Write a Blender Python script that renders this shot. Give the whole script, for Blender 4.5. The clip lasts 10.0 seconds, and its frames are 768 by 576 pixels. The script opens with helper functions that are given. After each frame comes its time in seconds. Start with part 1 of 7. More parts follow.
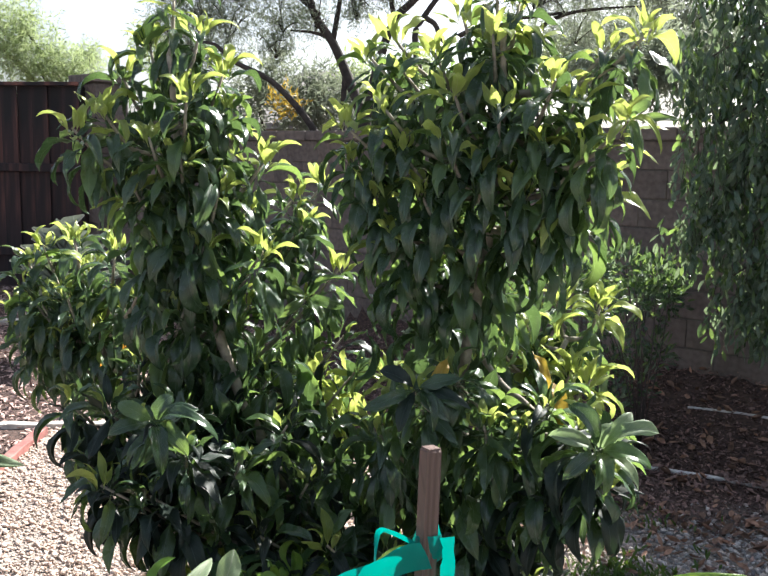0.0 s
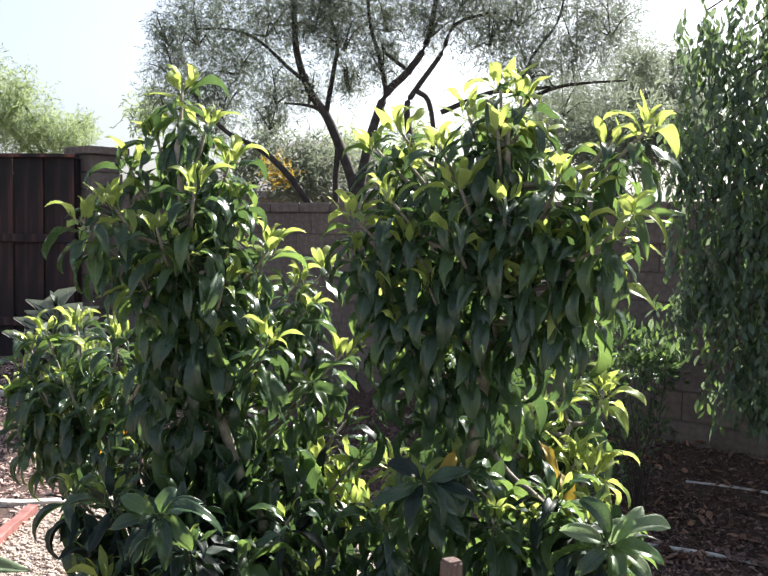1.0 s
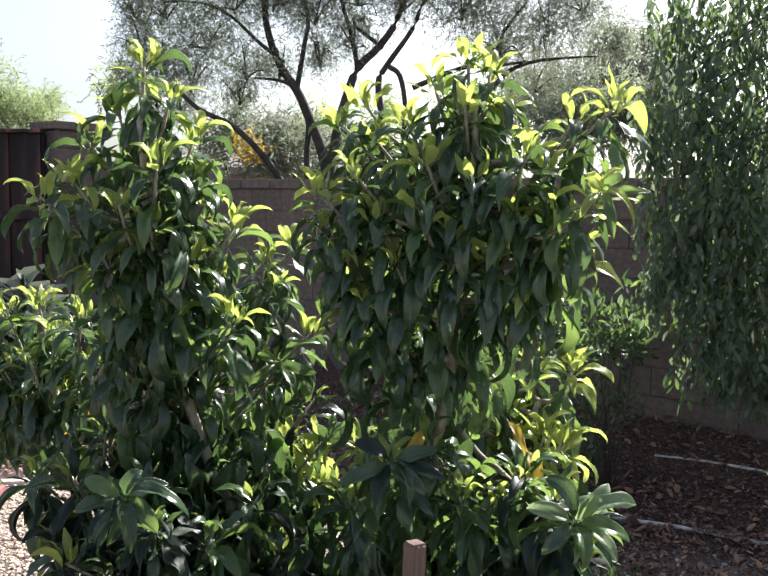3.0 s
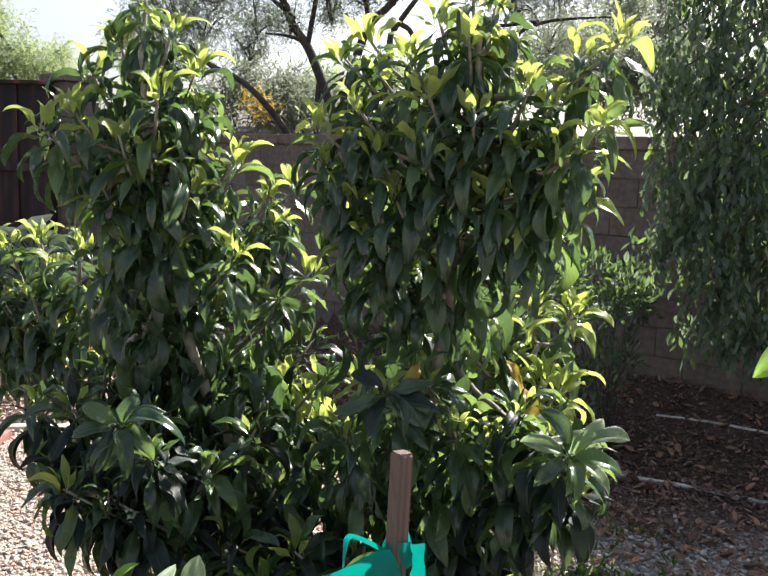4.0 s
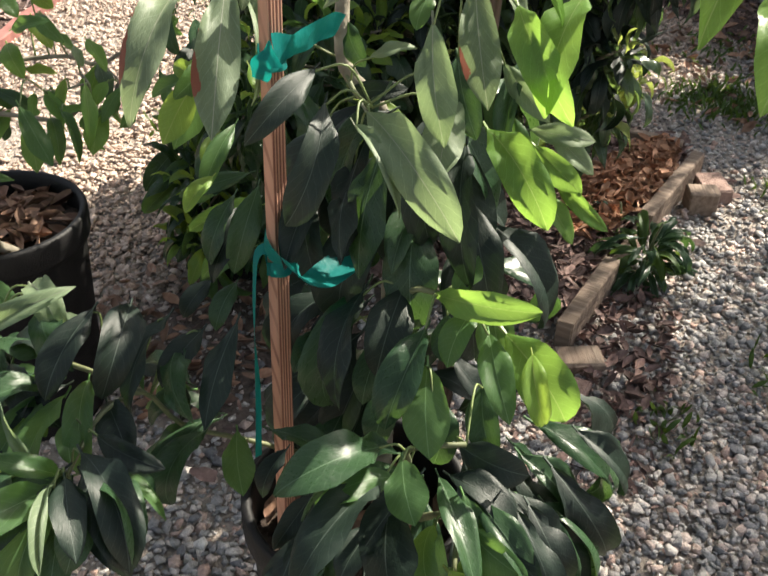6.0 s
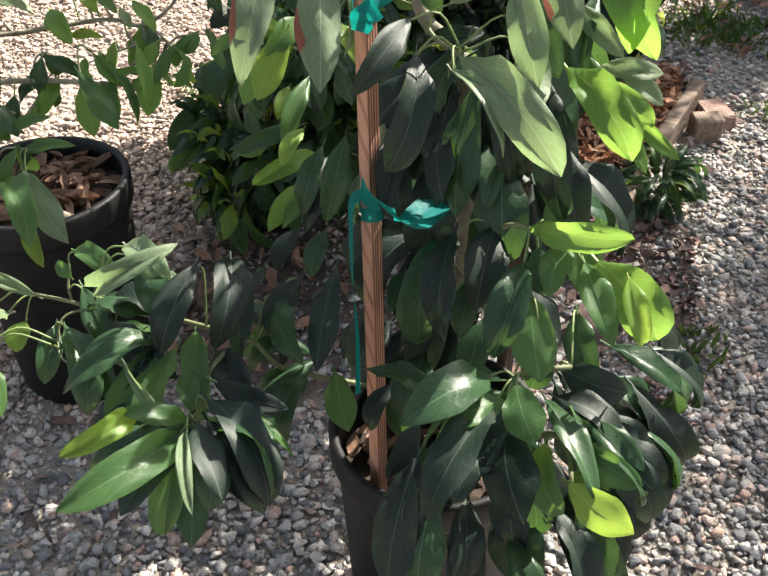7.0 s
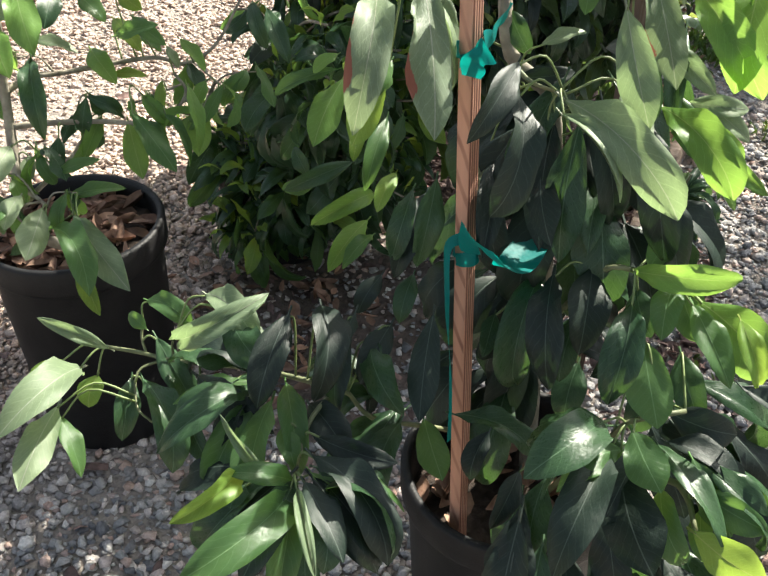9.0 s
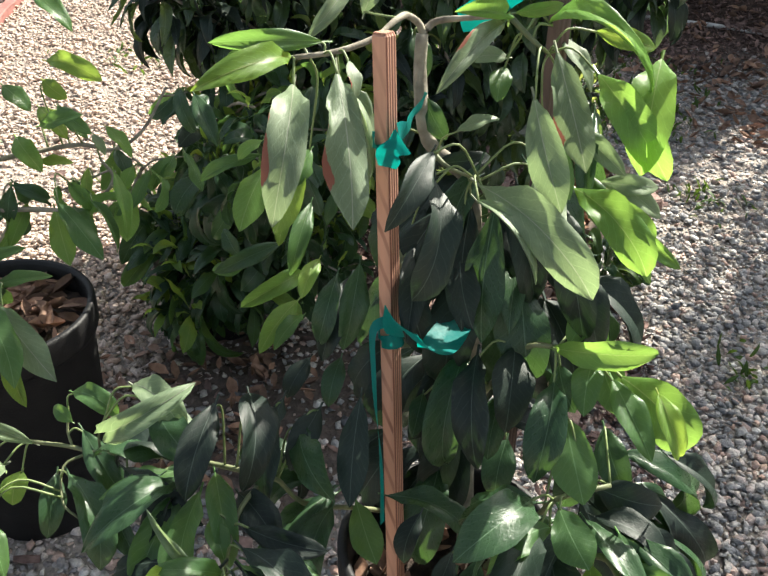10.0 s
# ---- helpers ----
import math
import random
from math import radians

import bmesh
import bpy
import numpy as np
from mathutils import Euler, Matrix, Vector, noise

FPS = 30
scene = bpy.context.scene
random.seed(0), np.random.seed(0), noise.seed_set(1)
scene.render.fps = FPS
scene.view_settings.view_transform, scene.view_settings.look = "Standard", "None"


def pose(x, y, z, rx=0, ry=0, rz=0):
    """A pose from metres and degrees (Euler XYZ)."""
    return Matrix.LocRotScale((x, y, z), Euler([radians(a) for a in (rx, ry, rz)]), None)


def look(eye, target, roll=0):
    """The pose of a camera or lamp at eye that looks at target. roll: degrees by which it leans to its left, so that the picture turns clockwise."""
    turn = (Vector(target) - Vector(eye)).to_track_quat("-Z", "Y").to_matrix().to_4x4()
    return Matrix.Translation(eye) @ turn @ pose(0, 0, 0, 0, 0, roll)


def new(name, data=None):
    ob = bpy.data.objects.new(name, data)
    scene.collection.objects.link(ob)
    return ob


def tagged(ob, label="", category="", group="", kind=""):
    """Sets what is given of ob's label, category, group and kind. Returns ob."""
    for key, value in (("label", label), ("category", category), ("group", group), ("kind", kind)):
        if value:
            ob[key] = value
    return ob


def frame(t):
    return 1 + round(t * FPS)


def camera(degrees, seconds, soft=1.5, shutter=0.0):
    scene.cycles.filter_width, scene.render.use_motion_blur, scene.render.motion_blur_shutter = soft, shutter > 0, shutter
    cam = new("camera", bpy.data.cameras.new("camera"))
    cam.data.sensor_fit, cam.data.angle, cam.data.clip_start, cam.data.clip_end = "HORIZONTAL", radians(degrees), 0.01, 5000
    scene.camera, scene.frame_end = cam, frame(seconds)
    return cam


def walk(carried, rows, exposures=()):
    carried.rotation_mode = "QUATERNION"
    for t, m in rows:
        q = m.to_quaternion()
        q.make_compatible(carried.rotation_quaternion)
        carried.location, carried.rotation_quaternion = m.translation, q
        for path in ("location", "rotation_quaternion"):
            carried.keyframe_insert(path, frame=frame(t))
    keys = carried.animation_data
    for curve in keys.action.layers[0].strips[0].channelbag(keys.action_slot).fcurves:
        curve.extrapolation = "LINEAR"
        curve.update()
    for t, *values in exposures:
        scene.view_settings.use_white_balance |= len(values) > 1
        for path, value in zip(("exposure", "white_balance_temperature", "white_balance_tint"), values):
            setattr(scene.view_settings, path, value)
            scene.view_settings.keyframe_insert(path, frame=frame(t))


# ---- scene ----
cam = camera(46.0, 10.0, shutter=0.1)
PATH = [
    (0, (0.310, 0.356, 1.725), (-0.003, 2.311, 1.438), 0.9),
    (0.5, (0.268, 0.360, 1.756), (-0.048, 2.326, 1.572), 1.3),
    (1, (0.273, 0.353, 1.778), (-0.022, 2.326, 1.634), 0.9),
    (1.5, (0.280, 0.359, 1.787), (0.003, 2.334, 1.630), 0.1),
    (2, (0.281, 0.360, 1.791), (0.024, 2.334, 1.601), -0.1),
    (3.5, (0.289, 0.378, 1.760), (0.054, 2.354, 1.560), 1.4),
    (4, (0.306, 0.375, 1.717), (0.055, 2.340, 1.444), 1.9),
    (4.5, (0.322, 0.358, 1.657), (0.033, 2.282, 1.196), 2.4),
    (5, (0.327, 0.335, 1.605), (-0.013, 2.196, 0.955), 2.3),
    (5.5, (0.345, 0.328, 1.541), (-0.031, 2.081, 0.655), 2.1),
    (6, (0.373, 0.318, 1.463), (-0.059, 1.895, 0.311), 2.0),
    (6.2, (0.391, 0.315, 1.469), (-0.083, 1.812, 0.230), 1.1),
    (7.3, (0.166, 0.220, 1.487), (-0.145, 1.753, 0.241), -0.2),
    (7.5, (0.120, 0.221, 1.488), (-0.173, 1.752, 0.235), 0.3),
    (8, (0.069, 0.228, 1.470), (-0.248, 1.744, 0.205), 1.4),
    (8.5, (0.070, 0.238, 1.489), (-0.254, 1.770, 0.245), 0.5),
    (9, (0.080, 0.243, 1.498), (-0.204, 1.807, 0.284), 0.0),
    (9.5, (0.094, 0.245, 1.513), (-0.142, 1.853, 0.347), -0.0),
    (10, (0.104, 0.253, 1.526), (-0.075, 1.913, 0.424), 0.5),
]
walk(cam, [(t, look(eye, target, roll)) for t, eye, target, roll in PATH], [(0.0, 1.68, 6050, 11), (1.0, 1.54, 6050, 11), (3.8, 1.54, 6150, 11), (5.5, 1.38, 6850, 9), (7.3, 1.70, 6500, 8), (10.0, 1.66, 6450, 6)])

# ---- light ----
SUN_ELEV, SUN_AZ = 43.0, 31.0   # degrees above the horizon; degrees to the right of straight ahead
world = bpy.data.worlds.new("world")
scene.world = world
world.use_nodes = True
wn, wl = world.node_tree.nodes, world.node_tree.links
sky = wn.new("ShaderNodeTexSky")
sky.sky_type, sky.sun_disc = "NISHITA", False
sky.sun_elevation, sky.sun_rotation = radians(SUN_ELEV), radians(SUN_AZ)
sky.dust_density, sky.air_density, sky.ozone_density = 3.2, 1.0, 0.6
haze = wn.new("ShaderNodeHueSaturation")   # a hazy, whitish sky
haze.inputs["Saturation"].default_value = 0.55
wl.new(sky.outputs[0], haze.inputs["Color"])
wl.new(haze.outputs[0], wn["Background"].inputs[0])
wn["Background"].inputs[1].default_value = 0.076
sun = new("sun", bpy.data.lights.new("sun", "SUN"))
sun.data.energy, sun.data.angle, sun.data.color = 5.0, radians(0.55), (1.0, 0.93, 0.82)
el, az = radians(SUN_ELEV), radians(SUN_AZ)
SUN_DIR = Vector((math.sin(az) * math.cos(el), math.cos(az) * math.cos(el), math.sin(el)))
sun.matrix_world = look(SUN_DIR * 30, (0, 0, 0))

# ---- materials ----


def material(name):
    m = bpy.data.materials.new(name)
    m.use_nodes = True
    return m, m.node_tree.nodes, m.node_tree.links, m.node_tree.nodes["Principled BSDF"]


def ramp(n, l, fac, stops):
    r = n.new("ShaderNodeValToRGB")
    while len(r.color_ramp.elements) < len(stops):
        r.color_ramp.elements.new(0.5)
    for e, (p, c) in zip(r.color_ramp.elements, stops):
        e.position, e.color = p, (*c, 1)
    l.new(fac, r.inputs[0])
    return r.outputs[0]


def tex(n, l, kind, scale, coord, detail=4.0, stretch=None):
    t = n.new(kind)
    t.inputs["Scale"].default_value = scale
    if "Detail" in t.inputs:
        t.inputs["Detail"].default_value = detail
    if stretch:
        mp = n.new("ShaderNodeMapping")
        mp.inputs["Scale"].default_value = stretch
        l.new(coord, mp.inputs[0])
        coord = mp.outputs[0]
    l.new(coord, t.inputs["Vector"])
    return t


def math_node(n, l, op, a, b=None):
    t = n.new("ShaderNodeMath")
    t.operation = op
    for i, v in enumerate((a, b)):
        if v is None:
            continue
        if isinstance(v, (int, float)):
            t.inputs[i].default_value = v
        else:
            l.new(v, t.inputs[i])
    return t.outputs[0]


def mix_col(n, l, fac, a, b, mode="MIX"):
    t = n.new("ShaderNodeMix")
    t.data_type, t.blend_type = "RGBA", mode
    for s, v in ((t.inputs[0], fac), (t.inputs[6], a), (t.inputs[7], b)):
        if isinstance(v, (int, float)):
            s.default_value = v
        elif isinstance(v, tuple):
            s.default_value = (*v, 1)
        else:
            l.new(v, s)
    return t.outputs[2]


def random_value(n, l):
    """One random number a piece, whether it is an object or an island of a mesh."""
    ob, geo = n.new("ShaderNodeObjectInfo"), n.new("ShaderNodeNewGeometry")
    return math_node(n, l, "FRACT", math_node(n, l, "ADD", ob.outputs["Random"], geo.outputs["Random Per Island"]))


def bump(n, l, b, height, strength, distance=0.01):
    t = n.new("ShaderNodeBump")
    t.inputs["Strength"].default_value, t.inputs["Distance"].default_value = strength, distance
    l.new(height, t.inputs["Height"])
    l.new(t.outputs[0], b.inputs["Normal"])


def plain_mat(name, stops, scale=8.0, rough=0.8, bump_s=0.4, detail=6.0, stretch=None, vary=0.25, fine=0.0, metal=0.0):
    """A surface with coarse and fine variation, a tint for each piece, and relief."""
    m, n, l, b = material(name)
    co = n.new("ShaderNodeTexCoord").outputs["Object"]
    t = tex(n, l, "ShaderNodeTexNoise", scale, co, detail, stretch)
    col = ramp(n, l, t.outputs["Fac"], stops)
    big = tex(n, l, "ShaderNodeTexNoise", scale * 0.13, co, 3.0)
    col = mix_col(n, l, 0.5, col, ramp(n, l, big.outputs["Fac"], [(0.3, (0.55, 0.55, 0.55)), (0.7, (1.1, 1.08, 1.05))]), "MULTIPLY")
    if vary:
        r = random_value(n, l)
        col = mix_col(n, l, vary, col, ramp(n, l, r, [(0.0, (0.35, 0.34, 0.34)), (0.5, (1, 1, 1)), (1.0, (1.5, 1.42, 1.35))]), "MULTIPLY")
    l.new(col, b.inputs["Base Color"])
    b.inputs["Roughness"].default_value, b.inputs["Metallic"].default_value = rough, metal
    h = t.outputs["Fac"]
    if fine:
        h = math_node(n, l, "ADD", h, tex(n, l, "ShaderNodeTexNoise", fine, co, 3.0).outputs["Fac"])
    bump(n, l, b, h, bump_s)
    return m


def leaf_mat(name, dark, light, thin, rough=0.35, through_light=0.4, spots=0.0, brown=(0.22, 0.07, 0.03), tint=0.5):
    """A leaf: glossy skin, paler midrib and side veins, light shining through the blade."""
    m, n, l, b = material(name)
    uv = n.new("ShaderNodeTexCoord").outputs["UV"]
    co = n.new("ShaderNodeTexCoord").outputs["Object"]
    sep = n.new("ShaderNodeSeparateXYZ")
    l.new(uv, sep.inputs[0])
    u, v = sep.outputs[0], sep.outputs[1]
    side = math_node(n, l, "ABSOLUTE", math_node(n, l, "SUBTRACT", u, 0.5))
    rib = math_node(n, l, "LESS_THAN", side, 0.011)
    ph = math_node(n, l, "SUBTRACT", math_node(n, l, "ADD", math_node(n, l, "MULTIPLY", v, 10.0), math_node(n, l, "MULTIPLY", tex(n, l, "ShaderNodeTexNoise", 5.0, uv, 2.0).outputs["Fac"], 0.9)), math_node(n, l, "MULTIPLY", math_node(n, l, "POWER", side, 0.8), 5.0))
    vein = math_node(n, l, "LESS_THAN", math_node(n, l, "ABSOLUTE", math_node(n, l, "SUBTRACT", math_node(n, l, "FRACT", ph), 0.5)), 0.045)
    rnd = random_value(n, l)
    nz = tex(n, l, "ShaderNodeTexNoise", 9.0, co, 4.0)
    f = math_node(n, l, "ADD", math_node(n, l, "MULTIPLY", rnd, tint), math_node(n, l, "MULTIPLY", nz.outputs["Fac"], 0.5))
    col = ramp(n, l, f, [(0.15, dark), (0.85, light)])
    col = mix_col(n, l, math_node(n, l, "MULTIPLY", vein, 0.22), col, tuple(min(1, c * 1.9 + 0.03) for c in light))
    col = mix_col(n, l, math_node(n, l, "MULTIPLY", rib, 0.7), col, tuple(min(0.4, c * 1.7 + 0.05) for c in light))
    mott = tex(n, l, "ShaderNodeTexNoise", 70.0, co, 3.0)
    col = mix_col(n, l, 0.5, col, ramp(n, l, mott.outputs["Fac"], [(0.3, (0.62, 0.66, 0.62)), (0.7, (1.25, 1.2, 1.2))]), "MULTIPLY")
    glow = mix_col(n, l, 0.5, col, thin)
    if spots:
        rag = math_node(n, l, "MULTIPLY", tex(n, l, "ShaderNodeTexNoise", 2.3, uv, 6.0).outputs["Fac"], 2.4)
        edge = math_node(n, l, "ADD", math_node(n, l, "MULTIPLY", math_node(n, l, "POWER", u, 3.0), 0.8), rag)
        edge = math_node(n, l, "ADD", edge, math_node(n, l, "MULTIPLY", v, 0.2))
        edge = math_node(n, l, "ADD", edge, math_node(n, l, "MULTIPLY", rnd, 0.12))
        mask = math_node(n, l, "GREATER_THAN", edge, 2.44 - spots)
        col, glow = mix_col(n, l, mask, col, brown), mix_col(n, l, mask, glow, brown)
    l.new(col, b.inputs["Base Color"])
    b.inputs["Specular IOR Level"].default_value = 0.6 if rough < 0.3 else 0.36
    wear = tex(n, l, "ShaderNodeTexNoise", 30.0, co, 3.0)
    l.new(math_node(n, l, "ADD", math_node(n, l, "MULTIPLY", wear.outputs["Fac"], 0.25), rough - 0.12), b.inputs["Roughness"])
    h = math_node(n, l, "ADD", math_node(n, l, "MULTIPLY", vein, -0.6), math_node(n, l, "ADD", rib, wear.outputs["Fac"]))
    bump(n, l, b, math_node(n, l, "ADD", h, math_node(n, l, "MULTIPLY", mott.outputs["Fac"], 0.4)), 0.25, 0.002)
    tr = n.new("ShaderNodeBsdfTranslucent")
    l.new(glow, tr.inputs[0])
    mx = n.new("ShaderNodeMixShader")
    mx.inputs[0].default_value = through_light
    l.new(b.outputs[0], mx.inputs[1])
    l.new(tr.outputs[0], mx.inputs[2])
    l.new(mx.outputs[0], n["Material Output"].inputs[0])
    return m


LEAF = {}
LEAF["tree_old"] = leaf_mat("tree_leaf_old", (0.017, 0.040, 0.024), (0.062, 0.106, 0.058), (0.22, 0.36, 0.08), 0.25, 0.31)
LEAF["tree_mid"] = leaf_mat("tree_leaf_mid", (0.040, 0.080, 0.036), (0.085, 0.145, 0.062), (0.40, 0.58, 0.11), 0.28, 0.42)
LEAF["tree_young"] = leaf_mat("tree_leaf_young", (0.17, 0.24, 0.065), (0.30, 0.37, 0.12), (0.72, 0.82, 0.16), 0.32, 0.50)
# Brighter copy of the leaf green: sunlight on the blade put into the colour.
LEAF["lime"] = leaf_mat("leaf_lime_lit", (0.10, 0.21, 0.045), (0.16, 0.29, 0.075), (0.50, 0.80, 0.11), 0.36, 0.48)
LEAF["old"] = leaf_mat("leaf_old", (0.018, 0.046, 0.024), (0.046, 0.094, 0.042), (0.15, 0.30, 0.04), 0.30, 0.26)
LEAF["mid"] = leaf_mat("leaf_mid", (0.044, 0.100, 0.040), (0.095, 0.180, 0.066), (0.36, 0.66, 0.09), 0.32, 0.45)
LEAF["young"] = leaf_mat("leaf_young", (0.10, 0.19, 0.040), (0.19, 0.32, 0.07), (0.64, 0.86, 0.09), 0.34, 0.50)
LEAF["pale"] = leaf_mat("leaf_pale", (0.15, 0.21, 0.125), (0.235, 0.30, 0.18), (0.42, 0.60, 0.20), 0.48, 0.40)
# Near-black copy of the old leaf: shade put into the colour.
LEAF["dark"] = leaf_mat("leaf_shade_dark", (0.005, 0.012, 0.009), (0.014, 0.028, 0.019), (0.05, 0.11, 0.02), 0.50, 0.10)
LEAF["scorched"] = leaf_mat("leaf_scorched", (0.13, 0.18, 0.11), (0.20, 0.26, 0.16), (0.34, 0.46, 0.16), 0.48, 0.34, 0.34, (0.26, 0.095, 0.062))
LEAF["amber"] = leaf_mat("leaf_amber", (0.50, 0.22, 0.03), (0.62, 0.34, 0.05), (0.85, 0.40, 0.05), 0.45, 0.5)
LEAF["weeping"] = leaf_mat("leaf_weeping", (0.042, 0.074, 0.058), (0.120, 0.165, 0.120), (0.34, 0.45, 0.20), 0.33, 0.40)
LEAF["willow"] = leaf_mat("leaf_willow", (0.10, 0.125, 0.10), (0.19, 0.225, 0.17), (0.44, 0.50, 0.32), 0.5, 0.42)
# Paler leaves for far foliage: haze put into the colour.
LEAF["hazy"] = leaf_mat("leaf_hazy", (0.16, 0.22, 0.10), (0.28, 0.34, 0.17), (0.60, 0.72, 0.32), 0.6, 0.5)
LEAF["yellow"] = leaf_mat("leaf_yellow", (0.32, 0.20, 0.03), (0.40, 0.28, 0.05), (0.6, 0.45, 0.05), 0.5, 0.4)
LEAF["blade"] = leaf_mat("leaf_blade", (0.16, 0.20, 0.17), (0.26, 0.30, 0.24), (0.3, 0.35, 0.2), 0.5, 0.15)
LEAF["weed"] = leaf_mat("leaf_weed", (0.03, 0.07, 0.015), (0.07, 0.13, 0.03), (0.25, 0.38, 0.03), 0.5, 0.35)
BARK = plain_mat("bark", [(0.3, (0.14, 0.12, 0.09)), (0.7, (0.36, 0.33, 0.26))], 40.0, 0.85, 0.7, vary=0.0)
BARK_DARK = plain_mat("bark_dark", [(0.3, (0.025, 0.021, 0.018)), (0.7, (0.075, 0.062, 0.052))], 14.0, 0.9, 0.8, vary=0.0)
STEM_GREEN = plain_mat("stem_green", [(0.3, (0.085, 0.105, 0.048)), (0.7, (0.18, 0.195, 0.095))], 30.0, 0.6, 0.3, vary=0.0)
PETIOLE = plain_mat("petiole", [(0.3, (0.11, 0.16, 0.05)), (0.7, (0.21, 0.27, 0.10))], 60.0, 0.5, 0.2, vary=0.0)
POT = plain_mat("black_plastic", [(0.3, (0.006, 0.006, 0.007)), (0.7, (0.015, 0.0145, 0.0145))], 30.0, 0.55, 0.15, vary=0.0, fine=300)
POT.node_tree.nodes["Principled BSDF"].inputs["Specular IOR Level"].default_value = 0.3
SOIL = plain_mat("potting_soil", [(0.3, (0.018, 0.012, 0.009)), (0.7, (0.06, 0.04, 0.028))], 60.0, 0.95, 1.0, vary=0.0)
DRYLEAF = plain_mat("dry_leaf", [(0.3, (0.16, 0.085, 0.055)), (0.7, (0.36, 0.22, 0.15))], 40.0, 0.75, 0.4, vary=0.8)
BLOCK = plain_mat("block", [(0.3, (0.115, 0.094, 0.083)), (0.7, (0.185, 0.155, 0.138))], 25.0, 0.95, 0.5, vary=0.22, fine=220)
MORTAR = plain_mat("mortar", [(0.3, (0.11, 0.10, 0.09)), (0.7, (0.17, 0.155, 0.14))], 30.0, 0.95, 0.4, vary=0.0)
FENCE = plain_mat("fence_wood", [(0.40, (0.010, 0.008, 0.009)), (0.52, (0.036, 0.019, 0.019)), (0.66, (0.17, 0.070, 0.052))], 1.3, 0.8, 0.6, 8.0, (5.0, 4.0, 0.5), vary=0.75)
CONCRETE = plain_mat("concrete_edge", [(0.3, (0.42, 0.39, 0.35)), (0.7, (0.62, 0.58, 0.53))], 30.0, 0.95, 0.4, vary=0.0)
BRICK_TAN = plain_mat("tan_brick", [(0.3, (0.22, 0.14, 0.115)), (0.7, (0.38, 0.26, 0.22))], 40.0, 0.9, 0.6, vary=0.2, fine=200)
REDBOARD = plain_mat("red_edging", [(0.3, (0.19, 0.075, 0.065)), (0.7, (0.33, 0.145, 0.125))], 14.0, 0.85, 0.5, vary=0.2)
HOSE = plain_mat("drip_hose", [(0.3, (0.42, 0.41, 0.40)), (0.7, (0.72, 0.70, 0.68))], 18.0, 0.7, 0.3, vary=0.0)
OLDWOOD = plain_mat("weathered_wood", [(0.25, (0.13, 0.09, 0.065)), (0.55, (0.27, 0.20, 0.15)), (0.8, (0.40, 0.32, 0.25))], 9.0, 0.85, 0.6, 8.0, (6.0, 0.5, 6.0), vary=0.35)
ROOF = plain_mat("roof_tile", [(0.3, (0.20, 0.19, 0.18)), (0.7, (0.30, 0.28, 0.26))], 3.0, 0.9, 0.3, vary=0.0)
STUCCO = plain_mat("stucco", [(0.3, (0.42, 0.37, 0.31)), (0.7, (0.52, 0.47, 0.40))], 20.0, 0.95, 0.3, vary=0.0)


def stake_wood(name, dark, light, stripes):
    """Sawn softwood: straight growth lines on one pair of faces, long flames on the other."""
    m, n, l, b = material(name)
    co = n.new("ShaderNodeTexCoord").outputs["Object"]
    mp = n.new("ShaderNodeMapping")
    mp.inputs["Scale"].default_value = (1.0, 1.0, 0.035)
    mp.inputs["Rotation"].default_value = (0.05, 0.03, 0)
    l.new(co, mp.inputs[0])
    w = n.new("ShaderNodeTexWave")
    w.wave_type, w.bands_direction = "BANDS", "X"
    w.inputs["Scale"].default_value, w.inputs["Distortion"].default_value = stripes, 2.2
    w.inputs["Detail"].default_value, w.inputs["Detail Scale"].default_value = 3.0, 0.8
    l.new(mp.outputs[0], w.inputs[0])
    nz = tex(n, l, "ShaderNodeTexNoise", 60.0, co, 5.0, (1, 1, 0.05))
    col = ramp(n, l, w.outputs["Fac"], [(0.15, dark), (0.75, light)])
    fm = n.new("ShaderNodeMapping")
    fm.inputs["Scale"].default_value = (0.0, 1.0, 0.42)
    l.new(co, fm.inputs[0])
    fl = n.new("ShaderNodeTexWave")
    fl.wave_type, fl.bands_direction = "BANDS", "DIAGONAL"
    fl.inputs["Scale"].default_value, fl.inputs["Distortion"].default_value = 30.0, 5.0
    fl.inputs["Detail"].default_value, fl.inputs["Detail Scale"].default_value = 2.0, 0.35
    l.new(fm.outputs[0], fl.inputs[0])
    patch = ramp(n, l, tex(n, l, "ShaderNodeTexNoise", 9.0, co, 2.0).outputs["Fac"], [(0.38, (0.25, 0.25, 0.25)), (0.6, (1, 1, 1))])
    flame = mix_col(n, l, math_node(n, l, "MULTIPLY", ramp(n, l, fl.outputs["Fac"], [(0.05, (0.8, 0.8, 0.8)), (0.32, (0, 0, 0))]), patch), light, dark)
    turn = n.new("ShaderNodeSeparateXYZ")
    l.new(n.new("ShaderNodeTexCoord").outputs["Normal"], turn.inputs[0])
    broad = math_node(n, l, "GREATER_THAN", math_node(n, l, "ABSOLUTE", turn.outputs[0]), 0.7)
    col = mix_col(n, l, broad, col, flame)
    col = mix_col(n, l, 0.5, col, ramp(n, l, nz.outputs["Fac"], [(0.3, (0.6, 0.57, 0.54)), (0.7, (1.2, 1.2, 1.2))]), "MULTIPLY")
    l.new(col, b.inputs["Base Color"])
    b.inputs["Roughness"].default_value = 0.7
    bump(n, l, b, math_node(n, l, "ADD", w.outputs["Fac"], nz.outputs["Fac"]), 0.5, 0.002)
    return m


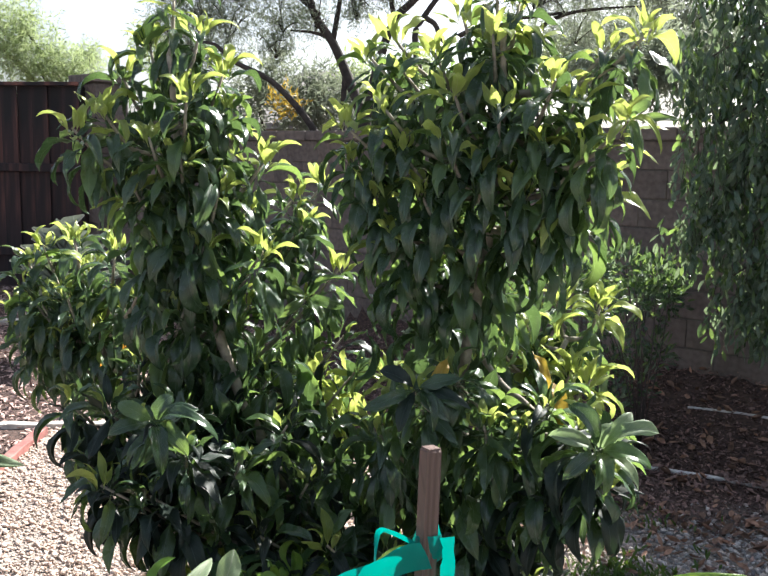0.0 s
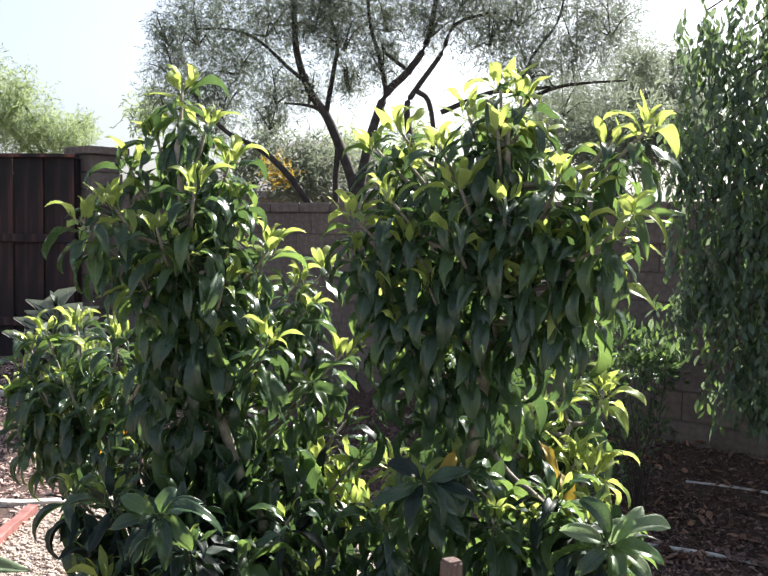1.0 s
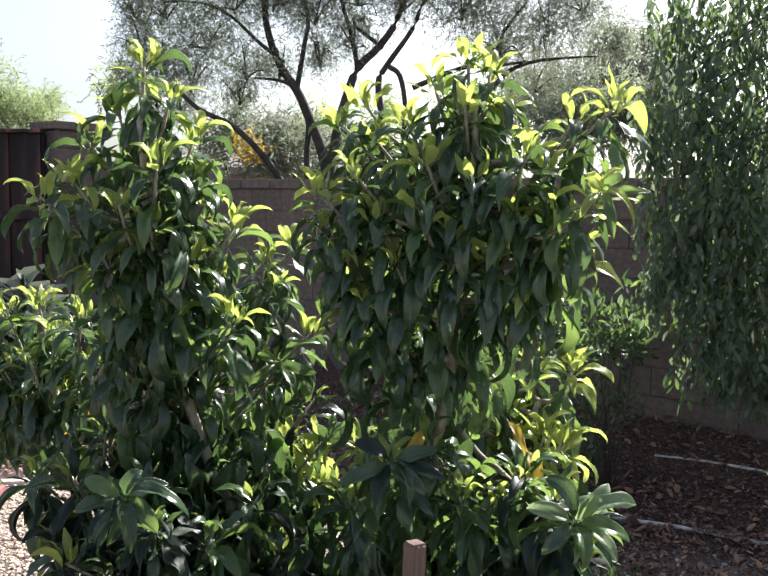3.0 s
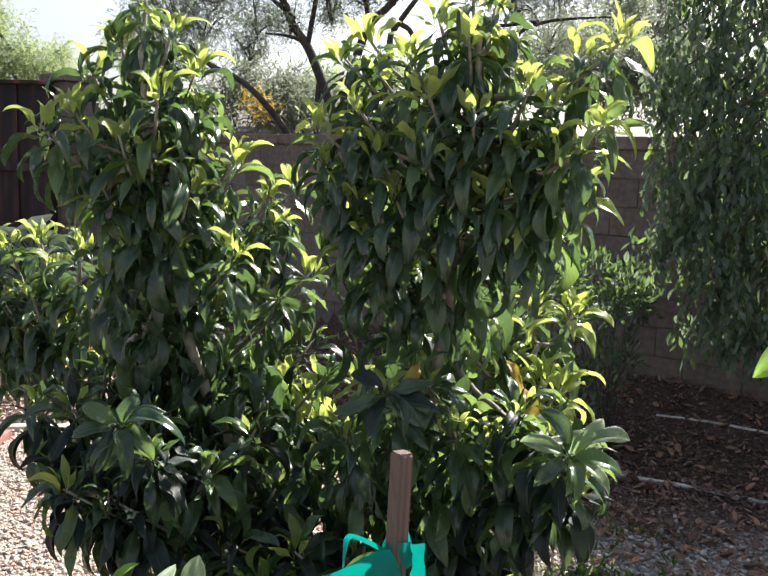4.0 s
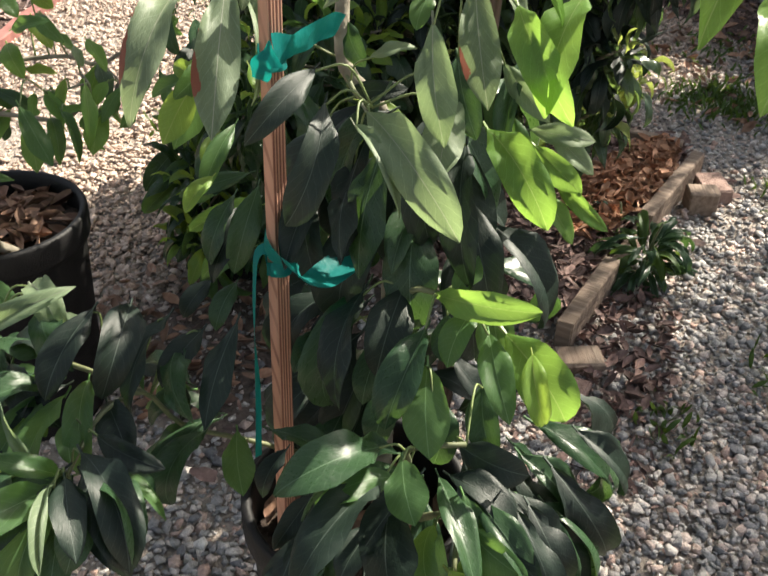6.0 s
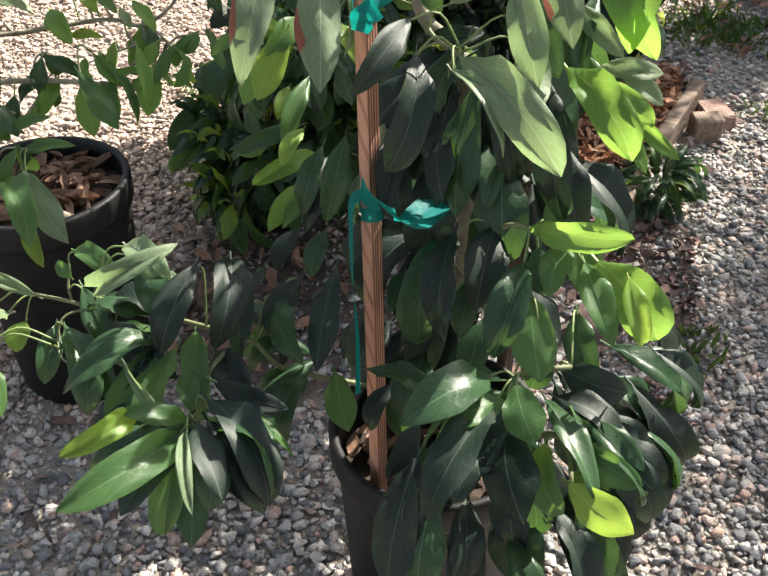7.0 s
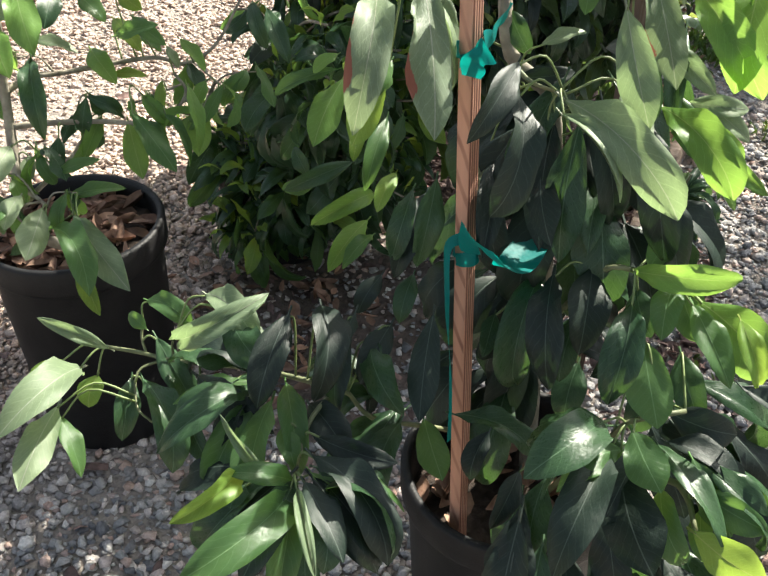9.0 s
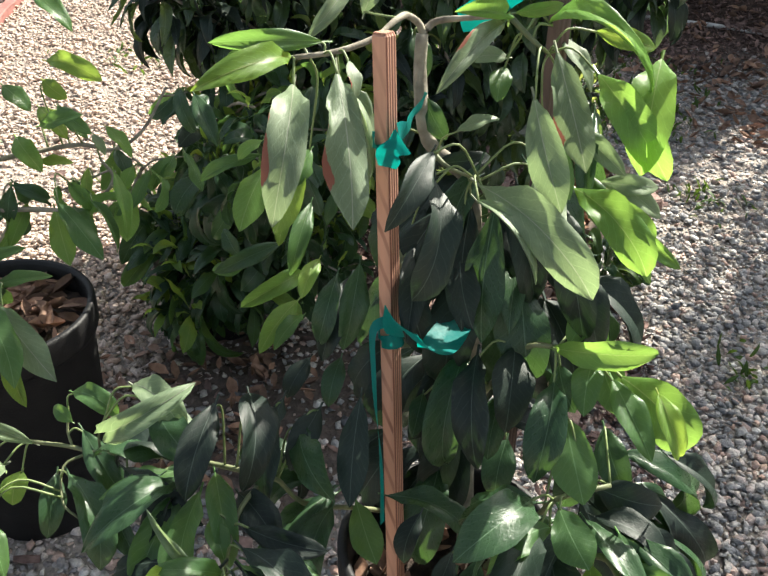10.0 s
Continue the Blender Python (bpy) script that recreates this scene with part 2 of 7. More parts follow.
STAKE_NEW = stake_wood("new_stake", (0.19, 0.070, 0.045), (0.52, 0.275, 0.185), 75.0)
STAKE_OLD = stake_wood("old_stake", (0.085, 0.052, 0.042), (0.115, 0.074, 0.060), 40.0)

# plastic ribbon: thin, lets light through
RIBBON, rn, rl, rb = material("teal_ribbon")
rb.inputs["Base Color"].default_value = (0.003, 0.155, 0.145, 1)
rb.inputs["Roughness"].default_value, rb.inputs["Specular IOR Level"].default_value = 0.55, 0.25
rco = rn.new("ShaderNodeTexCoord").outputs["Object"]
bump(rn, rl, rb, tex(rn, rl, "ShaderNodeTexNoise", 45.0, rco, 3.0).outputs["Fac"], 0.5, 0.006)
rt = rn.new("ShaderNodeBsdfTranslucent")
rt.inputs[0].default_value = (0.006, 0.46, 0.37, 1)
rm = rn.new("ShaderNodeMixShader")
rm.inputs[0].default_value = 0.27
rl.new(rb.outputs[0], rm.inputs[1]), rl.new(rt.outputs[0], rm.inputs[2])
rl.new(rm.outputs[0], rn["Material Output"].inputs[0])

# gravel stones: grey, tan, a few rusty, each its own tint
STONE, sn_, sl_, sb_ = material("gravel_stone")
sr = random_value(sn_, sl_)
sco = sn_.new("ShaderNodeTexCoord").outputs["Object"]
sc = ramp(sn_, sl_, sr, [(0.0, (0.15, 0.15, 0.16)), (0.25, (0.30, 0.295, 0.295)), (0.5, (0.45, 0.43, 0.41)), (0.72, (0.64, 0.58, 0.535)), (0.88, (0.47, 0.31, 0.25)), (1.0, (0.76, 0.73, 0.69))])
sx = sn_.new("ShaderNodeSeparateXYZ")
sl_.new(sco, sx.inputs[0])
# Tan grows to the far left, also putting the sunlit gravel's warmth into colour.
sw = math_node(sn_, sl_, "ADD", math_node(sn_, sl_, "MULTIPLY", sx.outputs[0], -0.35), math_node(sn_, sl_, "MULTIPLY", sx.outputs[1], 0.2))
sw = math_node(sn_, sl_, "ADD", sw, math_node(sn_, sl_, "MULTIPLY", tex(sn_, sl_, "ShaderNodeTexNoise", 1.6, sco, 3.0).outputs["Fac"], 0.5))
sc = mix_col(sn_, sl_, ramp(sn_, sl_, sw, [(0.78, (0, 0, 0)), (0.98, (0.9, 0.9, 0.9))]), sc, mix_col(sn_, sl_, 0.62, sc, (0.68, 0.48, 0.35)))
sg = tex(sn_, sl_, "ShaderNodeTexNoise", 180.0, sco, 4.0)
sl_.new(mix_col(sn_, sl_, 0.55, sc, ramp(sn_, sl_, sg.outputs["Fac"], [(0.3, (0.5, 0.5, 0.5)), (0.7, (1.2, 1.2, 1.2))]), "MULTIPLY"), sb_.inputs["Base Color"])
sb_.inputs["Roughness"].default_value = 0.85
bump(sn_, sl_, sb_, sg.outputs["Fac"], 0.9, 0.006)
CHIP_PALE = plain_mat("bark_chip", [(0.3, (0.32, 0.21, 0.18)), (0.7, (0.62, 0.47, 0.42))], 50.0, 0.85, 0.5, vary=0.7)
STRAW = plain_mat("dry_straw", [(0.3, (0.34, 0.16, 0.09)), (0.7, (0.64, 0.38, 0.24))], 40.0, 0.75, 0.4, vary=0.6)
CHIP = plain_mat("mulch_chip", [(0.3, (0.09, 0.055, 0.048)), (0.7, (0.29, 0.19, 0.165))], 50.0, 0.8, 0.5, vary=0.85)

# ground sheet: gravel bed with a mulch bed beyond, seen between the loose pieces
GROUND, gn, gl, gb = material("ground_soil")
gco = gn.new("ShaderNodeTexCoord").outputs["Object"]
gv = tex(gn, gl, "ShaderNodeTexVoronoi", 70.0, gco)
gcol = ramp(gn, gl, gv.outputs["Color"], [(0.0, (0.10, 0.09, 0.08)), (0.5, (0.20, 0.175, 0.155)), (1.0, (0.31, 0.27, 0.235))])
gbig = tex(gn, gl, "ShaderNodeTexNoise", 1.5, gco, 5.0)
gcol = mix_col(gn, gl, 0.4, gcol, ramp(gn, gl, gbig.outputs["Fac"], [(0.3, (0.5, 0.45, 0.4)), (0.7, (1, 1, 1))]), "MULTIPLY")
gm = gn.new("ShaderNodeAttribute")
gm.attribute_name = "mulch"
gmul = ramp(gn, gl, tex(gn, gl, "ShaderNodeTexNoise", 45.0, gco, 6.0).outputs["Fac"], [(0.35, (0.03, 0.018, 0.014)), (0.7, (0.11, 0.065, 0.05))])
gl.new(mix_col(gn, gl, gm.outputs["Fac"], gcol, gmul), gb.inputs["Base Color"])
gb.inputs["Roughness"].default_value = 0.95
bump(gn, gl, gb, gv.outputs["Distance"], 0.6, 0.01)

# ---- geometry helpers ----
WALL_AT, WALL_U, WALL_N = Vector((-1.611, 8.398)), Vector((0.8457, -0.5335)), Vector((0.5335, 0.8457))


def mound(x, y):
    d = (WALL_AT.x - x) * WALL_N.x + (WALL_AT.y - y) * WALL_N.y
    if d < 0:
        return 0.42
    return 0.42 * math.exp(-d / 0.42) * min(1.0, max(0.0, (x + 2.2) / 2.0))


def gz(x, y):
    """Height of the ground: a gentle fall to the right, and the mulch banked against the wall."""
    return -0.035 * max(-9.0, min(9.0, x)) + mound(x, y)


def mulch_at(x, y):
    """How far a place lies inside the mulch beds (1) or the gravel (0)."""
    if y > 5.35 + 0.2 * math.sin(3 * x) - max(0.0, x - 1.0) * 0.25 and x > -1.3:
        return 1.0
    if x > 0.3 and y > 4.3 and y > 5.35 - 0.9 * (x - 0.3):   # mulch and leaves strewn over the gravel's edge
        return max(0.0, min(0.95, (y - 4.35 - 0.12 * math.sin(5 * x)) / 0.75))
    if y > 5.25 and x <= -1.3:
        return 1.0
    if x < -2.27 - 0.19 * (y - 4.0) and y > 2.0:
        return 1.0
    if ((x + 0.36) / 0.36) ** 2 + ((y - 1.98) / 0.40) ** 2 < 1:   # dark soil between the pots; its darkness also stands for their shade
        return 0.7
    return 0.0


def link(name, me, parent=None, mat=None, label=""):
    if mat:
        me.materials.append(mat)
    ob = new(name, me)
    if parent:
        ob.parent = parent
    if label:
        ob["label"] = label
    return ob


def part(name, bm, mat, parent=None, label="", smooth=False):
    """Links a bmesh as one mesh object under a thing or a part."""
    me = bpy.data.meshes.new(name)
    bm.normal_update()
    bm.to_mesh(me)
    bm.free()
    if smooth:
        me.shade_smooth()
    return link(name, me, parent, mat, label)


def box_bm(sx, sy, sz, at=(0, 0, 0), bevel=0.004, rough=0.0, seed=0):
    """A bevelled box centred on x and y, standing on z = 0 of its place."""
    bm = bmesh.new()
    bmesh.ops.create_cube(bm, size=1.0, matrix=Matrix.Translation((at[0], at[1], at[2] + sz / 2)) @ Matrix.Diagonal((sx, sy, sz, 1)))
    if bevel:
        bmesh.ops.bevel(bm, geom=bm.edges[:], offset=bevel, segments=1, affect="EDGES")
    if rough:
        rnd = random.Random(seed)
        for v in bm.verts:
            v.co += Vector((rnd.uniform(-1, 1), rnd.uniform(-1, 1), rnd.uniform(-1, 1))) * rough
    return bm


def smooth_path(pts, steps=4):
    """A Catmull-Rom curve through the points."""
    p = [Vector(q) for q in pts]
    if len(p) < 3:
        return [p[0].lerp(p[-1], i / steps) for i in range(steps + 1)]
    p = [2 * p[0] - p[1]] + p + [2 * p[-1] - p[-2]]
    out = []
    for i in range(1, len(p) - 2):
        a, b, c, d = p[i - 1:i + 3]
        for k in range(steps):
            t = k / steps
            out.append(0.5 * (2 * b + (c - a) * t + (2 * a - 5 * b + 4 * c - d) * t * t + (3 * b - a - 3 * c + d) * t ** 3))
    return out + [p[-2]]


def tube(bm, pts, r0, r1, sides=6, steps=4):
    """A tapered round limb along a curve through the points."""
    path = smooth_path(pts, steps)
    rings, ref = [], Vector((0.31, 0.17, 0.93)).normalized()
    for i, q in enumerate(path):
        d = (path[min(i + 1, len(path) - 1)] - path[max(i - 1, 0)]).normalized()
        x = d.cross(ref)
        if x.length < 0.1:
            x = d.cross(Vector((1, 0, 0)))
        x.normalize()
        y = d.cross(x)
        f = i / (len(path) - 1)
        r = r0 + (r1 - r0) * f
        rings.append([bm.verts.new(q + (x * math.cos(a) + y * math.sin(a)) * r) for a in (2 * math.pi * k / sides for k in range(sides))])
    for a, b in zip(rings, rings[1:]):
        for k in range(sides):
            bm.faces.new((a[k], a[(k + 1) % sides], b[(k + 1) % sides], b[k]))
    bm.faces.new(rings[0][::-1]), bm.faces.new(rings[-1])


def lathe(bm, profile, at, sides=48):
    """A turned shape from (radius, height) pairs round an upright axis."""
    rings = [[bm.verts.new((at[0] + r * math.cos(2 * math.pi * k / sides), at[1] + r * math.sin(2 * math.pi * k / sides), at[2] + h)) for k in range(sides)] for r, h in profile]
    for a, b in zip(rings, rings[1:]):
        for k in range(sides):
            bm.faces.new((a[k], a[(k + 1) % sides], b[(k + 1) % sides], b[k]))
    return rings


def ribbon(bm, pts, width, twist=0.0, up=(0, 0, 1), steps=6, crease=0.15):
    """A flat band along a curve, with a lengthwise crease."""
    path, up = smooth_path(pts, steps), Vector(up)
    rows = []
    for i, q in enumerate(path):
        f = i / (len(path) - 1)
        d = (path[min(i + 1, len(path) - 1)] - path[max(i - 1, 0)]).normalized()
        s = up - d * up.dot(d)
        s.normalize()
        s = Matrix.Rotation(twist * f, 3, d) @ s
        nrm = d.cross(s)
        w = width * (1 + 0.18 * math.sin(9 * f + 1.3))
        rows.append([bm.verts.new(q + s * w * (k - 0.5) + nrm * (crease * width * (0.5 - abs(k - 0.5)) + 0.06 * width * math.sin(14 * f + 5 * k))) for k in (0, 0.3, 0.55, 1.0)])
    for a, b in zip(rows, rows[1:]):
        for k in range(3):
            bm.faces.new((a[k], a[k + 1], b[k + 1], b[k]))


# ---- ground ----
xs = np.concatenate([np.linspace(-3000, -40, 8), np.linspace(-30, -6, 10), np.linspace(-5, 5, 101), np.linspace(6, 30, 10), np.linspace(40, 3000, 8)])
ys = np.concatenate([np.linspace(-3000, -40, 6), np.linspace(-30, -3, 8), np.linspace(-2, 9, 111), np.linspace(10, 40, 12), np.linspace(60, 3000, 8)])
verts = [(x, y, gz(x, y) + (0.008 * noise.noise((x * 2.3, y * 2.3, 0)) if abs(x) < 6 and abs(y) < 10 else 0)) for y in ys for x in xs]
nx = len(xs)
faces = [(j * nx + i, j * nx + i + 1, (j + 1) * nx + i + 1, (j + 1) * nx + i) for j in range(len(ys) - 1) for i in range(nx - 1)]
gme = bpy.data.meshes.new("ground")
gme.from_pydata(verts, [], faces)
gme.shade_smooth()
ga = gme.attributes.new("mulch", "FLOAT", "POINT")
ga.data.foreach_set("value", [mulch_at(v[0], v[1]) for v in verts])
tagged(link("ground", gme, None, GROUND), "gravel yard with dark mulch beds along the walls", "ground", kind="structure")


# ---- back wall of concrete blocks ----
COURSE, BL, CAP_Z, CAP_H = 0.195, 0.39, 1.86, 0.085
wall_back = tagged(new("wall_back"), "low garden wall of grey-brown concrete blocks with a cap course", "wall", kind="structure")
WALL_TURN = math.degrees(math.atan2(WALL_U.y, WALL_U.x))


def on_wall(u, z, out=0.0):
    p = WALL_AT + WALL_U * u - WALL_N * out
    return Vector((p.x, p.y, z))


core = box_bm(14.8, 0.17, 1.93, bevel=0)
c0 = part("wall_core", core, MORTAR, wall_back, "grey mortar joints")
mid = on_wall(4.15, -0.06, -0.0955)
c0.matrix_world = pose(mid.x, mid.y, mid.z, 0, 0, WALL_TURN)
BLOCK_ME = []
for k in range(4):
    b = box_bm(BL - 0.003, 0.10, COURSE - 0.010, bevel=0.004, rough=0.0016, seed=k)
    me = bpy.data.meshes.new("block")
    b.to_mesh(me)
    b.free()
    me.materials.append(BLOCK)
    BLOCK_ME.append(me)
cb = box_bm(BL - 0.008, 0.25, CAP_H, bevel=0.006, rough=0.0016, seed=9)
CAP_ME = bpy.data.meshes.new("cap_block")
cb.to_mesh(CAP_ME)
cb.free()
CAP_ME.materials.append(BLOCK)

# ---- pillar at the wall's end, and the fence ----
PX, PY = -4.55, 10.20
pillar = tagged(new("pillar"), "square concrete block pillar with a flat cap, beside the fence", "pillar", kind="structure")
pillar.matrix_world = pose(PX, PY, 0, 0, 0, WALL_TURN)
part("pillar_core", box_bm(0.36, 0.36, 2.48, bevel=0), MORTAR, pillar, "grey mortar joints").location = (0, 0, 0.02)
for k in range(13):
    pb = part("block", box_bm(0.41, 0.41, COURSE - 0.012, bevel=0.006, rough=0.002, seed=k), BLOCK, pillar)
    pb.location = (0, 0, -0.04 + COURSE * k)
for i, (dx, dy) in enumerate(((-0.132, -0.132), (0.132, -0.132), (-0.132, 0.132), (0.132, 0.132))):
    pb = part("cap_block", box_bm(0.258, 0.258, 0.085, bevel=0.008, rough=0.002, seed=20 + i), BLOCK, pillar)
    pb.location = (dx, dy, -0.04 + COURSE * 13)

fence = tagged(new("fence"), "dark reddish-brown stained board fence with a flat top rail", "fence", kind="structure")
rnd = random.Random(5)
FY, FX = 9.86, -4.66
for k in range(34):
    w = 0.185
    fb = part("board", box_bm(w + 0.006, 0.02, 2.30 + rnd.uniform(-0.006, 0.006), bevel=0.003, rough=0.001, seed=k), FENCE, fence)
    fb.location = (FX - w * (k + 0.5), FY + (0.024 if k % 2 else 0), 0.14)
for z, h, d in ((2.445, 0.04, 0.15), (1.50, 0.09, 0.045), (0.55, 0.09, 0.045)):
    fr = part("rail", box_bm(6.3, d, h, bevel=0.004), FENCE, fence)
    fr.location = (FX - 3.12, FY - (0.034 if d < 0.1 else 0.0), z)
for x in (FX - 0.02, FX - 2.3, FX - 4.6):
    fp = part("post", box_bm(0.09, 0.09, 2.36, bevel=0.004), FENCE, fence)
    fp.location = (x, FY + 0.07, 0.08)

# ---- edging and hoses on the ground ----


def ground_strip(name, pts, width, height, mat, label, category, parent=None):
    bm = bmesh.new()
    path = smooth_path(pts, 8)
    rows = []
    for i, q in enumerate(path):
        d = path[min(i + 1, len(path) - 1)] - path[max(i - 1, 0)]
        s = Vector((d.y, -d.x, 0)).normalized() * width / 2
        z0 = gz(q.x, q.y) - 0.02
        z1 = gz(q.x, q.y) + height + 0.004 * math.sin(i * 1.7)
        rows.append([bm.verts.new((q + s * a).xy.to_3d() + Vector((0, 0, z))) for a, z in ((1, z0), (1, z1 - 0.004), (0.8, z1), (-0.8, z1), (-1, z1 - 0.004), (-1, z0))])
    for a, b in zip(rows, rows[1:]):
        for k in range(5):
            bm.faces.new((a[k], a[k + 1], b[k + 1], b[k]))
    bm.faces.new(rows[0][::-1]), bm.faces.new(rows[-1])
    return tagged(part(name, bm, mat, parent), label, category)


ground_strip("edging_board", [(-2.46, 5.10, 0), (-2.36, 4.5, 0), (-2.25, 3.9, 0), (-2.12, 3.2, 0), (-2.02, 2.6, 0)], 0.06, 0.045, REDBOARD, "red-brown edging board set in the gravel", "edging")
ground_strip("concrete_edging", [(-4.4, 4.49, 0), (-3.06, 5.01, 0), (-2.40, 5.26, 0), (-1.7, 5.54, 0), (-1.0, 5.69, 0)], 0.06, 0.03, CONCRETE, "pale narrow concrete edging along the mulch", "edging")


ground_strip("concrete_edging", [(-7.0, 6.9, 0), (-5.2, 7.55, 0), (-4.2, 7.95, 0), (-3.4, 8.2, 0)], 0.085, 0.05, CONCRETE, "pale concrete edging far across the mulch", "edging")


def hose(pts, r, label):
    bm = bmesh.new()
    tube(bm, [(x, y, gz(x, y) + r * 0.7) for x, y in pts], r, r, 6, 5)
    return tagged(part("drip_hose", bm, HOSE, smooth=True), label, "hose", "drip hoses in the mulch")


hose([(0.70, 5.58), (1.0, 5.47), (1.4, 5.36), (1.75, 5.22), (2.3, 5.0)], 0.014, "pale grey drip hose half covered by mulch")
hose([(1.35, 6.20), (1.66, 6.06), (2.02, 5.86), (2.6, 5.55)], 0.009, "thin pale drip hose on the shaded mulch")

# ---- leaves ----


def leaf_shape(arch, fold, wave, seg=9, slim=0.9, twist=0.0, sway=0.0, seed=0, point=0.0):
    """A leaf one long and one wide: oblong blade with a short blunt tip, grooved midrib, rolled wavy edges, arching and twisting, and a short stalk."""
    rnd = random.Random(seed)
    vs, fs, uvs = [], [], []
    py = pz = 0.0
    ph, ph2 = rnd.uniform(0, 6), rnd.uniform(0, 6)
    for i in range(seg + 1):
        s = i / seg
        ang = arch * (0.55 * s + 0.6 * s * s - 0.2)
        if i:
            py += math.cos(ang) / seg
            pz -= math.sin(ang) / seg
        w = float(np.interp(s ** slim, (0, 0.06, 0.14, 0.26, 0.4, 0.55, 0.7, 0.82, 0.9, 0.96, 1), (0.02, 0.11, 0.25, 0.38, 0.47, 0.5, 0.46, 0.36, 0.24, 0.11, 0.01)))
        w = (w * (1 - point) + point * 0.5 * math.sin(math.pi * s ** 0.85) ** 1.5 + 0.004) * (1 + 0.06 * math.sin(9 * s + ph))
        tw, px = twist * (s - 0.3), sway * math.sin(math.pi * s)
        for k, a in enumerate((-1.0, -0.55, 0.0, 0.55, 1.0)):
            x = a * w
            roll = 1.9 * abs(a) - 1.45 * a * a
            lift = fold * roll * w * 0.26 + wave * (math.sin(10 * s + ph + 2.6 * a) + 0.5 * math.sin(17 * s + ph2 + 4 * a)) * a * a * min(1.0, 4 * s) * (1.2 - s) * 0.30 + math.tan(tw) * x * 0.35
            vs.append((x * math.cos(tw) + px, py + lift * math.sin(ang), pz + lift * math.cos(ang)))
            uvs.append((0.5 + 0.5 * a * max(w * 2, 0.02), s))
    for i in range(seg):
        for k in range(4):
            fs.append((i * 5 + k, i * 5 + k + 1, (i + 1) * 5 + k + 1, (i + 1) * 5 + k))
    n0 = len(vs)
    for y, z in ((-0.09, 0.01), (0.03, -0.004)):
        for x, dz in ((-0.035, 0.0), (0.035, 0.0), (0.0, -0.018)):
            vs.append((x, y, z + dz))
            uvs.append((0.5, 0.02))
    for k in range(3):
        fs.append((n0 + k, n0 + (k + 1) % 3, n0 + 3 + (k + 1) % 3, n0 + 3 + k))
    return np.array(vs), fs, np.array(uvs)


SEG = 12
SHAPES = [leaf_shape(a, f, w, SEG, s, t, y, i, 0.1) for i, (a, f, w, s, t, y) in enumerate((
    (0.8, 1.0, 0.14, 1.0, 0.5, 0.05), (1.5, 0.8, 0.20, 1.05, -0.6, -0.09), (2.0, 1.1, 0.15, 0.95, 0.7, 0.07),
    (0.6, -0.7, 0.22, 1.05, -0.4, 0.05), (1.1, 1.7, 0.12, 1.0, 0.8, -0.11), (1.5, -0.8, 0.24, 1.05, -0.8, 0.10)))]
SHAPES += [leaf_shape(a, f, w, SEG, 0.95, t, y, 20 + i, 0.7) for i, (a, f, w, t, y) in enumerate(((1.0, 1.0, 0.16, 0.5, 0.06), (1.7, 0.9, 0.2, -0.6, -0.09), (2.2, 1.2, 0.14, 0.7, 0.07), (0.6, -0.8, 0.2, -0.4, 0.05), (1.3, 1.8, 0.12, 0.8, -0.11), (1.9, -0.8, 0.22, -0.8, 0.10)))]
SMALL = [leaf_shape(a, f, w, 4, s, t, 0.0, 10 + i) for i, (a, f, w, s, t) in enumerate(((0.5, 0.5, 0.03, 0.9, 0.3), (1.0, 0.4, 0.05, 0.85, -0.4), (0.2, 0.2, 0.06, 0.9, 0.0)))]
TINY = [(np.array([(0, -0.05, 0), (-0.5, 0.4, 0.03 + k * 0.05), (0, 0.45, -0.05), (0.5, 0.4, 0.03), (0, 1, -0.1 - 0.1 * k)]), [(0, 2, 1), (0, 3, 2), (1, 2, 4), (2, 3, 4)], np.array([(0.5, 0), (0.2, 0.4), (0.5, 0.45), (0.8, 0.4), (0.5, 1)])) for k in range(3)]
leaf_meshes = {}


def mesh_from(name, vs, fs, uvs, mat):
    me = bpy.data.meshes.new(name)
    me.from_pydata(vs.tolist(), [], fs)
    lay = me.uv_layers.new(name="UVMap")
    idx = np.zeros(len(me.loops), dtype=np.int32)
    me.loops.foreach_get("vertex_index", idx)
    lay.data.foreach_set("uv", uvs[idx].astype(np.float32).ravel())
    me.shade_smooth()
    me.materials.append(LEAF[mat])
    return me


def leaf_mesh(shape, mat):
    if (shape, mat) not in leaf_meshes:
        leaf_meshes[shape, mat] = mesh_from("leaf", *SHAPES[shape], mat)
    return leaf_meshes[shape, mat]


def leaf_pose(base, tip, width, facing, shape=0):
    """The matrix of a leaf from base to tip whose upper side turns to facing."""
    base, tip, facing = Vector(base), Vector(tip), Vector(facing)
    y = tip - base
    size = y.length
    y.normalize()
    z = facing - y * facing.dot(y)
    if z.length < 0.05:
        z = Vector((0.3, 0.5, 0.8)) - y * Vector((0.3, 0.5, 0.8)).dot(y)
    z.normalize()
    x = y.cross(z)
    m = Matrix((x * width, y * size, z * size)).transposed().to_4x4()
    m.translation = base
    # an arched blade ends below its axis: turn it so that the tip stays where it belongs
    vs = SHAPES[shape][0]
    end = vs[SEG * 5 + 2]
    a = math.atan2(end[2], end[1])
    s = 1.0 / math.hypot(end[1], end[2])
    return m @ Matrix.Rotation(-a, 4, "X") @ Matrix.Diagonal((1, s, s, 1))


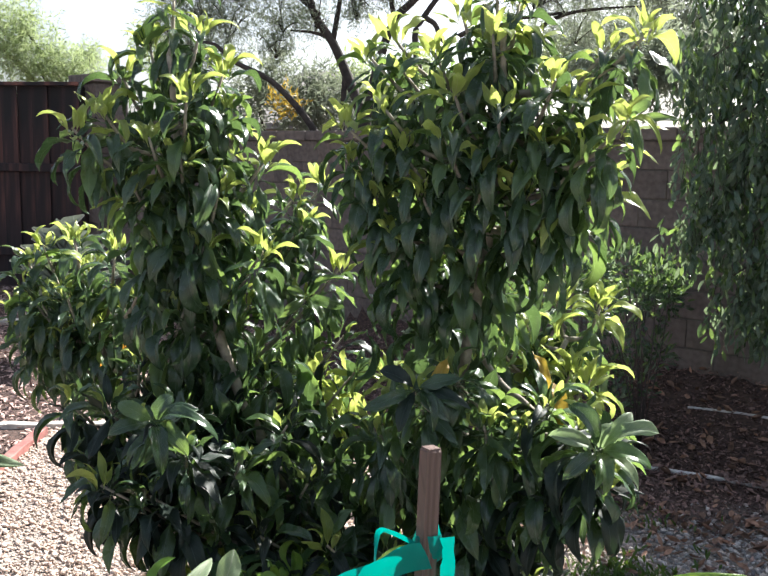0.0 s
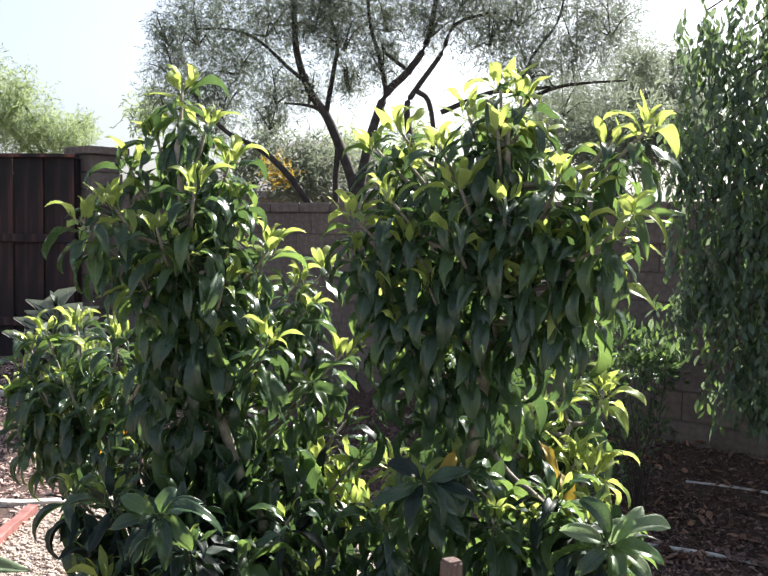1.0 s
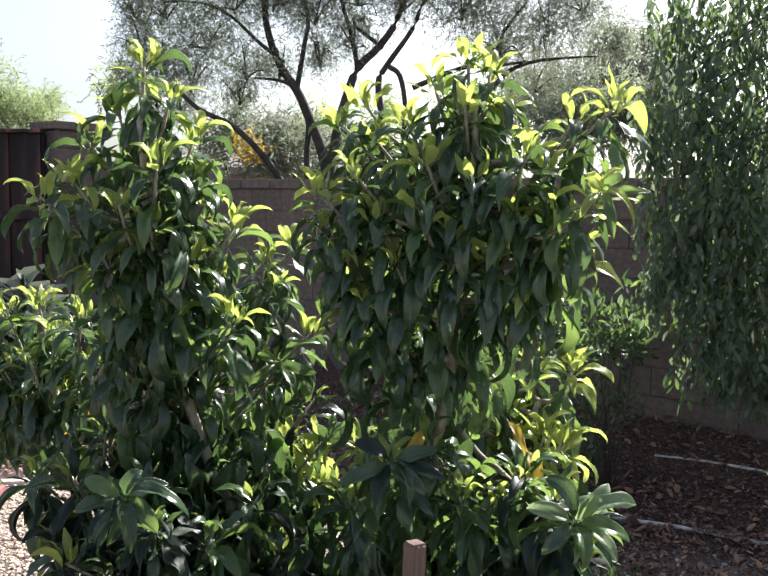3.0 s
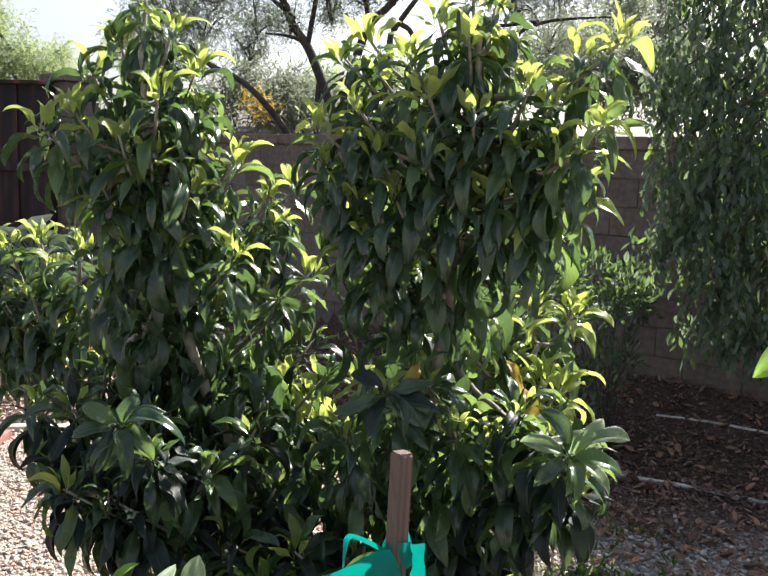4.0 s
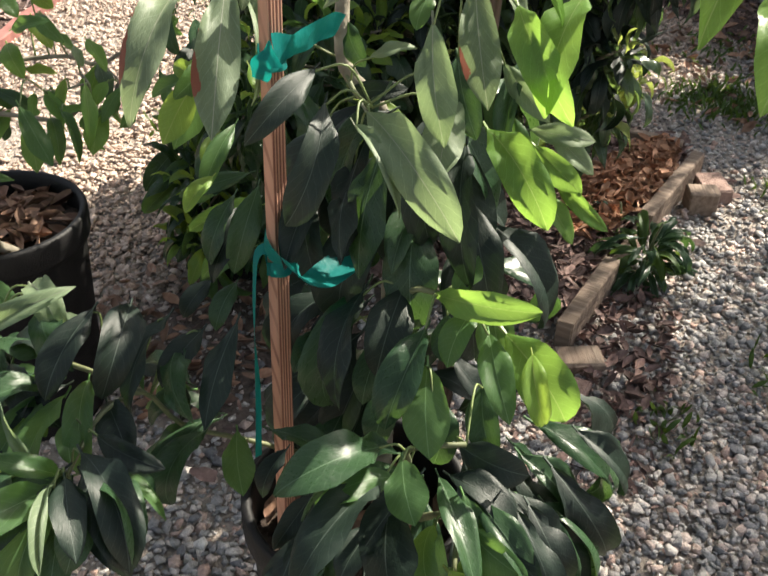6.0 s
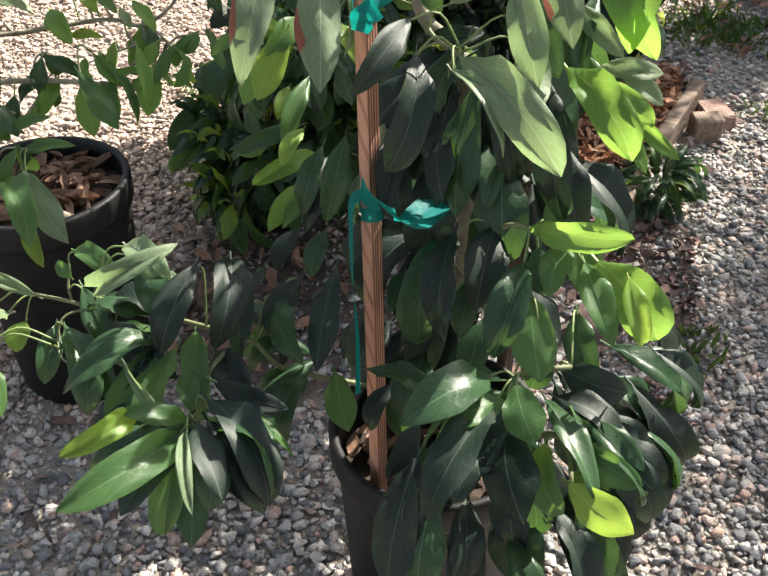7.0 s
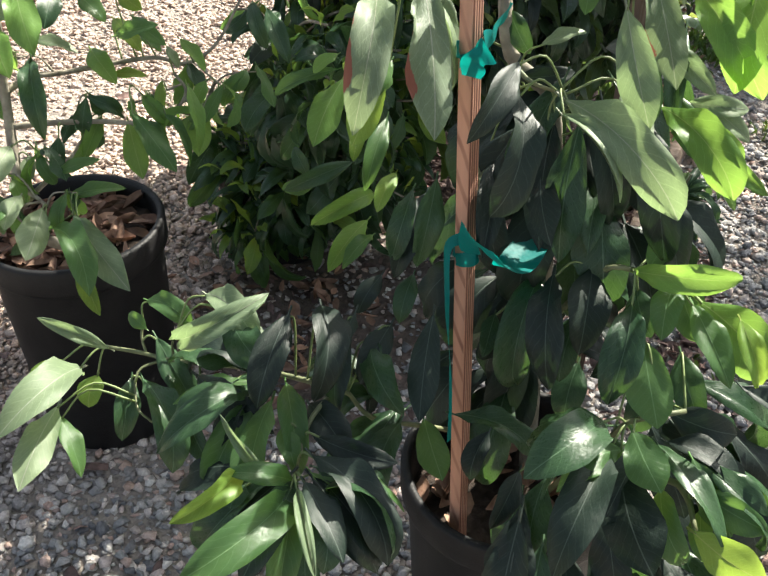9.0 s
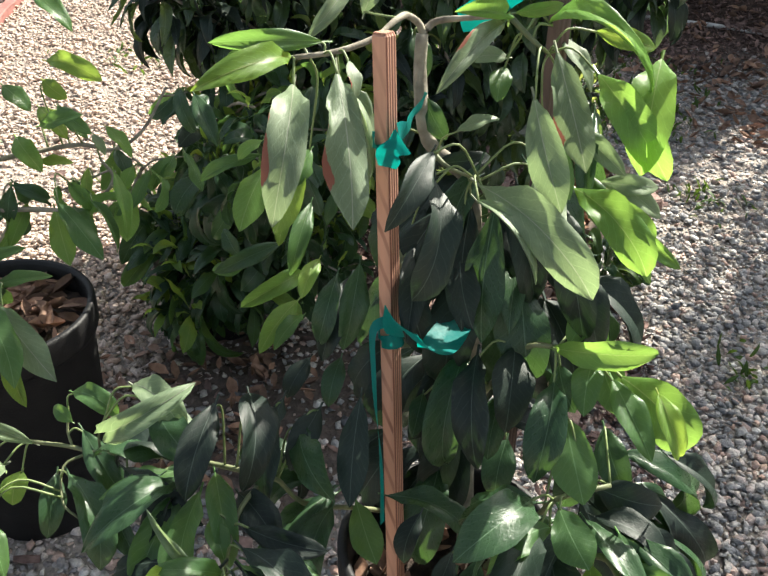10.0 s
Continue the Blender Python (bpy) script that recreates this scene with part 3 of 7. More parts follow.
def leaf(parent, base, tip, width, mat="mid", facing=(0, -0.7, 0.7), shape=0):
    """One leaf as a part of its plant."""
    ob = new("leaf", leaf_mesh(shape, mat))
    m = leaf_pose(base, tip, width, facing, shape)
    ob.matrix_world = m
    ob.parent = parent
    stalks.setdefault(parent.name, []).append((ob, m, Vector(base), Vector(tip)))
    return ob


stalks = {}


def petioles(plant, stems):
    """A thin curved stalk from the nearest stem to each leaf of a plant."""
    pts_ = [q for s in stems for q in smooth_path(s, 6)]
    for ob, m, base, tip in stalks[plant.name]:
        near = min(pts_, key=lambda q: (q - base).length + 0.6 * max(0.0, base.z - q.z - 0.06))
        gap = (near - base).length
        if gap > 0.12:
            continue
        way = (base - tip).normalized()
        bm = bmesh.new()
        tube(bm, [near, near.lerp(base, 0.55) + Vector((0, 0, 0.18 * gap)) + way * 0.15 * gap, base - way * 0.004], 0.0016, 0.0014, 5, 4)
        st = part("petiole", bm, PETIOLE, ob, smooth=True)
        st.matrix_parent_inverse = m.inverted()


class Batch:
    """Many leaves joined into one mesh a material."""

    def __init__(self, shapes):
        self.shapes, self.items = shapes, {}

    def add(self, mat, shape, m):
        self.items.setdefault((mat, shape), []).append(np.array(m))

    def build(self, name, parent, labels=None):
        for mat in sorted({k[0] for k in self.items}):
            vs, fs, uvs, n = [], [], [], 0
            for (mt, sh), ms in self.items.items():
                if mt != mat:
                    continue
                v, f, u = self.shapes[sh]
                h = np.concatenate([v, np.ones((len(v), 1))], 1)
                for m in ms:
                    vs.append((h @ m.T)[:, :3])
                    uvs.append(u)
                    fs += [tuple(i + n for i in q) for q in f]
                    n += len(v)
            ob = new(name, mesh_from(name, np.concatenate(vs), fs, np.concatenate(uvs), mat))
            ob.parent = parent
            ob["kind"] = "stuff"
            if labels:
                ob["label"] = labels.get(mat, "green leaves")


def rand_dir(rnd):
    while True:
        v = Vector((rnd.uniform(-1, 1), rnd.uniform(-1, 1), rnd.uniform(-1, 1)))
        if 0.1 < v.length < 1:
            return v.normalized()


def shoot_leaves(rnd, tip, axis, n, size, young, length=0.22):
    """Leaves of a shoot: a rosette of spreading leaves round the tip, older ones hanging below it. Yields base, tip, width, facing, kind."""
    axis = Vector(axis).normalized()
    side = axis.orthogonal().normalized()
    for i in range(n):
        f = i / max(1, n - 1)
        base = Vector(tip) - axis * length * f ** 1.7
        ang = 2.4 * i + rnd.uniform(-0.4, 0.4)
        out = Matrix.Rotation(ang, 3, axis) @ side
        rise = (0.95 - 2.2 * f) if f < 0.45 else (-0.04 - 1.5 * (f - 0.45)) - 0.25
        rise += rnd.uniform(-0.2, 0.2)
        if rise > 0:
            d = out * (1 - 0.5 * rise) + axis * rise * 0.9 + Vector((0, 0, 0.08))
        else:
            d = out * (0.85 + 0.5 * rise) + Vector((0, 0, rise * 1.3))
        d.normalize()
        s = size * (0.60 + 0.65 * min(1.0, f * 1.8)) * rnd.uniform(0.75, 1.25)
        base = base + out * 0.012
        kind = "young" if f < young * rnd.uniform(0.6, 1.3) else ("mid" if rnd.random() < 0.07 + 0.3 * young else "old")
        face = (out * 0.25 + Vector((0, 0, 1)) + rand_dir(rnd) * 0.5) if rise > -0.35 else (out * 0.5 + Vector((0, 0, 0.35)) + rand_dir(rnd))
        yield base, base + d * s, s * rnd.uniform(0.28, 0.40), face, kind


def whorl(rnd, tip, axis, n, size, young):
    """An avocado shoot: small upright leaves at the tip, a spreading ring under them, and long leaves hanging below. Yields base, tip, width, facing, kind."""
    axis = Vector(axis).normalized()
    side = axis.orthogonal().normalized()
    for i in range(n):
        f = i / max(1, n - 1)
        base = Vector(tip) - axis * 0.17 * f ** 1.5
        out = Matrix.Rotation(2.4 * i + rnd.uniform(-0.4, 0.4), 3, axis) @ side
        out = Vector((out.x, out.y, 0.3 * out.z))
        out.normalize()
        tilt = math.radians(float(np.interp(f, (0, 0.16, 0.34, 0.55, 1), (66, 28, -22, -58, -80))) + rnd.gauss(0, 11))
        d = out * math.cos(tilt) + Vector((0, 0, math.sin(tilt)))
        if f < 0.2:
            d = d + axis * 0.4
        d.normalize()
        s = size * float(np.interp(f, (0, 0.15, 0.4, 1), (0.50, 0.85, 1.12, 1.22))) * rnd.uniform(0.8, 1.2)
        kind = "young" if f < young * rnd.uniform(0.7, 1.25) else ("mid" if rnd.random() < 0.17 + 0.35 * young else "old")
        face = out * 0.75 + Vector((0, 0, 0.55)) + rand_dir(rnd) * 0.42 if tilt < -0.2 else out * 0.2 + Vector((0, 0, 1)) + rand_dir(rnd) * 0.35
        yield base + out * 0.014, base + out * 0.014 + d * s, s * rnd.uniform(0.27, 0.37), face, kind


# ---- the large avocado tree in its bed ----
AX, AY = -0.08, 2.62
tree = tagged(new("avocado_tree"), "bushy avocado tree with drooping dark leaves and bright young tips", "tree")
limb_bm = bmesh.new()
BASE = (AX, AY, gz(AX, AY))
tube(limb_bm, [BASE, (AX - 0.01, AY, 0.35), (AX + 0.03, AY - 0.02, 0.65)], 0.034, 0.026, 8)
BOUGHS = {
    "left": [(AX, AY, 0.4), (-0.22, 2.55, 0.75), (-0.40, 2.48, 1.15), (-0.50, 2.42, 1.6), (-0.53, 2.40, 1.95)],
    "right": [(AX, AY, 0.5), (0.10, 2.50, 0.9), (0.18, 2.36, 1.3), (0.24, 2.30, 1.7), (0.24, 2.32, 2.0)],
    "low": [(AX, AY, 0.3), (-0.30, 2.60, 0.6), (-0.62, 2.60, 0.95), (-0.85, 2.66, 1.2)],
    "out": [(AX, AY, 0.4), (0.14, 2.66, 0.75), (0.32, 2.75, 1.05), (0.42, 2.78, 1.25)],
}
for k, pts_ in BOUGHS.items():
    tube(limb_bm, pts_, 0.022, 0.007, 7)
# Shares of bright young leaves also stand for how light falls on each part.
TIPS = {}
TIPS["left top"] = ([(-0.54, 2.46, 2.10), (-0.47, 2.44, 2.01), (-0.61, 2.47, 1.99), (-0.41, 2.44, 1.92), (-0.67, 2.34, 1.82), (-0.72, 2.29, 1.78), (-0.45, 2.30, 1.86), (-0.54, 2.30, 1.76), (-0.41, 2.50, 1.76), (-0.34, 2.55, 1.72), (-0.68, 2.46, 1.92), (-0.40, 2.43, 1.83), (-0.47, 2.31, 1.72), (-0.60, 2.34, 1.65), (-0.41, 2.39, 1.64)], "left", 0.27)
TIPS["left middle"] = ([(-0.92, 2.66, 1.49), (-1.02, 2.67, 1.47), (-0.73, 2.51, 1.48), (-0.55, 2.36, 1.52), (-0.44, 2.37, 1.51), (-0.31, 2.41, 1.50), (-0.28, 2.72, 1.55), (-0.26, 2.85, 1.65), (-0.32, 2.77, 1.62), (-0.20, 2.76, 1.42), (-0.28, 2.70, 1.34), (-0.38, 2.48, 1.36), (-0.49, 2.37, 1.36), (-0.72, 2.54, 1.34), (-0.90, 2.57, 1.35), (-1.00, 2.61, 1.32), (-0.40, 2.61, 1.59), (-1.06, 2.66, 1.42), (-1.05, 2.62, 1.36), (-0.98, 2.70, 1.26), (-1.06, 2.64, 1.22), (-0.86, 2.62, 1.42), (-0.93, 2.60, 1.22), (-0.82, 2.58, 1.28), (-1.12, 2.68, 1.30)], "low", 0.19)
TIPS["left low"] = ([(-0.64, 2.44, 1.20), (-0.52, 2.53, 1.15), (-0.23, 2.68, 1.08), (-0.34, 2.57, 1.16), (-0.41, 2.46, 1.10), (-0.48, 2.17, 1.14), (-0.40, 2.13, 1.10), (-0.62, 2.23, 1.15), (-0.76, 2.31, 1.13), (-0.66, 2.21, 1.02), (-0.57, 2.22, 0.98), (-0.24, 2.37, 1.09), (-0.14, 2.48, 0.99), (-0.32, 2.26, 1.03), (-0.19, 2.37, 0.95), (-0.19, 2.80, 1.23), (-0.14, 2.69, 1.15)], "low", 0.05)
TIPS["right top"] = ([(0.22, 2.38, 2.09), (0.27, 2.38, 2.06), (-0.02, 2.49, 2.00), (-0.08, 2.50, 1.96), (0.09, 2.40, 1.95), (0.35, 2.22, 1.88), (0.54, 2.32, 1.99), (0.46, 2.36, 1.96), (0.49, 2.18, 1.80), (0.40, 2.27, 1.85), (0.22, 2.29, 1.98), (0.15, 2.36, 2.03), (0.14, 2.27, 1.87), (-0.02, 2.32, 1.84), (-0.11, 2.36, 1.80), (0.30, 2.37, 1.97), (0.01, 2.44, 1.92)], "right", 0.30)
TIPS["right middle"] = ([(0.03, 2.29, 1.74), (0.13, 2.23, 1.77), (0.24, 2.22, 1.83), (0.32, 2.22, 1.75), (0.42, 2.23, 1.75), (0.20, 2.24, 1.70), (-0.04, 2.33, 1.65), (0.08, 2.27, 1.65), (0.29, 2.25, 1.66), (0.47, 2.27, 1.69), (0.01, 2.30, 1.55), (0.14, 2.31, 1.55), (0.24, 2.37, 1.53), (0.10, 2.54, 1.39), (-0.09, 2.35, 1.72), (0.38, 2.30, 1.65)], "right", 0.26)
TIPS["right low"] = ([(0.40, 2.88, 1.35), (0.51, 2.81, 1.35), (0.29, 2.77, 1.34), (0.34, 2.76, 1.23), (0.42, 2.87, 1.19), (0.48, 2.67, 1.17), (0.43, 2.67, 1.19), (0.23, 2.65, 1.28), (0.15, 2.64, 1.29), (0.08, 2.22, 1.23), (0.16, 2.26, 1.26), (-0.03, 2.51, 1.20), (0.23, 2.23, 1.16), (-0.02, 2.30, 1.12), (0.30, 2.24, 1.15)], "out", 0.42)
# Nearly all young-leaf colour here, standing for sunlight on the inner shoot.
TIPS["sunlit gap"] = ([(-0.22, 2.78, 1.07), (-0.27, 2.84, 1.00), (-0.18, 2.82, 0.98), (-0.25, 2.76, 1.13)], "low", 0.95)
TIPS["sprout"] = ([(0.30, 2.60, 0.66), (0.40, 2.60, 0.60), (0.35, 2.58, 0.52)], "out", 0.42)
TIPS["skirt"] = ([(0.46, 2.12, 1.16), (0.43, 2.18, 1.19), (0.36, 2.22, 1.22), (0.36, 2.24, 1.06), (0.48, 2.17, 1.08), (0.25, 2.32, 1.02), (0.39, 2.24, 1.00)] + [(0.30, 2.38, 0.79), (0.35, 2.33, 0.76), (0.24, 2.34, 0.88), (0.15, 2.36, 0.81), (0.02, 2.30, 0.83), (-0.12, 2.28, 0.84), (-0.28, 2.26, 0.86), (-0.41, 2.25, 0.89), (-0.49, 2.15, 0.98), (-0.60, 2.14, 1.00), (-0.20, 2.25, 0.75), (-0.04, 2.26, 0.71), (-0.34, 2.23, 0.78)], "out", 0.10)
def in_gap(p):
    """Whether a point lies in the opening of the crown in front of the sunlit inner shoot, or in the shaft by which the sun reaches it."""
    d = 2.78 - p.y
    if d > 0.06:
        return math.hypot(p.x + 0.22 - 0.212 * d, p.z - 1.07 - 0.287 * d) < 0.06
    h = -d / 0.917
    return h > 0.07 and math.hypot(p.x + 0.22 - 0.551 * h, p.z - 1.07 - h) < 0.13


rnd = random.Random(11)
rest = Batch(SHAPES)
single = 0
for name, (tips, limb, young) in TIPS.items():
    pth = smooth_path(BOUGHS[limb], 6)
    for tip in tips:
        tip = Vector(tip)
        root = min(pth, key=lambda q: (q - tip).length + 1.2 * max(0.0, q.z - tip.z + 0.12))
        knee = root.lerp(tip, 0.6) - Vector((0, 0, 0.05))
        tube(limb_bm, [root, knee, tip], 0.008, 0.003, 5, 3)
        axis = (tip - knee).normalized() + Vector((0, -0.15, 0.55))
        yng = min(0.95, young * rnd.uniform(0.6, 1.5)) * (0.3 if name == "right low" and tip.y < 2.5 else 1.0)
        for base, end, w, face, kind in whorl(rnd, tip, axis, rnd.randint(25, 33), 0.084 if tip.z > 1.2 else 0.094, yng):
            sh = rnd.choice((6, 7, 9, 9, 10, 7, 11, 8))
            if name != "sunlit gap" and (in_gap(base) or in_gap(end) or in_gap(base.lerp(end, 0.5))):
                continue
            kind = "tree_" + kind
            # Half the low leaves turn blackish: the crown's shade put into leaf colour.
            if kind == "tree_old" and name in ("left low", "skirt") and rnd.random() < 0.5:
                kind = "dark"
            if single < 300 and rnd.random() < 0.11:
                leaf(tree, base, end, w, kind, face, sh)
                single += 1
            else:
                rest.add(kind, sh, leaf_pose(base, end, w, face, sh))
# hanging leaves deeper in the crown; unseen rear clumps are added to cast shade
for c, r, n in (((-0.50, 2.48, 1.45), (0.15, 0.16, 0.42), 130), ((0.16, 2.40, 1.42), (0.22, 0.16, 0.45), 70), ((-0.45, 2.55, 0.98), (0.38, 0.22, 0.28), 320), ((0.10, 2.5, 0.85), (0.28, 0.24, 0.30), 320), ((-0.2, 2.5, 0.55), (0.40, 0.22, 0.18), 520), ((-0.52, 3.02, 0.85), (0.30, 0.22, 0.42), 340), ((0.10, 2.98, 0.95), (0.32, 0.24, 0.50), 200), ((0.14, 2.70, 1.55), (0.22, 0.20, 0.30), 80)):
    for i in range(n):
        d = rand_dir(rnd)
        f = rnd.random() ** 0.5
        b = Vector((c[0] + d.x * r[0] * f, c[1] + d.y * r[1] * f, c[2] + d.z * r[2] * f))
        e = b + (Vector((rnd.uniform(-0.5, 0.5), rnd.uniform(-0.5, 0.5), -0.9))).normalized() * rnd.uniform(0.09, 0.14)
        sh = rnd.randrange(6, 12)
        if in_gap(b) or in_gap(e):
            continue
        rest.add("tree_old" if rnd.random() < 0.8 else "tree_mid", sh, leaf_pose(b, e, rnd.uniform(0.030, 0.048), rand_dir(rnd) + Vector((0, 0, 0.2)), sh))
tube(limb_bm, [(0.18, 2.46, 1.30), (0.26, 2.40, 1.214), (0.31, 2.35, 1.19), (0.353, 2.30, 1.165)], 0.008, 0.005, 6)
for i in range(4):
    b = Vector((-0.88 + rnd.uniform(-0.06, 0.06), 2.80 + rnd.uniform(-0.04, 0.04), 1.17 + rnd.uniform(-0.05, 0.05)))
    leaf(tree, b, b + Vector((rnd.uniform(-0.02, 0.03), rnd.uniform(-0.02, 0.02), -rnd.uniform(0.08, 0.13))), 0.045, "amber", (0.2, -0.8, 0.3), i % 6)
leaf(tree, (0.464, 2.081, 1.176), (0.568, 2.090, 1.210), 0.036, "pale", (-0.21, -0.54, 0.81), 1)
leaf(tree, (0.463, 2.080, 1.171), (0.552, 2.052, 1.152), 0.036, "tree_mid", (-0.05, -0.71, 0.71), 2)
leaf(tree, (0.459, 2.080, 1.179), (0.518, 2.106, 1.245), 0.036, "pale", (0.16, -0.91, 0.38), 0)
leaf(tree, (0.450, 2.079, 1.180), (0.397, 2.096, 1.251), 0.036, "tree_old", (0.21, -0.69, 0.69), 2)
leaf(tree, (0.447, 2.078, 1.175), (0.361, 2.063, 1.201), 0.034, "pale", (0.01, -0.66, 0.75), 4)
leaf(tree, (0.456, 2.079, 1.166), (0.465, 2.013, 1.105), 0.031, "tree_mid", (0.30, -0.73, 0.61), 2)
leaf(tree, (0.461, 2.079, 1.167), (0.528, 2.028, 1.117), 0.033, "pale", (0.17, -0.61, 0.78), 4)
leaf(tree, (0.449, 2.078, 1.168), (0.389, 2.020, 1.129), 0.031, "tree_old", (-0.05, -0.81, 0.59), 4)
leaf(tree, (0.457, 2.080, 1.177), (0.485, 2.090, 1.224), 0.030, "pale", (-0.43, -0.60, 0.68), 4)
leaf(tree, (-0.467, 2.110, 1.160), (-0.543, 2.067, 1.141), 0.033, "tree_old", (0.25, -0.65, 0.71), 0)
leaf(tree, (-0.451, 2.112, 1.165), (-0.361, 2.116, 1.193), 0.036, "tree_old", (0.31, -0.77, 0.55), 4)
leaf(tree, (-0.453, 2.111, 1.157), (-0.368, 2.066, 1.108), 0.036, "tree_mid", (0.31, -0.75, 0.58), 1)
leaf(tree, (-0.461, 2.110, 1.155), (-0.465, 2.042, 1.084), 0.031, "tree_old", (0.62, -0.64, 0.46), 4)
leaf(tree, (-0.448, 2.112, 1.160), (-0.310, 2.088, 1.134), 0.039, "tree_old", (0.33, -0.51, 0.79), 2)
leaf(tree, (-0.465, 2.111, 1.166), (-0.533, 2.102, 1.202), 0.037, "tree_mid", (0.31, -0.83, 0.47), 1)
leaf(tree, (-0.457, 2.110, 1.154), (-0.414, 2.041, 1.073), 0.039, "tree_old", (0.41, -0.70, 0.59), 2)
leaf(tree, (-0.456, 2.112, 1.167), (-0.422, 2.123, 1.218), 0.033, "tree_old", (0.16, -0.76, 0.63), 1)
leaf(tree, (0.084, 2.144, 1.254), (-0.007, 2.092, 1.222), 0.028, "tree_old", (0.23, -0.91, 0.36), 1)
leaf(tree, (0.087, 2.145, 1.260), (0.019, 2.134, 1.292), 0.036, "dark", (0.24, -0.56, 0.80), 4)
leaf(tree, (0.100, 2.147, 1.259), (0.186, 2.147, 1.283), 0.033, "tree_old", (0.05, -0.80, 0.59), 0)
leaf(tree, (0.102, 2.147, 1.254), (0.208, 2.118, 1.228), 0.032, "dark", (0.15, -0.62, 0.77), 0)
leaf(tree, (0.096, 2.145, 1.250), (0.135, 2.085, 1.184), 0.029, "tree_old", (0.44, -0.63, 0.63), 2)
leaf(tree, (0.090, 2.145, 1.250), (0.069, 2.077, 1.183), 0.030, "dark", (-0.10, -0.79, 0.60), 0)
leaf(tree, (0.098, 2.146, 1.252), (0.167, 2.101, 1.206), 0.032, "tree_old", (-0.11, -0.93, 0.36), 4)
leaf(tree, (0.492, 2.127, 1.804), (0.577, 2.115, 1.801), 0.018, "tree_mid", (-0.14, -0.96, 0.24), 0)
leaf(tree, (0.490, 2.126, 1.799), (0.539, 2.075, 1.737), 0.019, "tree_young", (0.18, -0.83, 0.53), 2)
leaf(tree, (0.487, 2.126, 1.797), (0.503, 2.059, 1.715), 0.022, "tree_mid", (-0.08, -0.94, 0.34), 4)
leaf(tree, (0.482, 2.126, 1.806), (0.451, 2.114, 1.826), 0.022, "tree_young", (-0.01, -0.91, 0.41), 0)
leaf(tree, (0.488, 2.127, 1.806), (0.524, 2.126, 1.832), 0.020, "tree_mid", (-0.09, -0.96, 0.27), 1)
leaf(tree, (0.482, 2.126, 1.800), (0.442, 2.074, 1.753), 0.018, "tree_young", (-0.18, -0.91, 0.38), 0)
leaf(tree, (-0.243, 2.603, 1.369), (-0.128, 2.610, 1.401), 0.025, "tree_mid", (0.04, -0.66, 0.75), 2)
leaf(tree, (-0.244, 2.602, 1.364), (-0.147, 2.581, 1.343), 0.030, "tree_old", (0.09, -0.99, 0.11), 1)
leaf(tree, (-0.248, 2.601, 1.359), (-0.189, 2.550, 1.285), 0.029, "tree_mid", (0.49, -0.64, 0.60), 0)
leaf(tree, (-0.256, 2.601, 1.367), (-0.299, 2.584, 1.386), 0.027, "tree_mid", (0.25, -0.79, 0.56), 4)
leaf(tree, (-0.250, 2.602, 1.371), (-0.218, 2.612, 1.429), 0.024, "tree_old", (0.45, -0.84, 0.32), 2)
leaf(tree, (-0.258, 2.600, 1.361), (-0.314, 2.551, 1.316), 0.026, "tree_mid", (0.35, -0.87, 0.34), 4)
part("trunk", limb_bm, BARK, tree, "grey-brown trunk and limbs", smooth=True)
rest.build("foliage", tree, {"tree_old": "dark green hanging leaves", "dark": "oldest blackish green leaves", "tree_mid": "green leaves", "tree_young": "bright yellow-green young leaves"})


# a few dying leaves between the limbs
for b, e, w in (((0.15, 2.20, 1.31), (0.12, 2.17, 1.25), 0.030), ((0.37, 2.34, 1.24), (0.39, 2.30, 1.15), 0.034), ((0.33, 2.38, 1.29), (0.36, 2.33, 1.22), 0.022)):
    leaf(tree, b, e, w, "yellow", (0.2, -0.8, 0.5), 1)

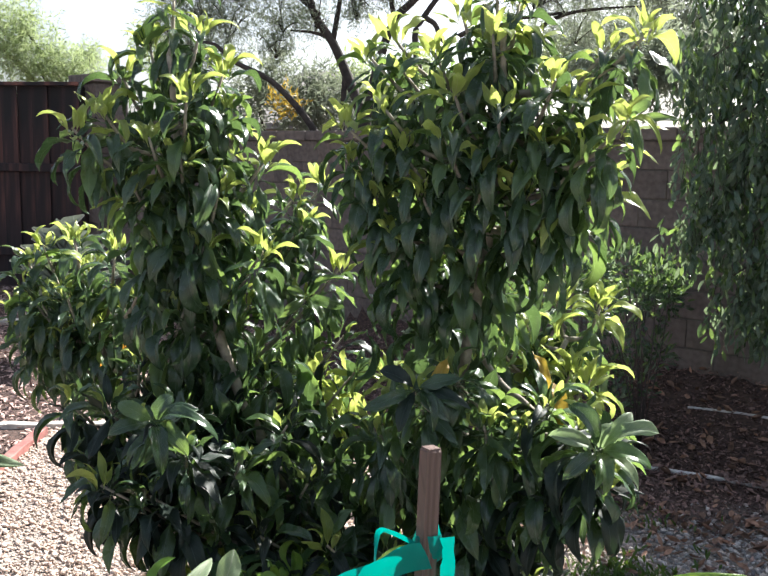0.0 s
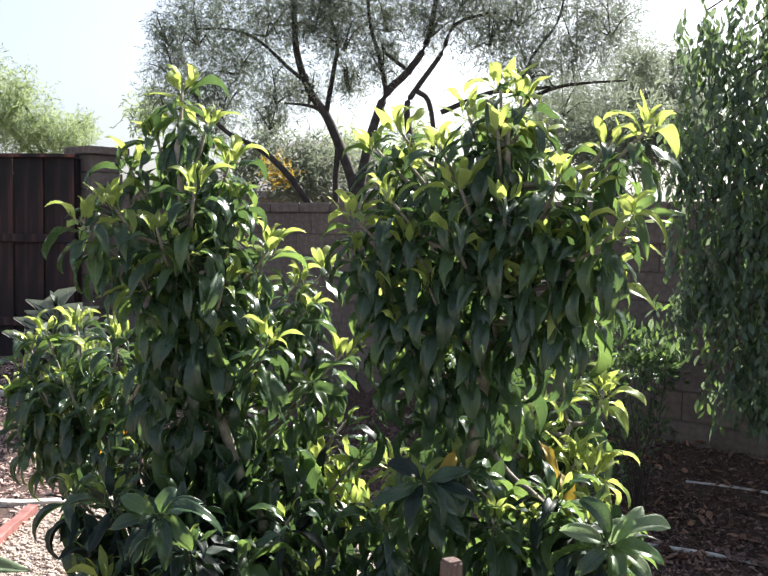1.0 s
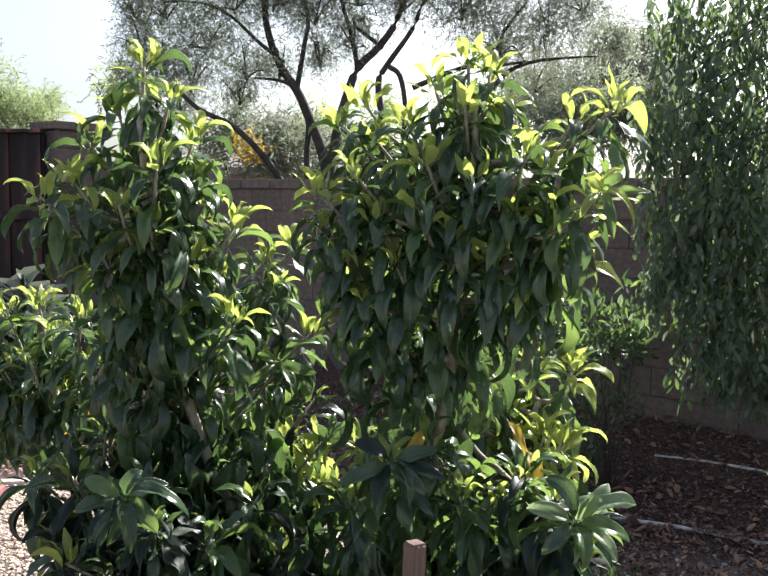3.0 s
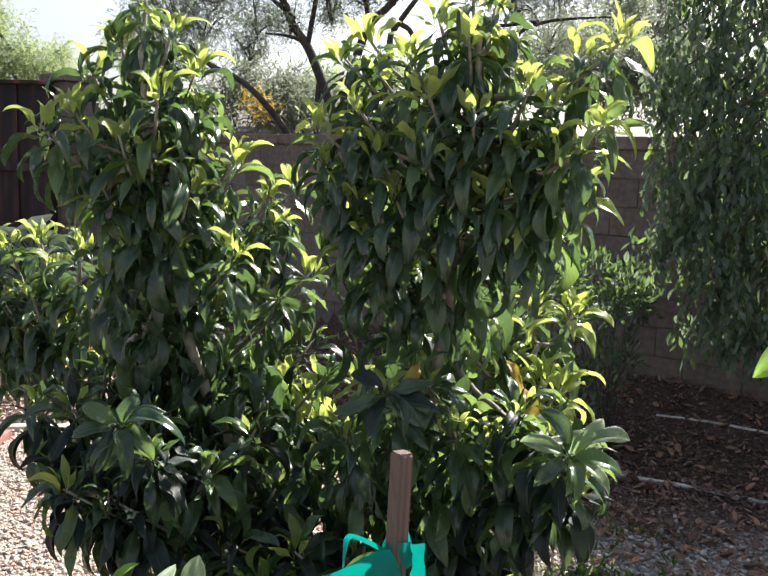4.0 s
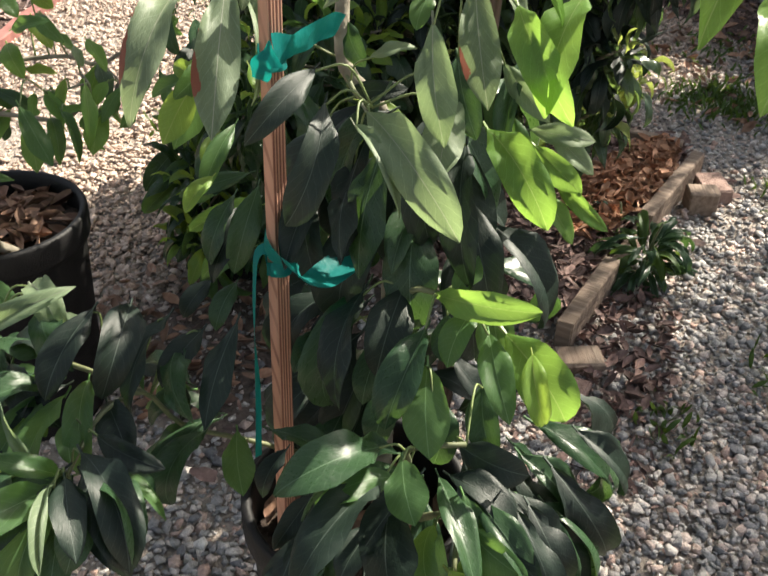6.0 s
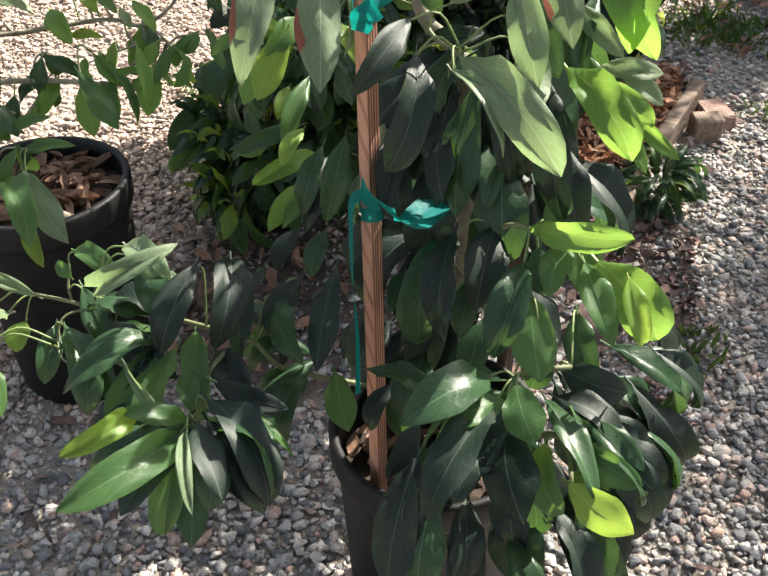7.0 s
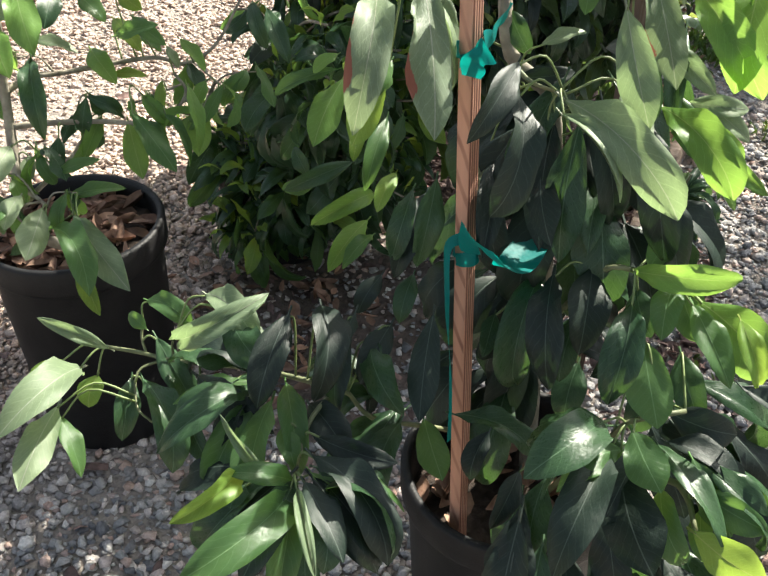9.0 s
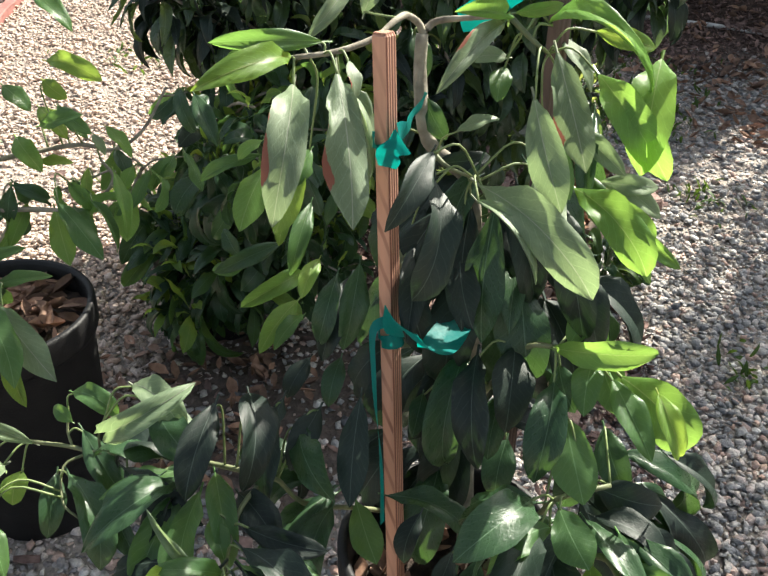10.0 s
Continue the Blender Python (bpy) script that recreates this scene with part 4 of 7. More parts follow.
# ---- pots ----


def pot(name, at, r, h, label, fill=0.85, litter=60, seed=0):
    """A black nursery pot: tapered wall, rolled rim, soil with fallen leaves."""
    thing = tagged(new(name), label, "plant pot", "black nursery pots")
    bm = bmesh.new()
    t = 0.004
    rings = lathe(bm, [(0.001, 0.012), (r * 0.78, 0.012), (r * 0.80, 0.0), (r * 0.82, 0.006), (r * 0.93, h * 0.86), (r * 0.94, h * 0.87), (r * 0.985, h * 0.88), (r * 1.0, h * 0.9), (r, h - 0.006), (r - 0.003, h), (r - 0.012, h), (r - 0.016, h - 0.008), (r * 0.93 - t, h * 0.86), (r * 0.86, h * 0.3)], at)
    part("pot_wall", bm, POT, thing, smooth=True)
    bm = bmesh.new()
    rn_ = random.Random(seed)
    ctr = bm.verts.new((at[0], at[1], at[2] + h * fill + 0.01))
    prev = None
    for k in range(1, 7):
        rr = (r * 0.90) * k / 6
        ring = [bm.verts.new((at[0] + rr * math.cos(a), at[1] + rr * math.sin(a), at[2] + h * fill + rn_.uniform(-0.008, 0.008))) for a in (2 * math.pi * j / 28 for j in range(28))]
        for j in range(28):
            if prev is None:
                bm.faces.new((ctr, ring[j], ring[(j + 1) % 28]))
            else:
                bm.faces.new((prev[j], ring[j], ring[(j + 1) % 28], prev[(j + 1) % 28]))
        prev = ring
    part("soil", bm, SOIL, thing, "dark potting soil", smooth=True)
    lt = tagged(new("dry_leaf_litter", litter_mesh(random.Random(seed + 1), litter, lambda q: (at[0] + q[0] * r * 0.82, at[1] + q[1] * r * 0.82, at[2] + h * fill + 0.008 + 0.025 * q[2]), 0.035, 0.07)), "curled brown fallen leaves", kind="stuff")
    lt.parent = thing
    return thing


def litter_mesh(rn_, n, place, lo, hi, mat=None, flat=0.45):
    """Curled dead leaves or chips strewn inside a unit disc that place() maps to the world."""
    vs, fs = [], []
    for i in range(n):
        a, q = rn_.uniform(0, 2 * math.pi), rn_.random() ** 0.5
        c = Vector(place((q * math.cos(a), q * math.sin(a), rn_.random())))
        s = rn_.uniform(lo, hi)
        m = Euler((rn_.gauss(0, flat), rn_.gauss(0, flat), rn_.uniform(0, 6.3))).to_matrix()
        w, cu = s * rn_.uniform(0.3, 0.55), rn_.uniform(0.05, 0.35)
        k = len(vs)
        for y, ww in ((-0.5, 0.15), (-0.2, 0.85), (0.15, 1.0), (0.5, 0.1)):
            for x in (-0.5, 0.0, 0.5):
                vs.append(c + m @ Vector((x * w * ww, y * s, s * cu * (abs(x) * 2 - 0.4) * ww + s * cu * y * y)))
        for j in range(3):
            for x in range(2):
                fs.append((k + j * 3 + x, k + j * 3 + x + 1, k + j * 3 + x + 4, k + j * 3 + x + 3))
    me = bpy.data.meshes.new("litter")
    me.from_pydata([tuple(v) for v in vs], [], fs)
    me.materials.append(mat or DRYLEAF)
    me.shade_smooth()
    return me


PA = (0.105, 1.185, gz(0.105, 1.185))
PL = (-0.79, 1.60, gz(-0.79, 1.60))
PC = (-0.60, 2.32, gz(-0.60, 2.32))
PR = (1.12, 0.86, gz(1.12, 0.86))
pot("pot", PA, 0.168, 0.468, "tall black plastic nursery pot standing on the gravel", 0.80, 34, seed=1)
pot("pot", PL, 0.18, 0.50, "wide black plastic nursery pot full of dry leaves", 0.90, 190, seed=2)
pot("pot", PC, 0.17, 0.27, "black plastic nursery pot in the shade of the tree", 0.85, seed=3)
pot("pot", PR, 0.17, 0.36, "black plastic nursery pot beside the path", 0.85, seed=4)

# ---- stakes and ribbons ----


def stake(foot, top, side, mat, end_mat, label, turn):
    """A square sawn stake driven into a pot: the shaft and its sawn upper end."""
    foot, top = Vector(foot), Vector(top)
    h = (top - foot).length
    thing = tagged(new("stake"), label, "stake", "plant stakes")
    thing.matrix_world = Matrix.Translation(foot) @ (top - foot).to_track_quat("Z", "Y").to_matrix().to_4x4() @ pose(0, 0, 0, 0, 0, turn)
    part("shaft", box_bm(side, side, h - 0.002, bevel=0.0015, rough=0.0006), mat, thing)
    part("end_grain", box_bm(side * 0.86, side * 0.86, 0.004, at=(0, 0, h - 0.0035), bevel=0.0006), end_mat, thing, "rough sawn end")
    return thing


END_NEW = plain_mat("sawn_end_new", [(0.3, (0.30, 0.14, 0.09)), (0.7, (0.52, 0.28, 0.19))], 260.0, 0.85, 0.6, vary=0.0)
END_OLD = plain_mat("sawn_end_old", [(0.3, (0.10, 0.065, 0.055)), (0.7, (0.19, 0.13, 0.11))], 260.0, 0.9, 0.6, vary=0.0)
SA_TOP, SA_DIR = Vector((0.000, 1.192, 1.226)), Vector((0.035, -0.104, -0.757)).normalized()
stake(SA_TOP + SA_DIR * 0.88, SA_TOP, 0.0190, STAKE_NEW, END_NEW, "new square pine stake in a black pot, tied with teal ribbon", 42)
SB_TOP = Vector((0.202, 1.399, 1.373)) + Vector((0, 0.012, 0.004))
stake(SB_TOP + Vector((-0.015, -0.06, -0.98)), SB_TOP, 0.0205, STAKE_OLD, END_OLD, "older brown wooden stake wrapped with teal ribbon", 52)


def tie(bands, label):
    bm = bmesh.new()
    for pts_, w, tw, up in bands:
        ribbon(bm, pts_, w, tw, up)
    return tagged(part("plant_tie", bm, RIBBON, smooth=True), label, "plant tie", "teal plant ties")


def wrap(c, axis, r, h, n=9):
    """A turn of ribbon round a stake."""
    axis = Vector(axis).normalized()
    x = axis.orthogonal().normalized()
    y = axis.cross(x)
    return [Vector(c) + (x * math.cos(a) + y * math.sin(a)) * r + axis * h * (a / 6.3) for a in (2 * math.pi * k / n for k in range(n + 1))]


K1, K2 = SA_TOP + SA_DIR * 0.115, SA_TOP + SA_DIR * 0.355
tie([(wrap(K1, SA_DIR, 0.0145, 0.012), 0.016, 0.3, SA_DIR), ([(0.021, 1.138, 1.126), (0.025, 1.186, 1.117), (0.031, 1.254, 1.113), (0.034, 1.316, 1.100)], 0.034, 0.5, (0, -0.3, 1)), ([(0.028, 1.135, 1.128), (0.014, 1.132, 1.117), (0.012, 1.129, 1.100)], 0.026, 0.4, (1, 0, 0.3))], "teal plastic ribbon knotted round the pine stake and stem")
tie([(wrap(K2, SA_DIR, 0.0145, 0.012), 0.018, 0.2, SA_DIR), ([(0.011, 1.124, 0.903), (0.048, 1.103, 0.899), (0.074, 1.113, 0.874), (0.105, 1.196, 0.875)], 0.040, 1.9, (0, -0.2, 1)), ([(0.013, 1.132, 0.896), (-0.003, 1.124, 0.882), (0.002, 1.098, 0.821), (0.013, 1.071, 0.735), (0.019, 1.048, 0.638)], 0.012, 2.2, (1, 0.1, 0))], "teal plastic ribbon with a long loose tail on the stake")
KB = SB_TOP + Vector((0, 0, -0.115))
tie([(wrap(KB, (0, 0, 1), 0.0165, -0.012), 0.030, 0.0, (0, 0, 1)), ([(0.202, 1.382, 1.252), (0.170, 1.382, 1.240), (0.135, 1.385, 1.218), (0.100, 1.380, 1.196), (0.075, 1.372, 1.186)], 0.036, 0.35, (0.1, -0.25, 1)), ([(0.222, 1.402, 1.268), (0.228, 1.398, 1.235), (0.222, 1.396, 1.195)], 0.022, 0.6, (1, -0.3, 0)), ([(0.188, 1.388, 1.262), (0.160, 1.400, 1.268), (0.142, 1.412, 1.266), (0.136, 1.414, 1.250), (0.135, 1.410, 1.222)], 0.008, 0.3, (0, -0.4, 1))], "wide teal plastic ribbon from the old stake to the stem")

# ---- potted avocado by the pine stake ----
avocado_plant = tagged(new("avocado_plant"), "young potted avocado with large drooping leaves, some browned at the edges", "potted plant", "potted avocados")
bm = bmesh.new()
tube(bm, [(0.13, 1.24, 0.40), (0.12, 1.27, 0.62), (0.115, 1.285, 0.85), (0.10, 1.29, 1.0), (0.045, 1.306, 1.053), (0.030, 1.339, 1.124), (0.030, 1.353, 1.174)], 0.013, 0.008, 8)
part("trunk", bm, BARK, avocado_plant, "slender grey-brown stem", smooth=True)
stems = [[(0.12, 1.27, 0.62), (0.115, 1.285, 0.85), (0.10, 1.29, 1.0)]]
shoots = []
shoots.append(([(0.029, 1.341, 1.129), (0.030, 1.354, 1.177), (0.013, 1.339, 1.200), (0.000, 1.304, 1.203), (-0.019, 1.272, 1.193), (-0.057, 1.238, 1.187), (-0.103, 1.216, 1.185)], 0.0055, 0.003, BARK))
shoots.append(([(0.027, 1.355, 1.157), (0.041, 1.361, 1.185), (0.078, 1.361, 1.193), (0.136, 1.364, 1.197)], 0.006, 0.003, BARK))
shoots.append(([(0.136, 1.364, 1.196), (0.163, 1.338, 1.178), (0.184, 1.325, 1.166)], 0.004, 0.0025, STEM_GREEN))
shoots.append(([(0.036, 1.317, 1.057), (0.068, 1.270, 1.039), (0.112, 1.197, 1.057)], 0.004, 0.002, STEM_GREEN))
shoots.append(([(0.108, 1.211, 0.679), (0.160, 1.182, 0.794), (0.184, 1.132, 0.873), (0.217, 1.129, 0.877)], 0.005, 0.003, STEM_GREEN))
shoots.append(([(0.160, 1.129, 0.478), (0.211, 1.041, 0.683), (0.224, 0.986, 0.774), (0.281, 1.003, 0.783)], 0.005, 0.003, STEM_GREEN))
shoots.append(([(0.205, 1.070, 0.557), (0.266, 0.967, 0.707), (0.289, 0.941, 0.717), (0.297, 0.898, 0.710)], 0.005, 0.003, STEM_GREEN))
shoots.append(([(0.125, 1.180, 0.520), (0.041, 1.143, 0.558), (-0.018, 1.103, 0.602), (-0.082, 1.048, 0.662), (-0.112, 1.020, 0.731), (-0.136, 0.968, 0.736), (-0.143, 0.924, 0.714), (-0.141, 0.892, 0.705)], 0.0038, 0.0026, STEM_GREEN))
shoots.append(([(-0.112, 1.020, 0.731), (-0.204, 1.039, 0.728), (-0.280, 1.054, 0.716), (-0.350, 1.060, 0.707), (-0.397, 1.073, 0.701), (-0.446, 1.069, 0.708)], 0.0036, 0.0026, STEM_GREEN))
shoots.append(([(-0.390, 1.072, 0.699), (-0.399, 1.084, 0.717), (-0.400, 1.098, 0.735)], 0.002, 0.0018, STEM_GREEN))
shoots.append(([(-0.347, 1.061, 0.707), (-0.348, 1.067, 0.731), (-0.336, 1.065, 0.759)], 0.002, 0.0015, STEM_GREEN))
shoots.append(([(-0.367, 1.065, 0.700), (-0.392, 1.043, 0.694), (-0.380, 1.003, 0.673), (-0.355, 0.988, 0.664)], 0.002, 0.0015, STEM_GREEN))
for pts_, r0, r1, mt in shoots:
    bm = bmesh.new()
    tube(bm, pts_, r0, r1, 6)
    part("branch", bm, mt, avocado_plant, smooth=True)
    stems.append(pts_)
leaf(avocado_plant, (-0.074, 1.239, 1.197), (-0.190, 1.186, 1.208), 0.025, "mid", (0.42, -0.84, 0.34), 0)
leaf(avocado_plant, (-0.106, 1.216, 1.186), (-0.191, 1.115, 1.180), 0.035, "young", (0.39, -0.67, 0.63), 1)
leaf(avocado_plant, (-0.098, 1.185, 1.166), (-0.099, 1.052, 1.062), 0.046, "scorched", (0.16, -0.69, 0.70), 1)
leaf(avocado_plant, (-0.052, 1.200, 1.178), (-0.017, 1.066, 1.056), 0.049, "scorched", (0.46, -0.62, 0.63), 3)
leaf(avocado_plant, (-0.096, 1.201, 1.062), (-0.122, 1.150, 0.995), 0.038, "young", (0.46, -0.63, 0.63), 3)
leaf(avocado_plant, (-0.098, 1.254, 1.190), (-0.054, 1.346, 1.242), 0.021, "pale", (0.41, -0.77, 0.50), 0)
leaf(avocado_plant, (-0.040, 1.329, 1.202), (-0.029, 1.356, 1.251), 0.029, "pale", (0.41, -0.76, 0.51), 3)
leaf(avocado_plant, (-0.043, 1.226, 1.181), (-0.032, 1.189, 1.147), 0.020, "scorched", (0.64, -0.55, 0.54), 0)
leaf(avocado_plant, (-0.058, 1.251, 1.146), (-0.021, 1.175, 1.048), 0.024, "pale", (0.66, -0.46, 0.59), 4)
leaf(avocado_plant, (-0.074, 1.172, 0.952), (-0.088, 1.122, 0.926), 0.022, "young", (0.05, -0.57, 0.82), 0)
leaf(avocado_plant, (0.058, 1.164, 1.105), (0.016, 1.071, 1.053), 0.034, "dark", (0.45, -0.69, 0.56), 0)
leaf(avocado_plant, (0.061, 1.186, 1.058), (0.044, 1.104, 0.947), 0.044, "dark", (0.48, -0.60, 0.64), 1)
leaf(avocado_plant, (0.104, 1.209, 1.017), (0.103, 1.116, 0.900), 0.048, "dark", (-0.25, -0.65, 0.72), 3)
leaf(avocado_plant, (0.125, 1.390, 1.207), (0.174, 1.446, 1.231), 0.029, "young", (0.13, -0.81, 0.57), 3)
leaf(avocado_plant, (0.141, 1.367, 1.200), (0.200, 1.384, 1.209), 0.018, "young", (0.22, -0.94, 0.25), 0)
leaf(avocado_plant, (0.127, 1.361, 1.194), (0.071, 1.273, 1.226), 0.023, "lime", (0.20, -0.81, 0.56), 4)
leaf(avocado_plant, (0.128, 1.358, 1.189), (0.058, 1.192, 1.160), 0.026, "scorched", (0.14, -0.74, 0.66), 0)
leaf(avocado_plant, (0.182, 1.350, 1.194), (0.298, 1.258, 1.145), 0.034, "lime", (0.24, -0.62, 0.75), 2)
leaf(avocado_plant, (0.239, 1.357, 1.185), (0.315, 1.364, 1.165), 0.028, "young", (0.02, -0.88, 0.47), 0)
leaf(avocado_plant, (0.243, 1.306, 1.150), (0.326, 1.221, 1.058), 0.046, "lime", (-0.24, -0.85, 0.47), 1)
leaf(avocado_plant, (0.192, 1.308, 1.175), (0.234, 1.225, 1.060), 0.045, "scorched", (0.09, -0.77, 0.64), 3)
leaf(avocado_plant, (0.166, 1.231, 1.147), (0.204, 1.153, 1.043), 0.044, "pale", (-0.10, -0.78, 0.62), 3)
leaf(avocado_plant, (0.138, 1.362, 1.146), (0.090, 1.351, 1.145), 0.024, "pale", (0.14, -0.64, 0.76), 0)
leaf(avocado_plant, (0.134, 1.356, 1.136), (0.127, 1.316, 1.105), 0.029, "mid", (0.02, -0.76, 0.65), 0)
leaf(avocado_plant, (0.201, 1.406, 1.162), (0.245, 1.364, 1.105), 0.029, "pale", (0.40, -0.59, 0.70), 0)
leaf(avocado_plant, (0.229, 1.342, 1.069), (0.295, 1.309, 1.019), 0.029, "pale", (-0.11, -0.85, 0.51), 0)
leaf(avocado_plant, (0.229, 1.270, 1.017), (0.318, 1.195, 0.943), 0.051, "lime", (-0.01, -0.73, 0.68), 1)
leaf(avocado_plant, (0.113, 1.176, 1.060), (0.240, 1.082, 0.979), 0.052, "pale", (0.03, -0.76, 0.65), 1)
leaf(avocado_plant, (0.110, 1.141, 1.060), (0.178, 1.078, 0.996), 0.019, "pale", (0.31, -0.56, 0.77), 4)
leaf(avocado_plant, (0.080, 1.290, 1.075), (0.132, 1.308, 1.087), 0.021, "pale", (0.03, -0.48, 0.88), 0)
leaf(avocado_plant, (0.054, 1.286, 1.033), (0.124, 1.304, 1.038), 0.026, "dark", (0.26, -0.90, 0.35), 0)
leaf(avocado_plant, (0.062, 1.302, 1.015), (0.116, 1.308, 1.004), 0.017, "young", (0.19, -0.69, 0.70), 0)
leaf(avocado_plant, (0.182, 1.297, 1.089), (0.222, 1.244, 1.014), 0.040, "old", (-0.09, -0.79, 0.61), 0)
leaf(avocado_plant, (0.213, 1.231, 1.013), (0.248, 1.139, 0.885), 0.049, "dark", (-0.26, -0.70, 0.66), 1)
leaf(avocado_plant, (0.144, 1.240, 0.993), (0.145, 1.176, 0.867), 0.043, "dark", (-0.05, -0.67, 0.74), 0)
leaf(avocado_plant, (0.025, 1.208, 0.936), (0.064, 1.161, 0.825), 0.046, "dark", (-0.14, -0.74, 0.66), 0)
leaf(avocado_plant, (-0.028, 1.196, 0.934), (-0.043, 1.144, 0.837), 0.037, "old", (0.37, -0.58, 0.73), 0)
leaf(avocado_plant, (-0.055, 1.185, 0.923), (-0.073, 1.142, 0.847), 0.032, "old", (0.03, -0.61, 0.79), 1)
leaf(avocado_plant, (0.016, 1.380, 1.167), (0.038, 1.360, 1.117), 0.029, "old", (0.28, -0.74, 0.60), 0)
leaf(avocado_plant, (0.037, 1.329, 1.102), (0.068, 1.311, 1.054), 0.029, "old", (-0.14, -0.88, 0.45), 0)
leaf(avocado_plant, (0.241, 1.338, 1.011), (0.302, 1.290, 0.935), 0.038, "mid", (-0.25, -0.82, 0.52), 0)
leaf(avocado_plant, (-0.090, 1.228, 1.069), (-0.117, 1.174, 1.040), 0.031, "mid", (0.63, -0.67, 0.40), 0)
leaf(avocado_plant, (-0.065, 1.271, 1.053), (-0.021, 1.236, 1.010), 0.028, "young", (0.51, -0.46, 0.73), 0)
leaf(avocado_plant, (-0.113, 1.231, 1.039), (-0.154, 1.251, 1.050), 0.023, "young", (0.25, -0.82, 0.52), 0)
leaf(avocado_plant, (0.209, 1.127, 0.877), (0.331, 1.118, 0.886), 0.038, "lime", (-0.13, -0.92, 0.37), 1)
leaf(avocado_plant, (0.231, 1.132, 0.878), (0.250, 1.163, 0.914), 0.032, "mid", (-0.17, -0.65, 0.74), 3)
leaf(avocado_plant, (0.259, 1.111, 0.877), (0.246, 1.045, 0.845), 0.036, "mid", (-0.24, -0.61, 0.76), 0)
leaf(avocado_plant, (0.280, 1.092, 0.864), (0.322, 1.011, 0.816), 0.037, "mid", (-0.01, -0.56, 0.83), 0)
leaf(avocado_plant, (0.295, 1.120, 0.847), (0.376, 1.079, 0.776), 0.063, "lime", (-0.19, -0.61, 0.77), 1)
leaf(avocado_plant, (0.330, 1.074, 0.862), (0.357, 1.035, 0.806), 0.028, "young", (-0.10, -0.59, 0.80), 2)
leaf(avocado_plant, (0.225, 1.043, 0.847), (0.249, 0.971, 0.782), 0.051, "mid", (0.02, -0.56, 0.83), 3)
leaf(avocado_plant, (0.213, 1.079, 0.864), (0.195, 0.992, 0.789), 0.046, "old", (-0.17, -0.59, 0.79), 4)
leaf(avocado_plant, (0.193, 0.980, 0.773), (0.111, 0.886, 0.770), 0.058, "old", (-0.10, -0.50, 0.86), 1)
leaf(avocado_plant, (0.222, 0.965, 0.781), (0.253, 0.902, 0.758), 0.046, "mid", (-0.12, -0.53, 0.84), 3)
leaf(avocado_plant, (0.270, 1.029, 0.753), (0.350, 1.028, 0.733), 0.046, "dark", (-0.23, -0.80, 0.55), 0)
leaf(avocado_plant, (0.203, 0.961, 0.746), (0.151, 0.823, 0.697), 0.054, "dark", (-0.22, -0.44, 0.87), 1)
leaf(avocado_plant, (0.216, 0.953, 0.733), (0.253, 0.842, 0.697), 0.069, "dark", (-0.45, -0.55, 0.71), 3)
leaf(avocado_plant, (0.299, 0.940, 0.730), (0.371, 0.905, 0.718), 0.037, "mid", (-0.33, -0.71, 0.62), 0)
leaf(avocado_plant, (0.292, 0.891, 0.718), (0.365, 0.853, 0.701), 0.047, "young", (-0.39, -0.73, 0.56), 3)
leaf(avocado_plant, (0.280, 1.089, 0.794), (0.309, 1.036, 0.736), 0.040, "old", (-0.30, -0.60, 0.74), 0)
leaf(avocado_plant, (0.169, 1.147, 0.862), (0.162, 1.066, 0.792), 0.054, "dark", (0.24, -0.63, 0.74), 0)
leaf(avocado_plant, (0.124, 1.133, 0.855), (0.132, 1.028, 0.767), 0.049, "dark", (-0.36, -0.59, 0.72), 1)
leaf(avocado_plant, (0.095, 1.184, 0.977), (0.115, 1.085, 0.927), 0.040, "dark", (-0.38, -0.70, 0.60), 3)
leaf(avocado_plant, (0.224, 1.141, 0.842), (0.244, 1.093, 0.808), 0.035, "old", (-0.45, -0.66, 0.61), 0)
leaf(avocado_plant, (0.159, 1.127, 0.806), (0.145, 1.073, 0.739), 0.036, "old", (-0.12, -0.59, 0.80), 0)
leaf(avocado_plant, (0.309, 0.941, 0.697), (0.316, 0.893, 0.666), 0.027, "mid", (-0.36, -0.48, 0.80), 0)
leaf(avocado_plant, (0.237, 1.097, 0.749), (0.239, 1.053, 0.692), 0.041, "old", (0.15, -0.57, 0.81), 1)
leaf(avocado_plant, (0.264, 0.946, 0.714), (0.293, 0.883, 0.675), 0.037, "mid", (-0.42, -0.54, 0.73), 2)
leaf(avocado_plant, (0.271, 1.177, 0.844), (0.305, 1.116, 0.790), 0.047, "mid", (-0.21, -0.65, 0.73), 0)
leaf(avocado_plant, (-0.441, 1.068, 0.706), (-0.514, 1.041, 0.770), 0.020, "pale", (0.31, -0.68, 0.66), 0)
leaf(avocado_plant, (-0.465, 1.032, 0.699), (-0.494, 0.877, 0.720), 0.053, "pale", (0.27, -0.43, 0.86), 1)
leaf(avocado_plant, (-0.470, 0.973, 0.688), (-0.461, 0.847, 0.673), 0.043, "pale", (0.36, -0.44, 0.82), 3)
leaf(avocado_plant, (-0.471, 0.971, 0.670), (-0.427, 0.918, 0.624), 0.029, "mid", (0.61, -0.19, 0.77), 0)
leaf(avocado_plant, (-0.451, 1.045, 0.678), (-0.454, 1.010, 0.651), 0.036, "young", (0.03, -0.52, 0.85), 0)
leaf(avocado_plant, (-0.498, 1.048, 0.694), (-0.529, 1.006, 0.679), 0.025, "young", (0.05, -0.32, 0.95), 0)
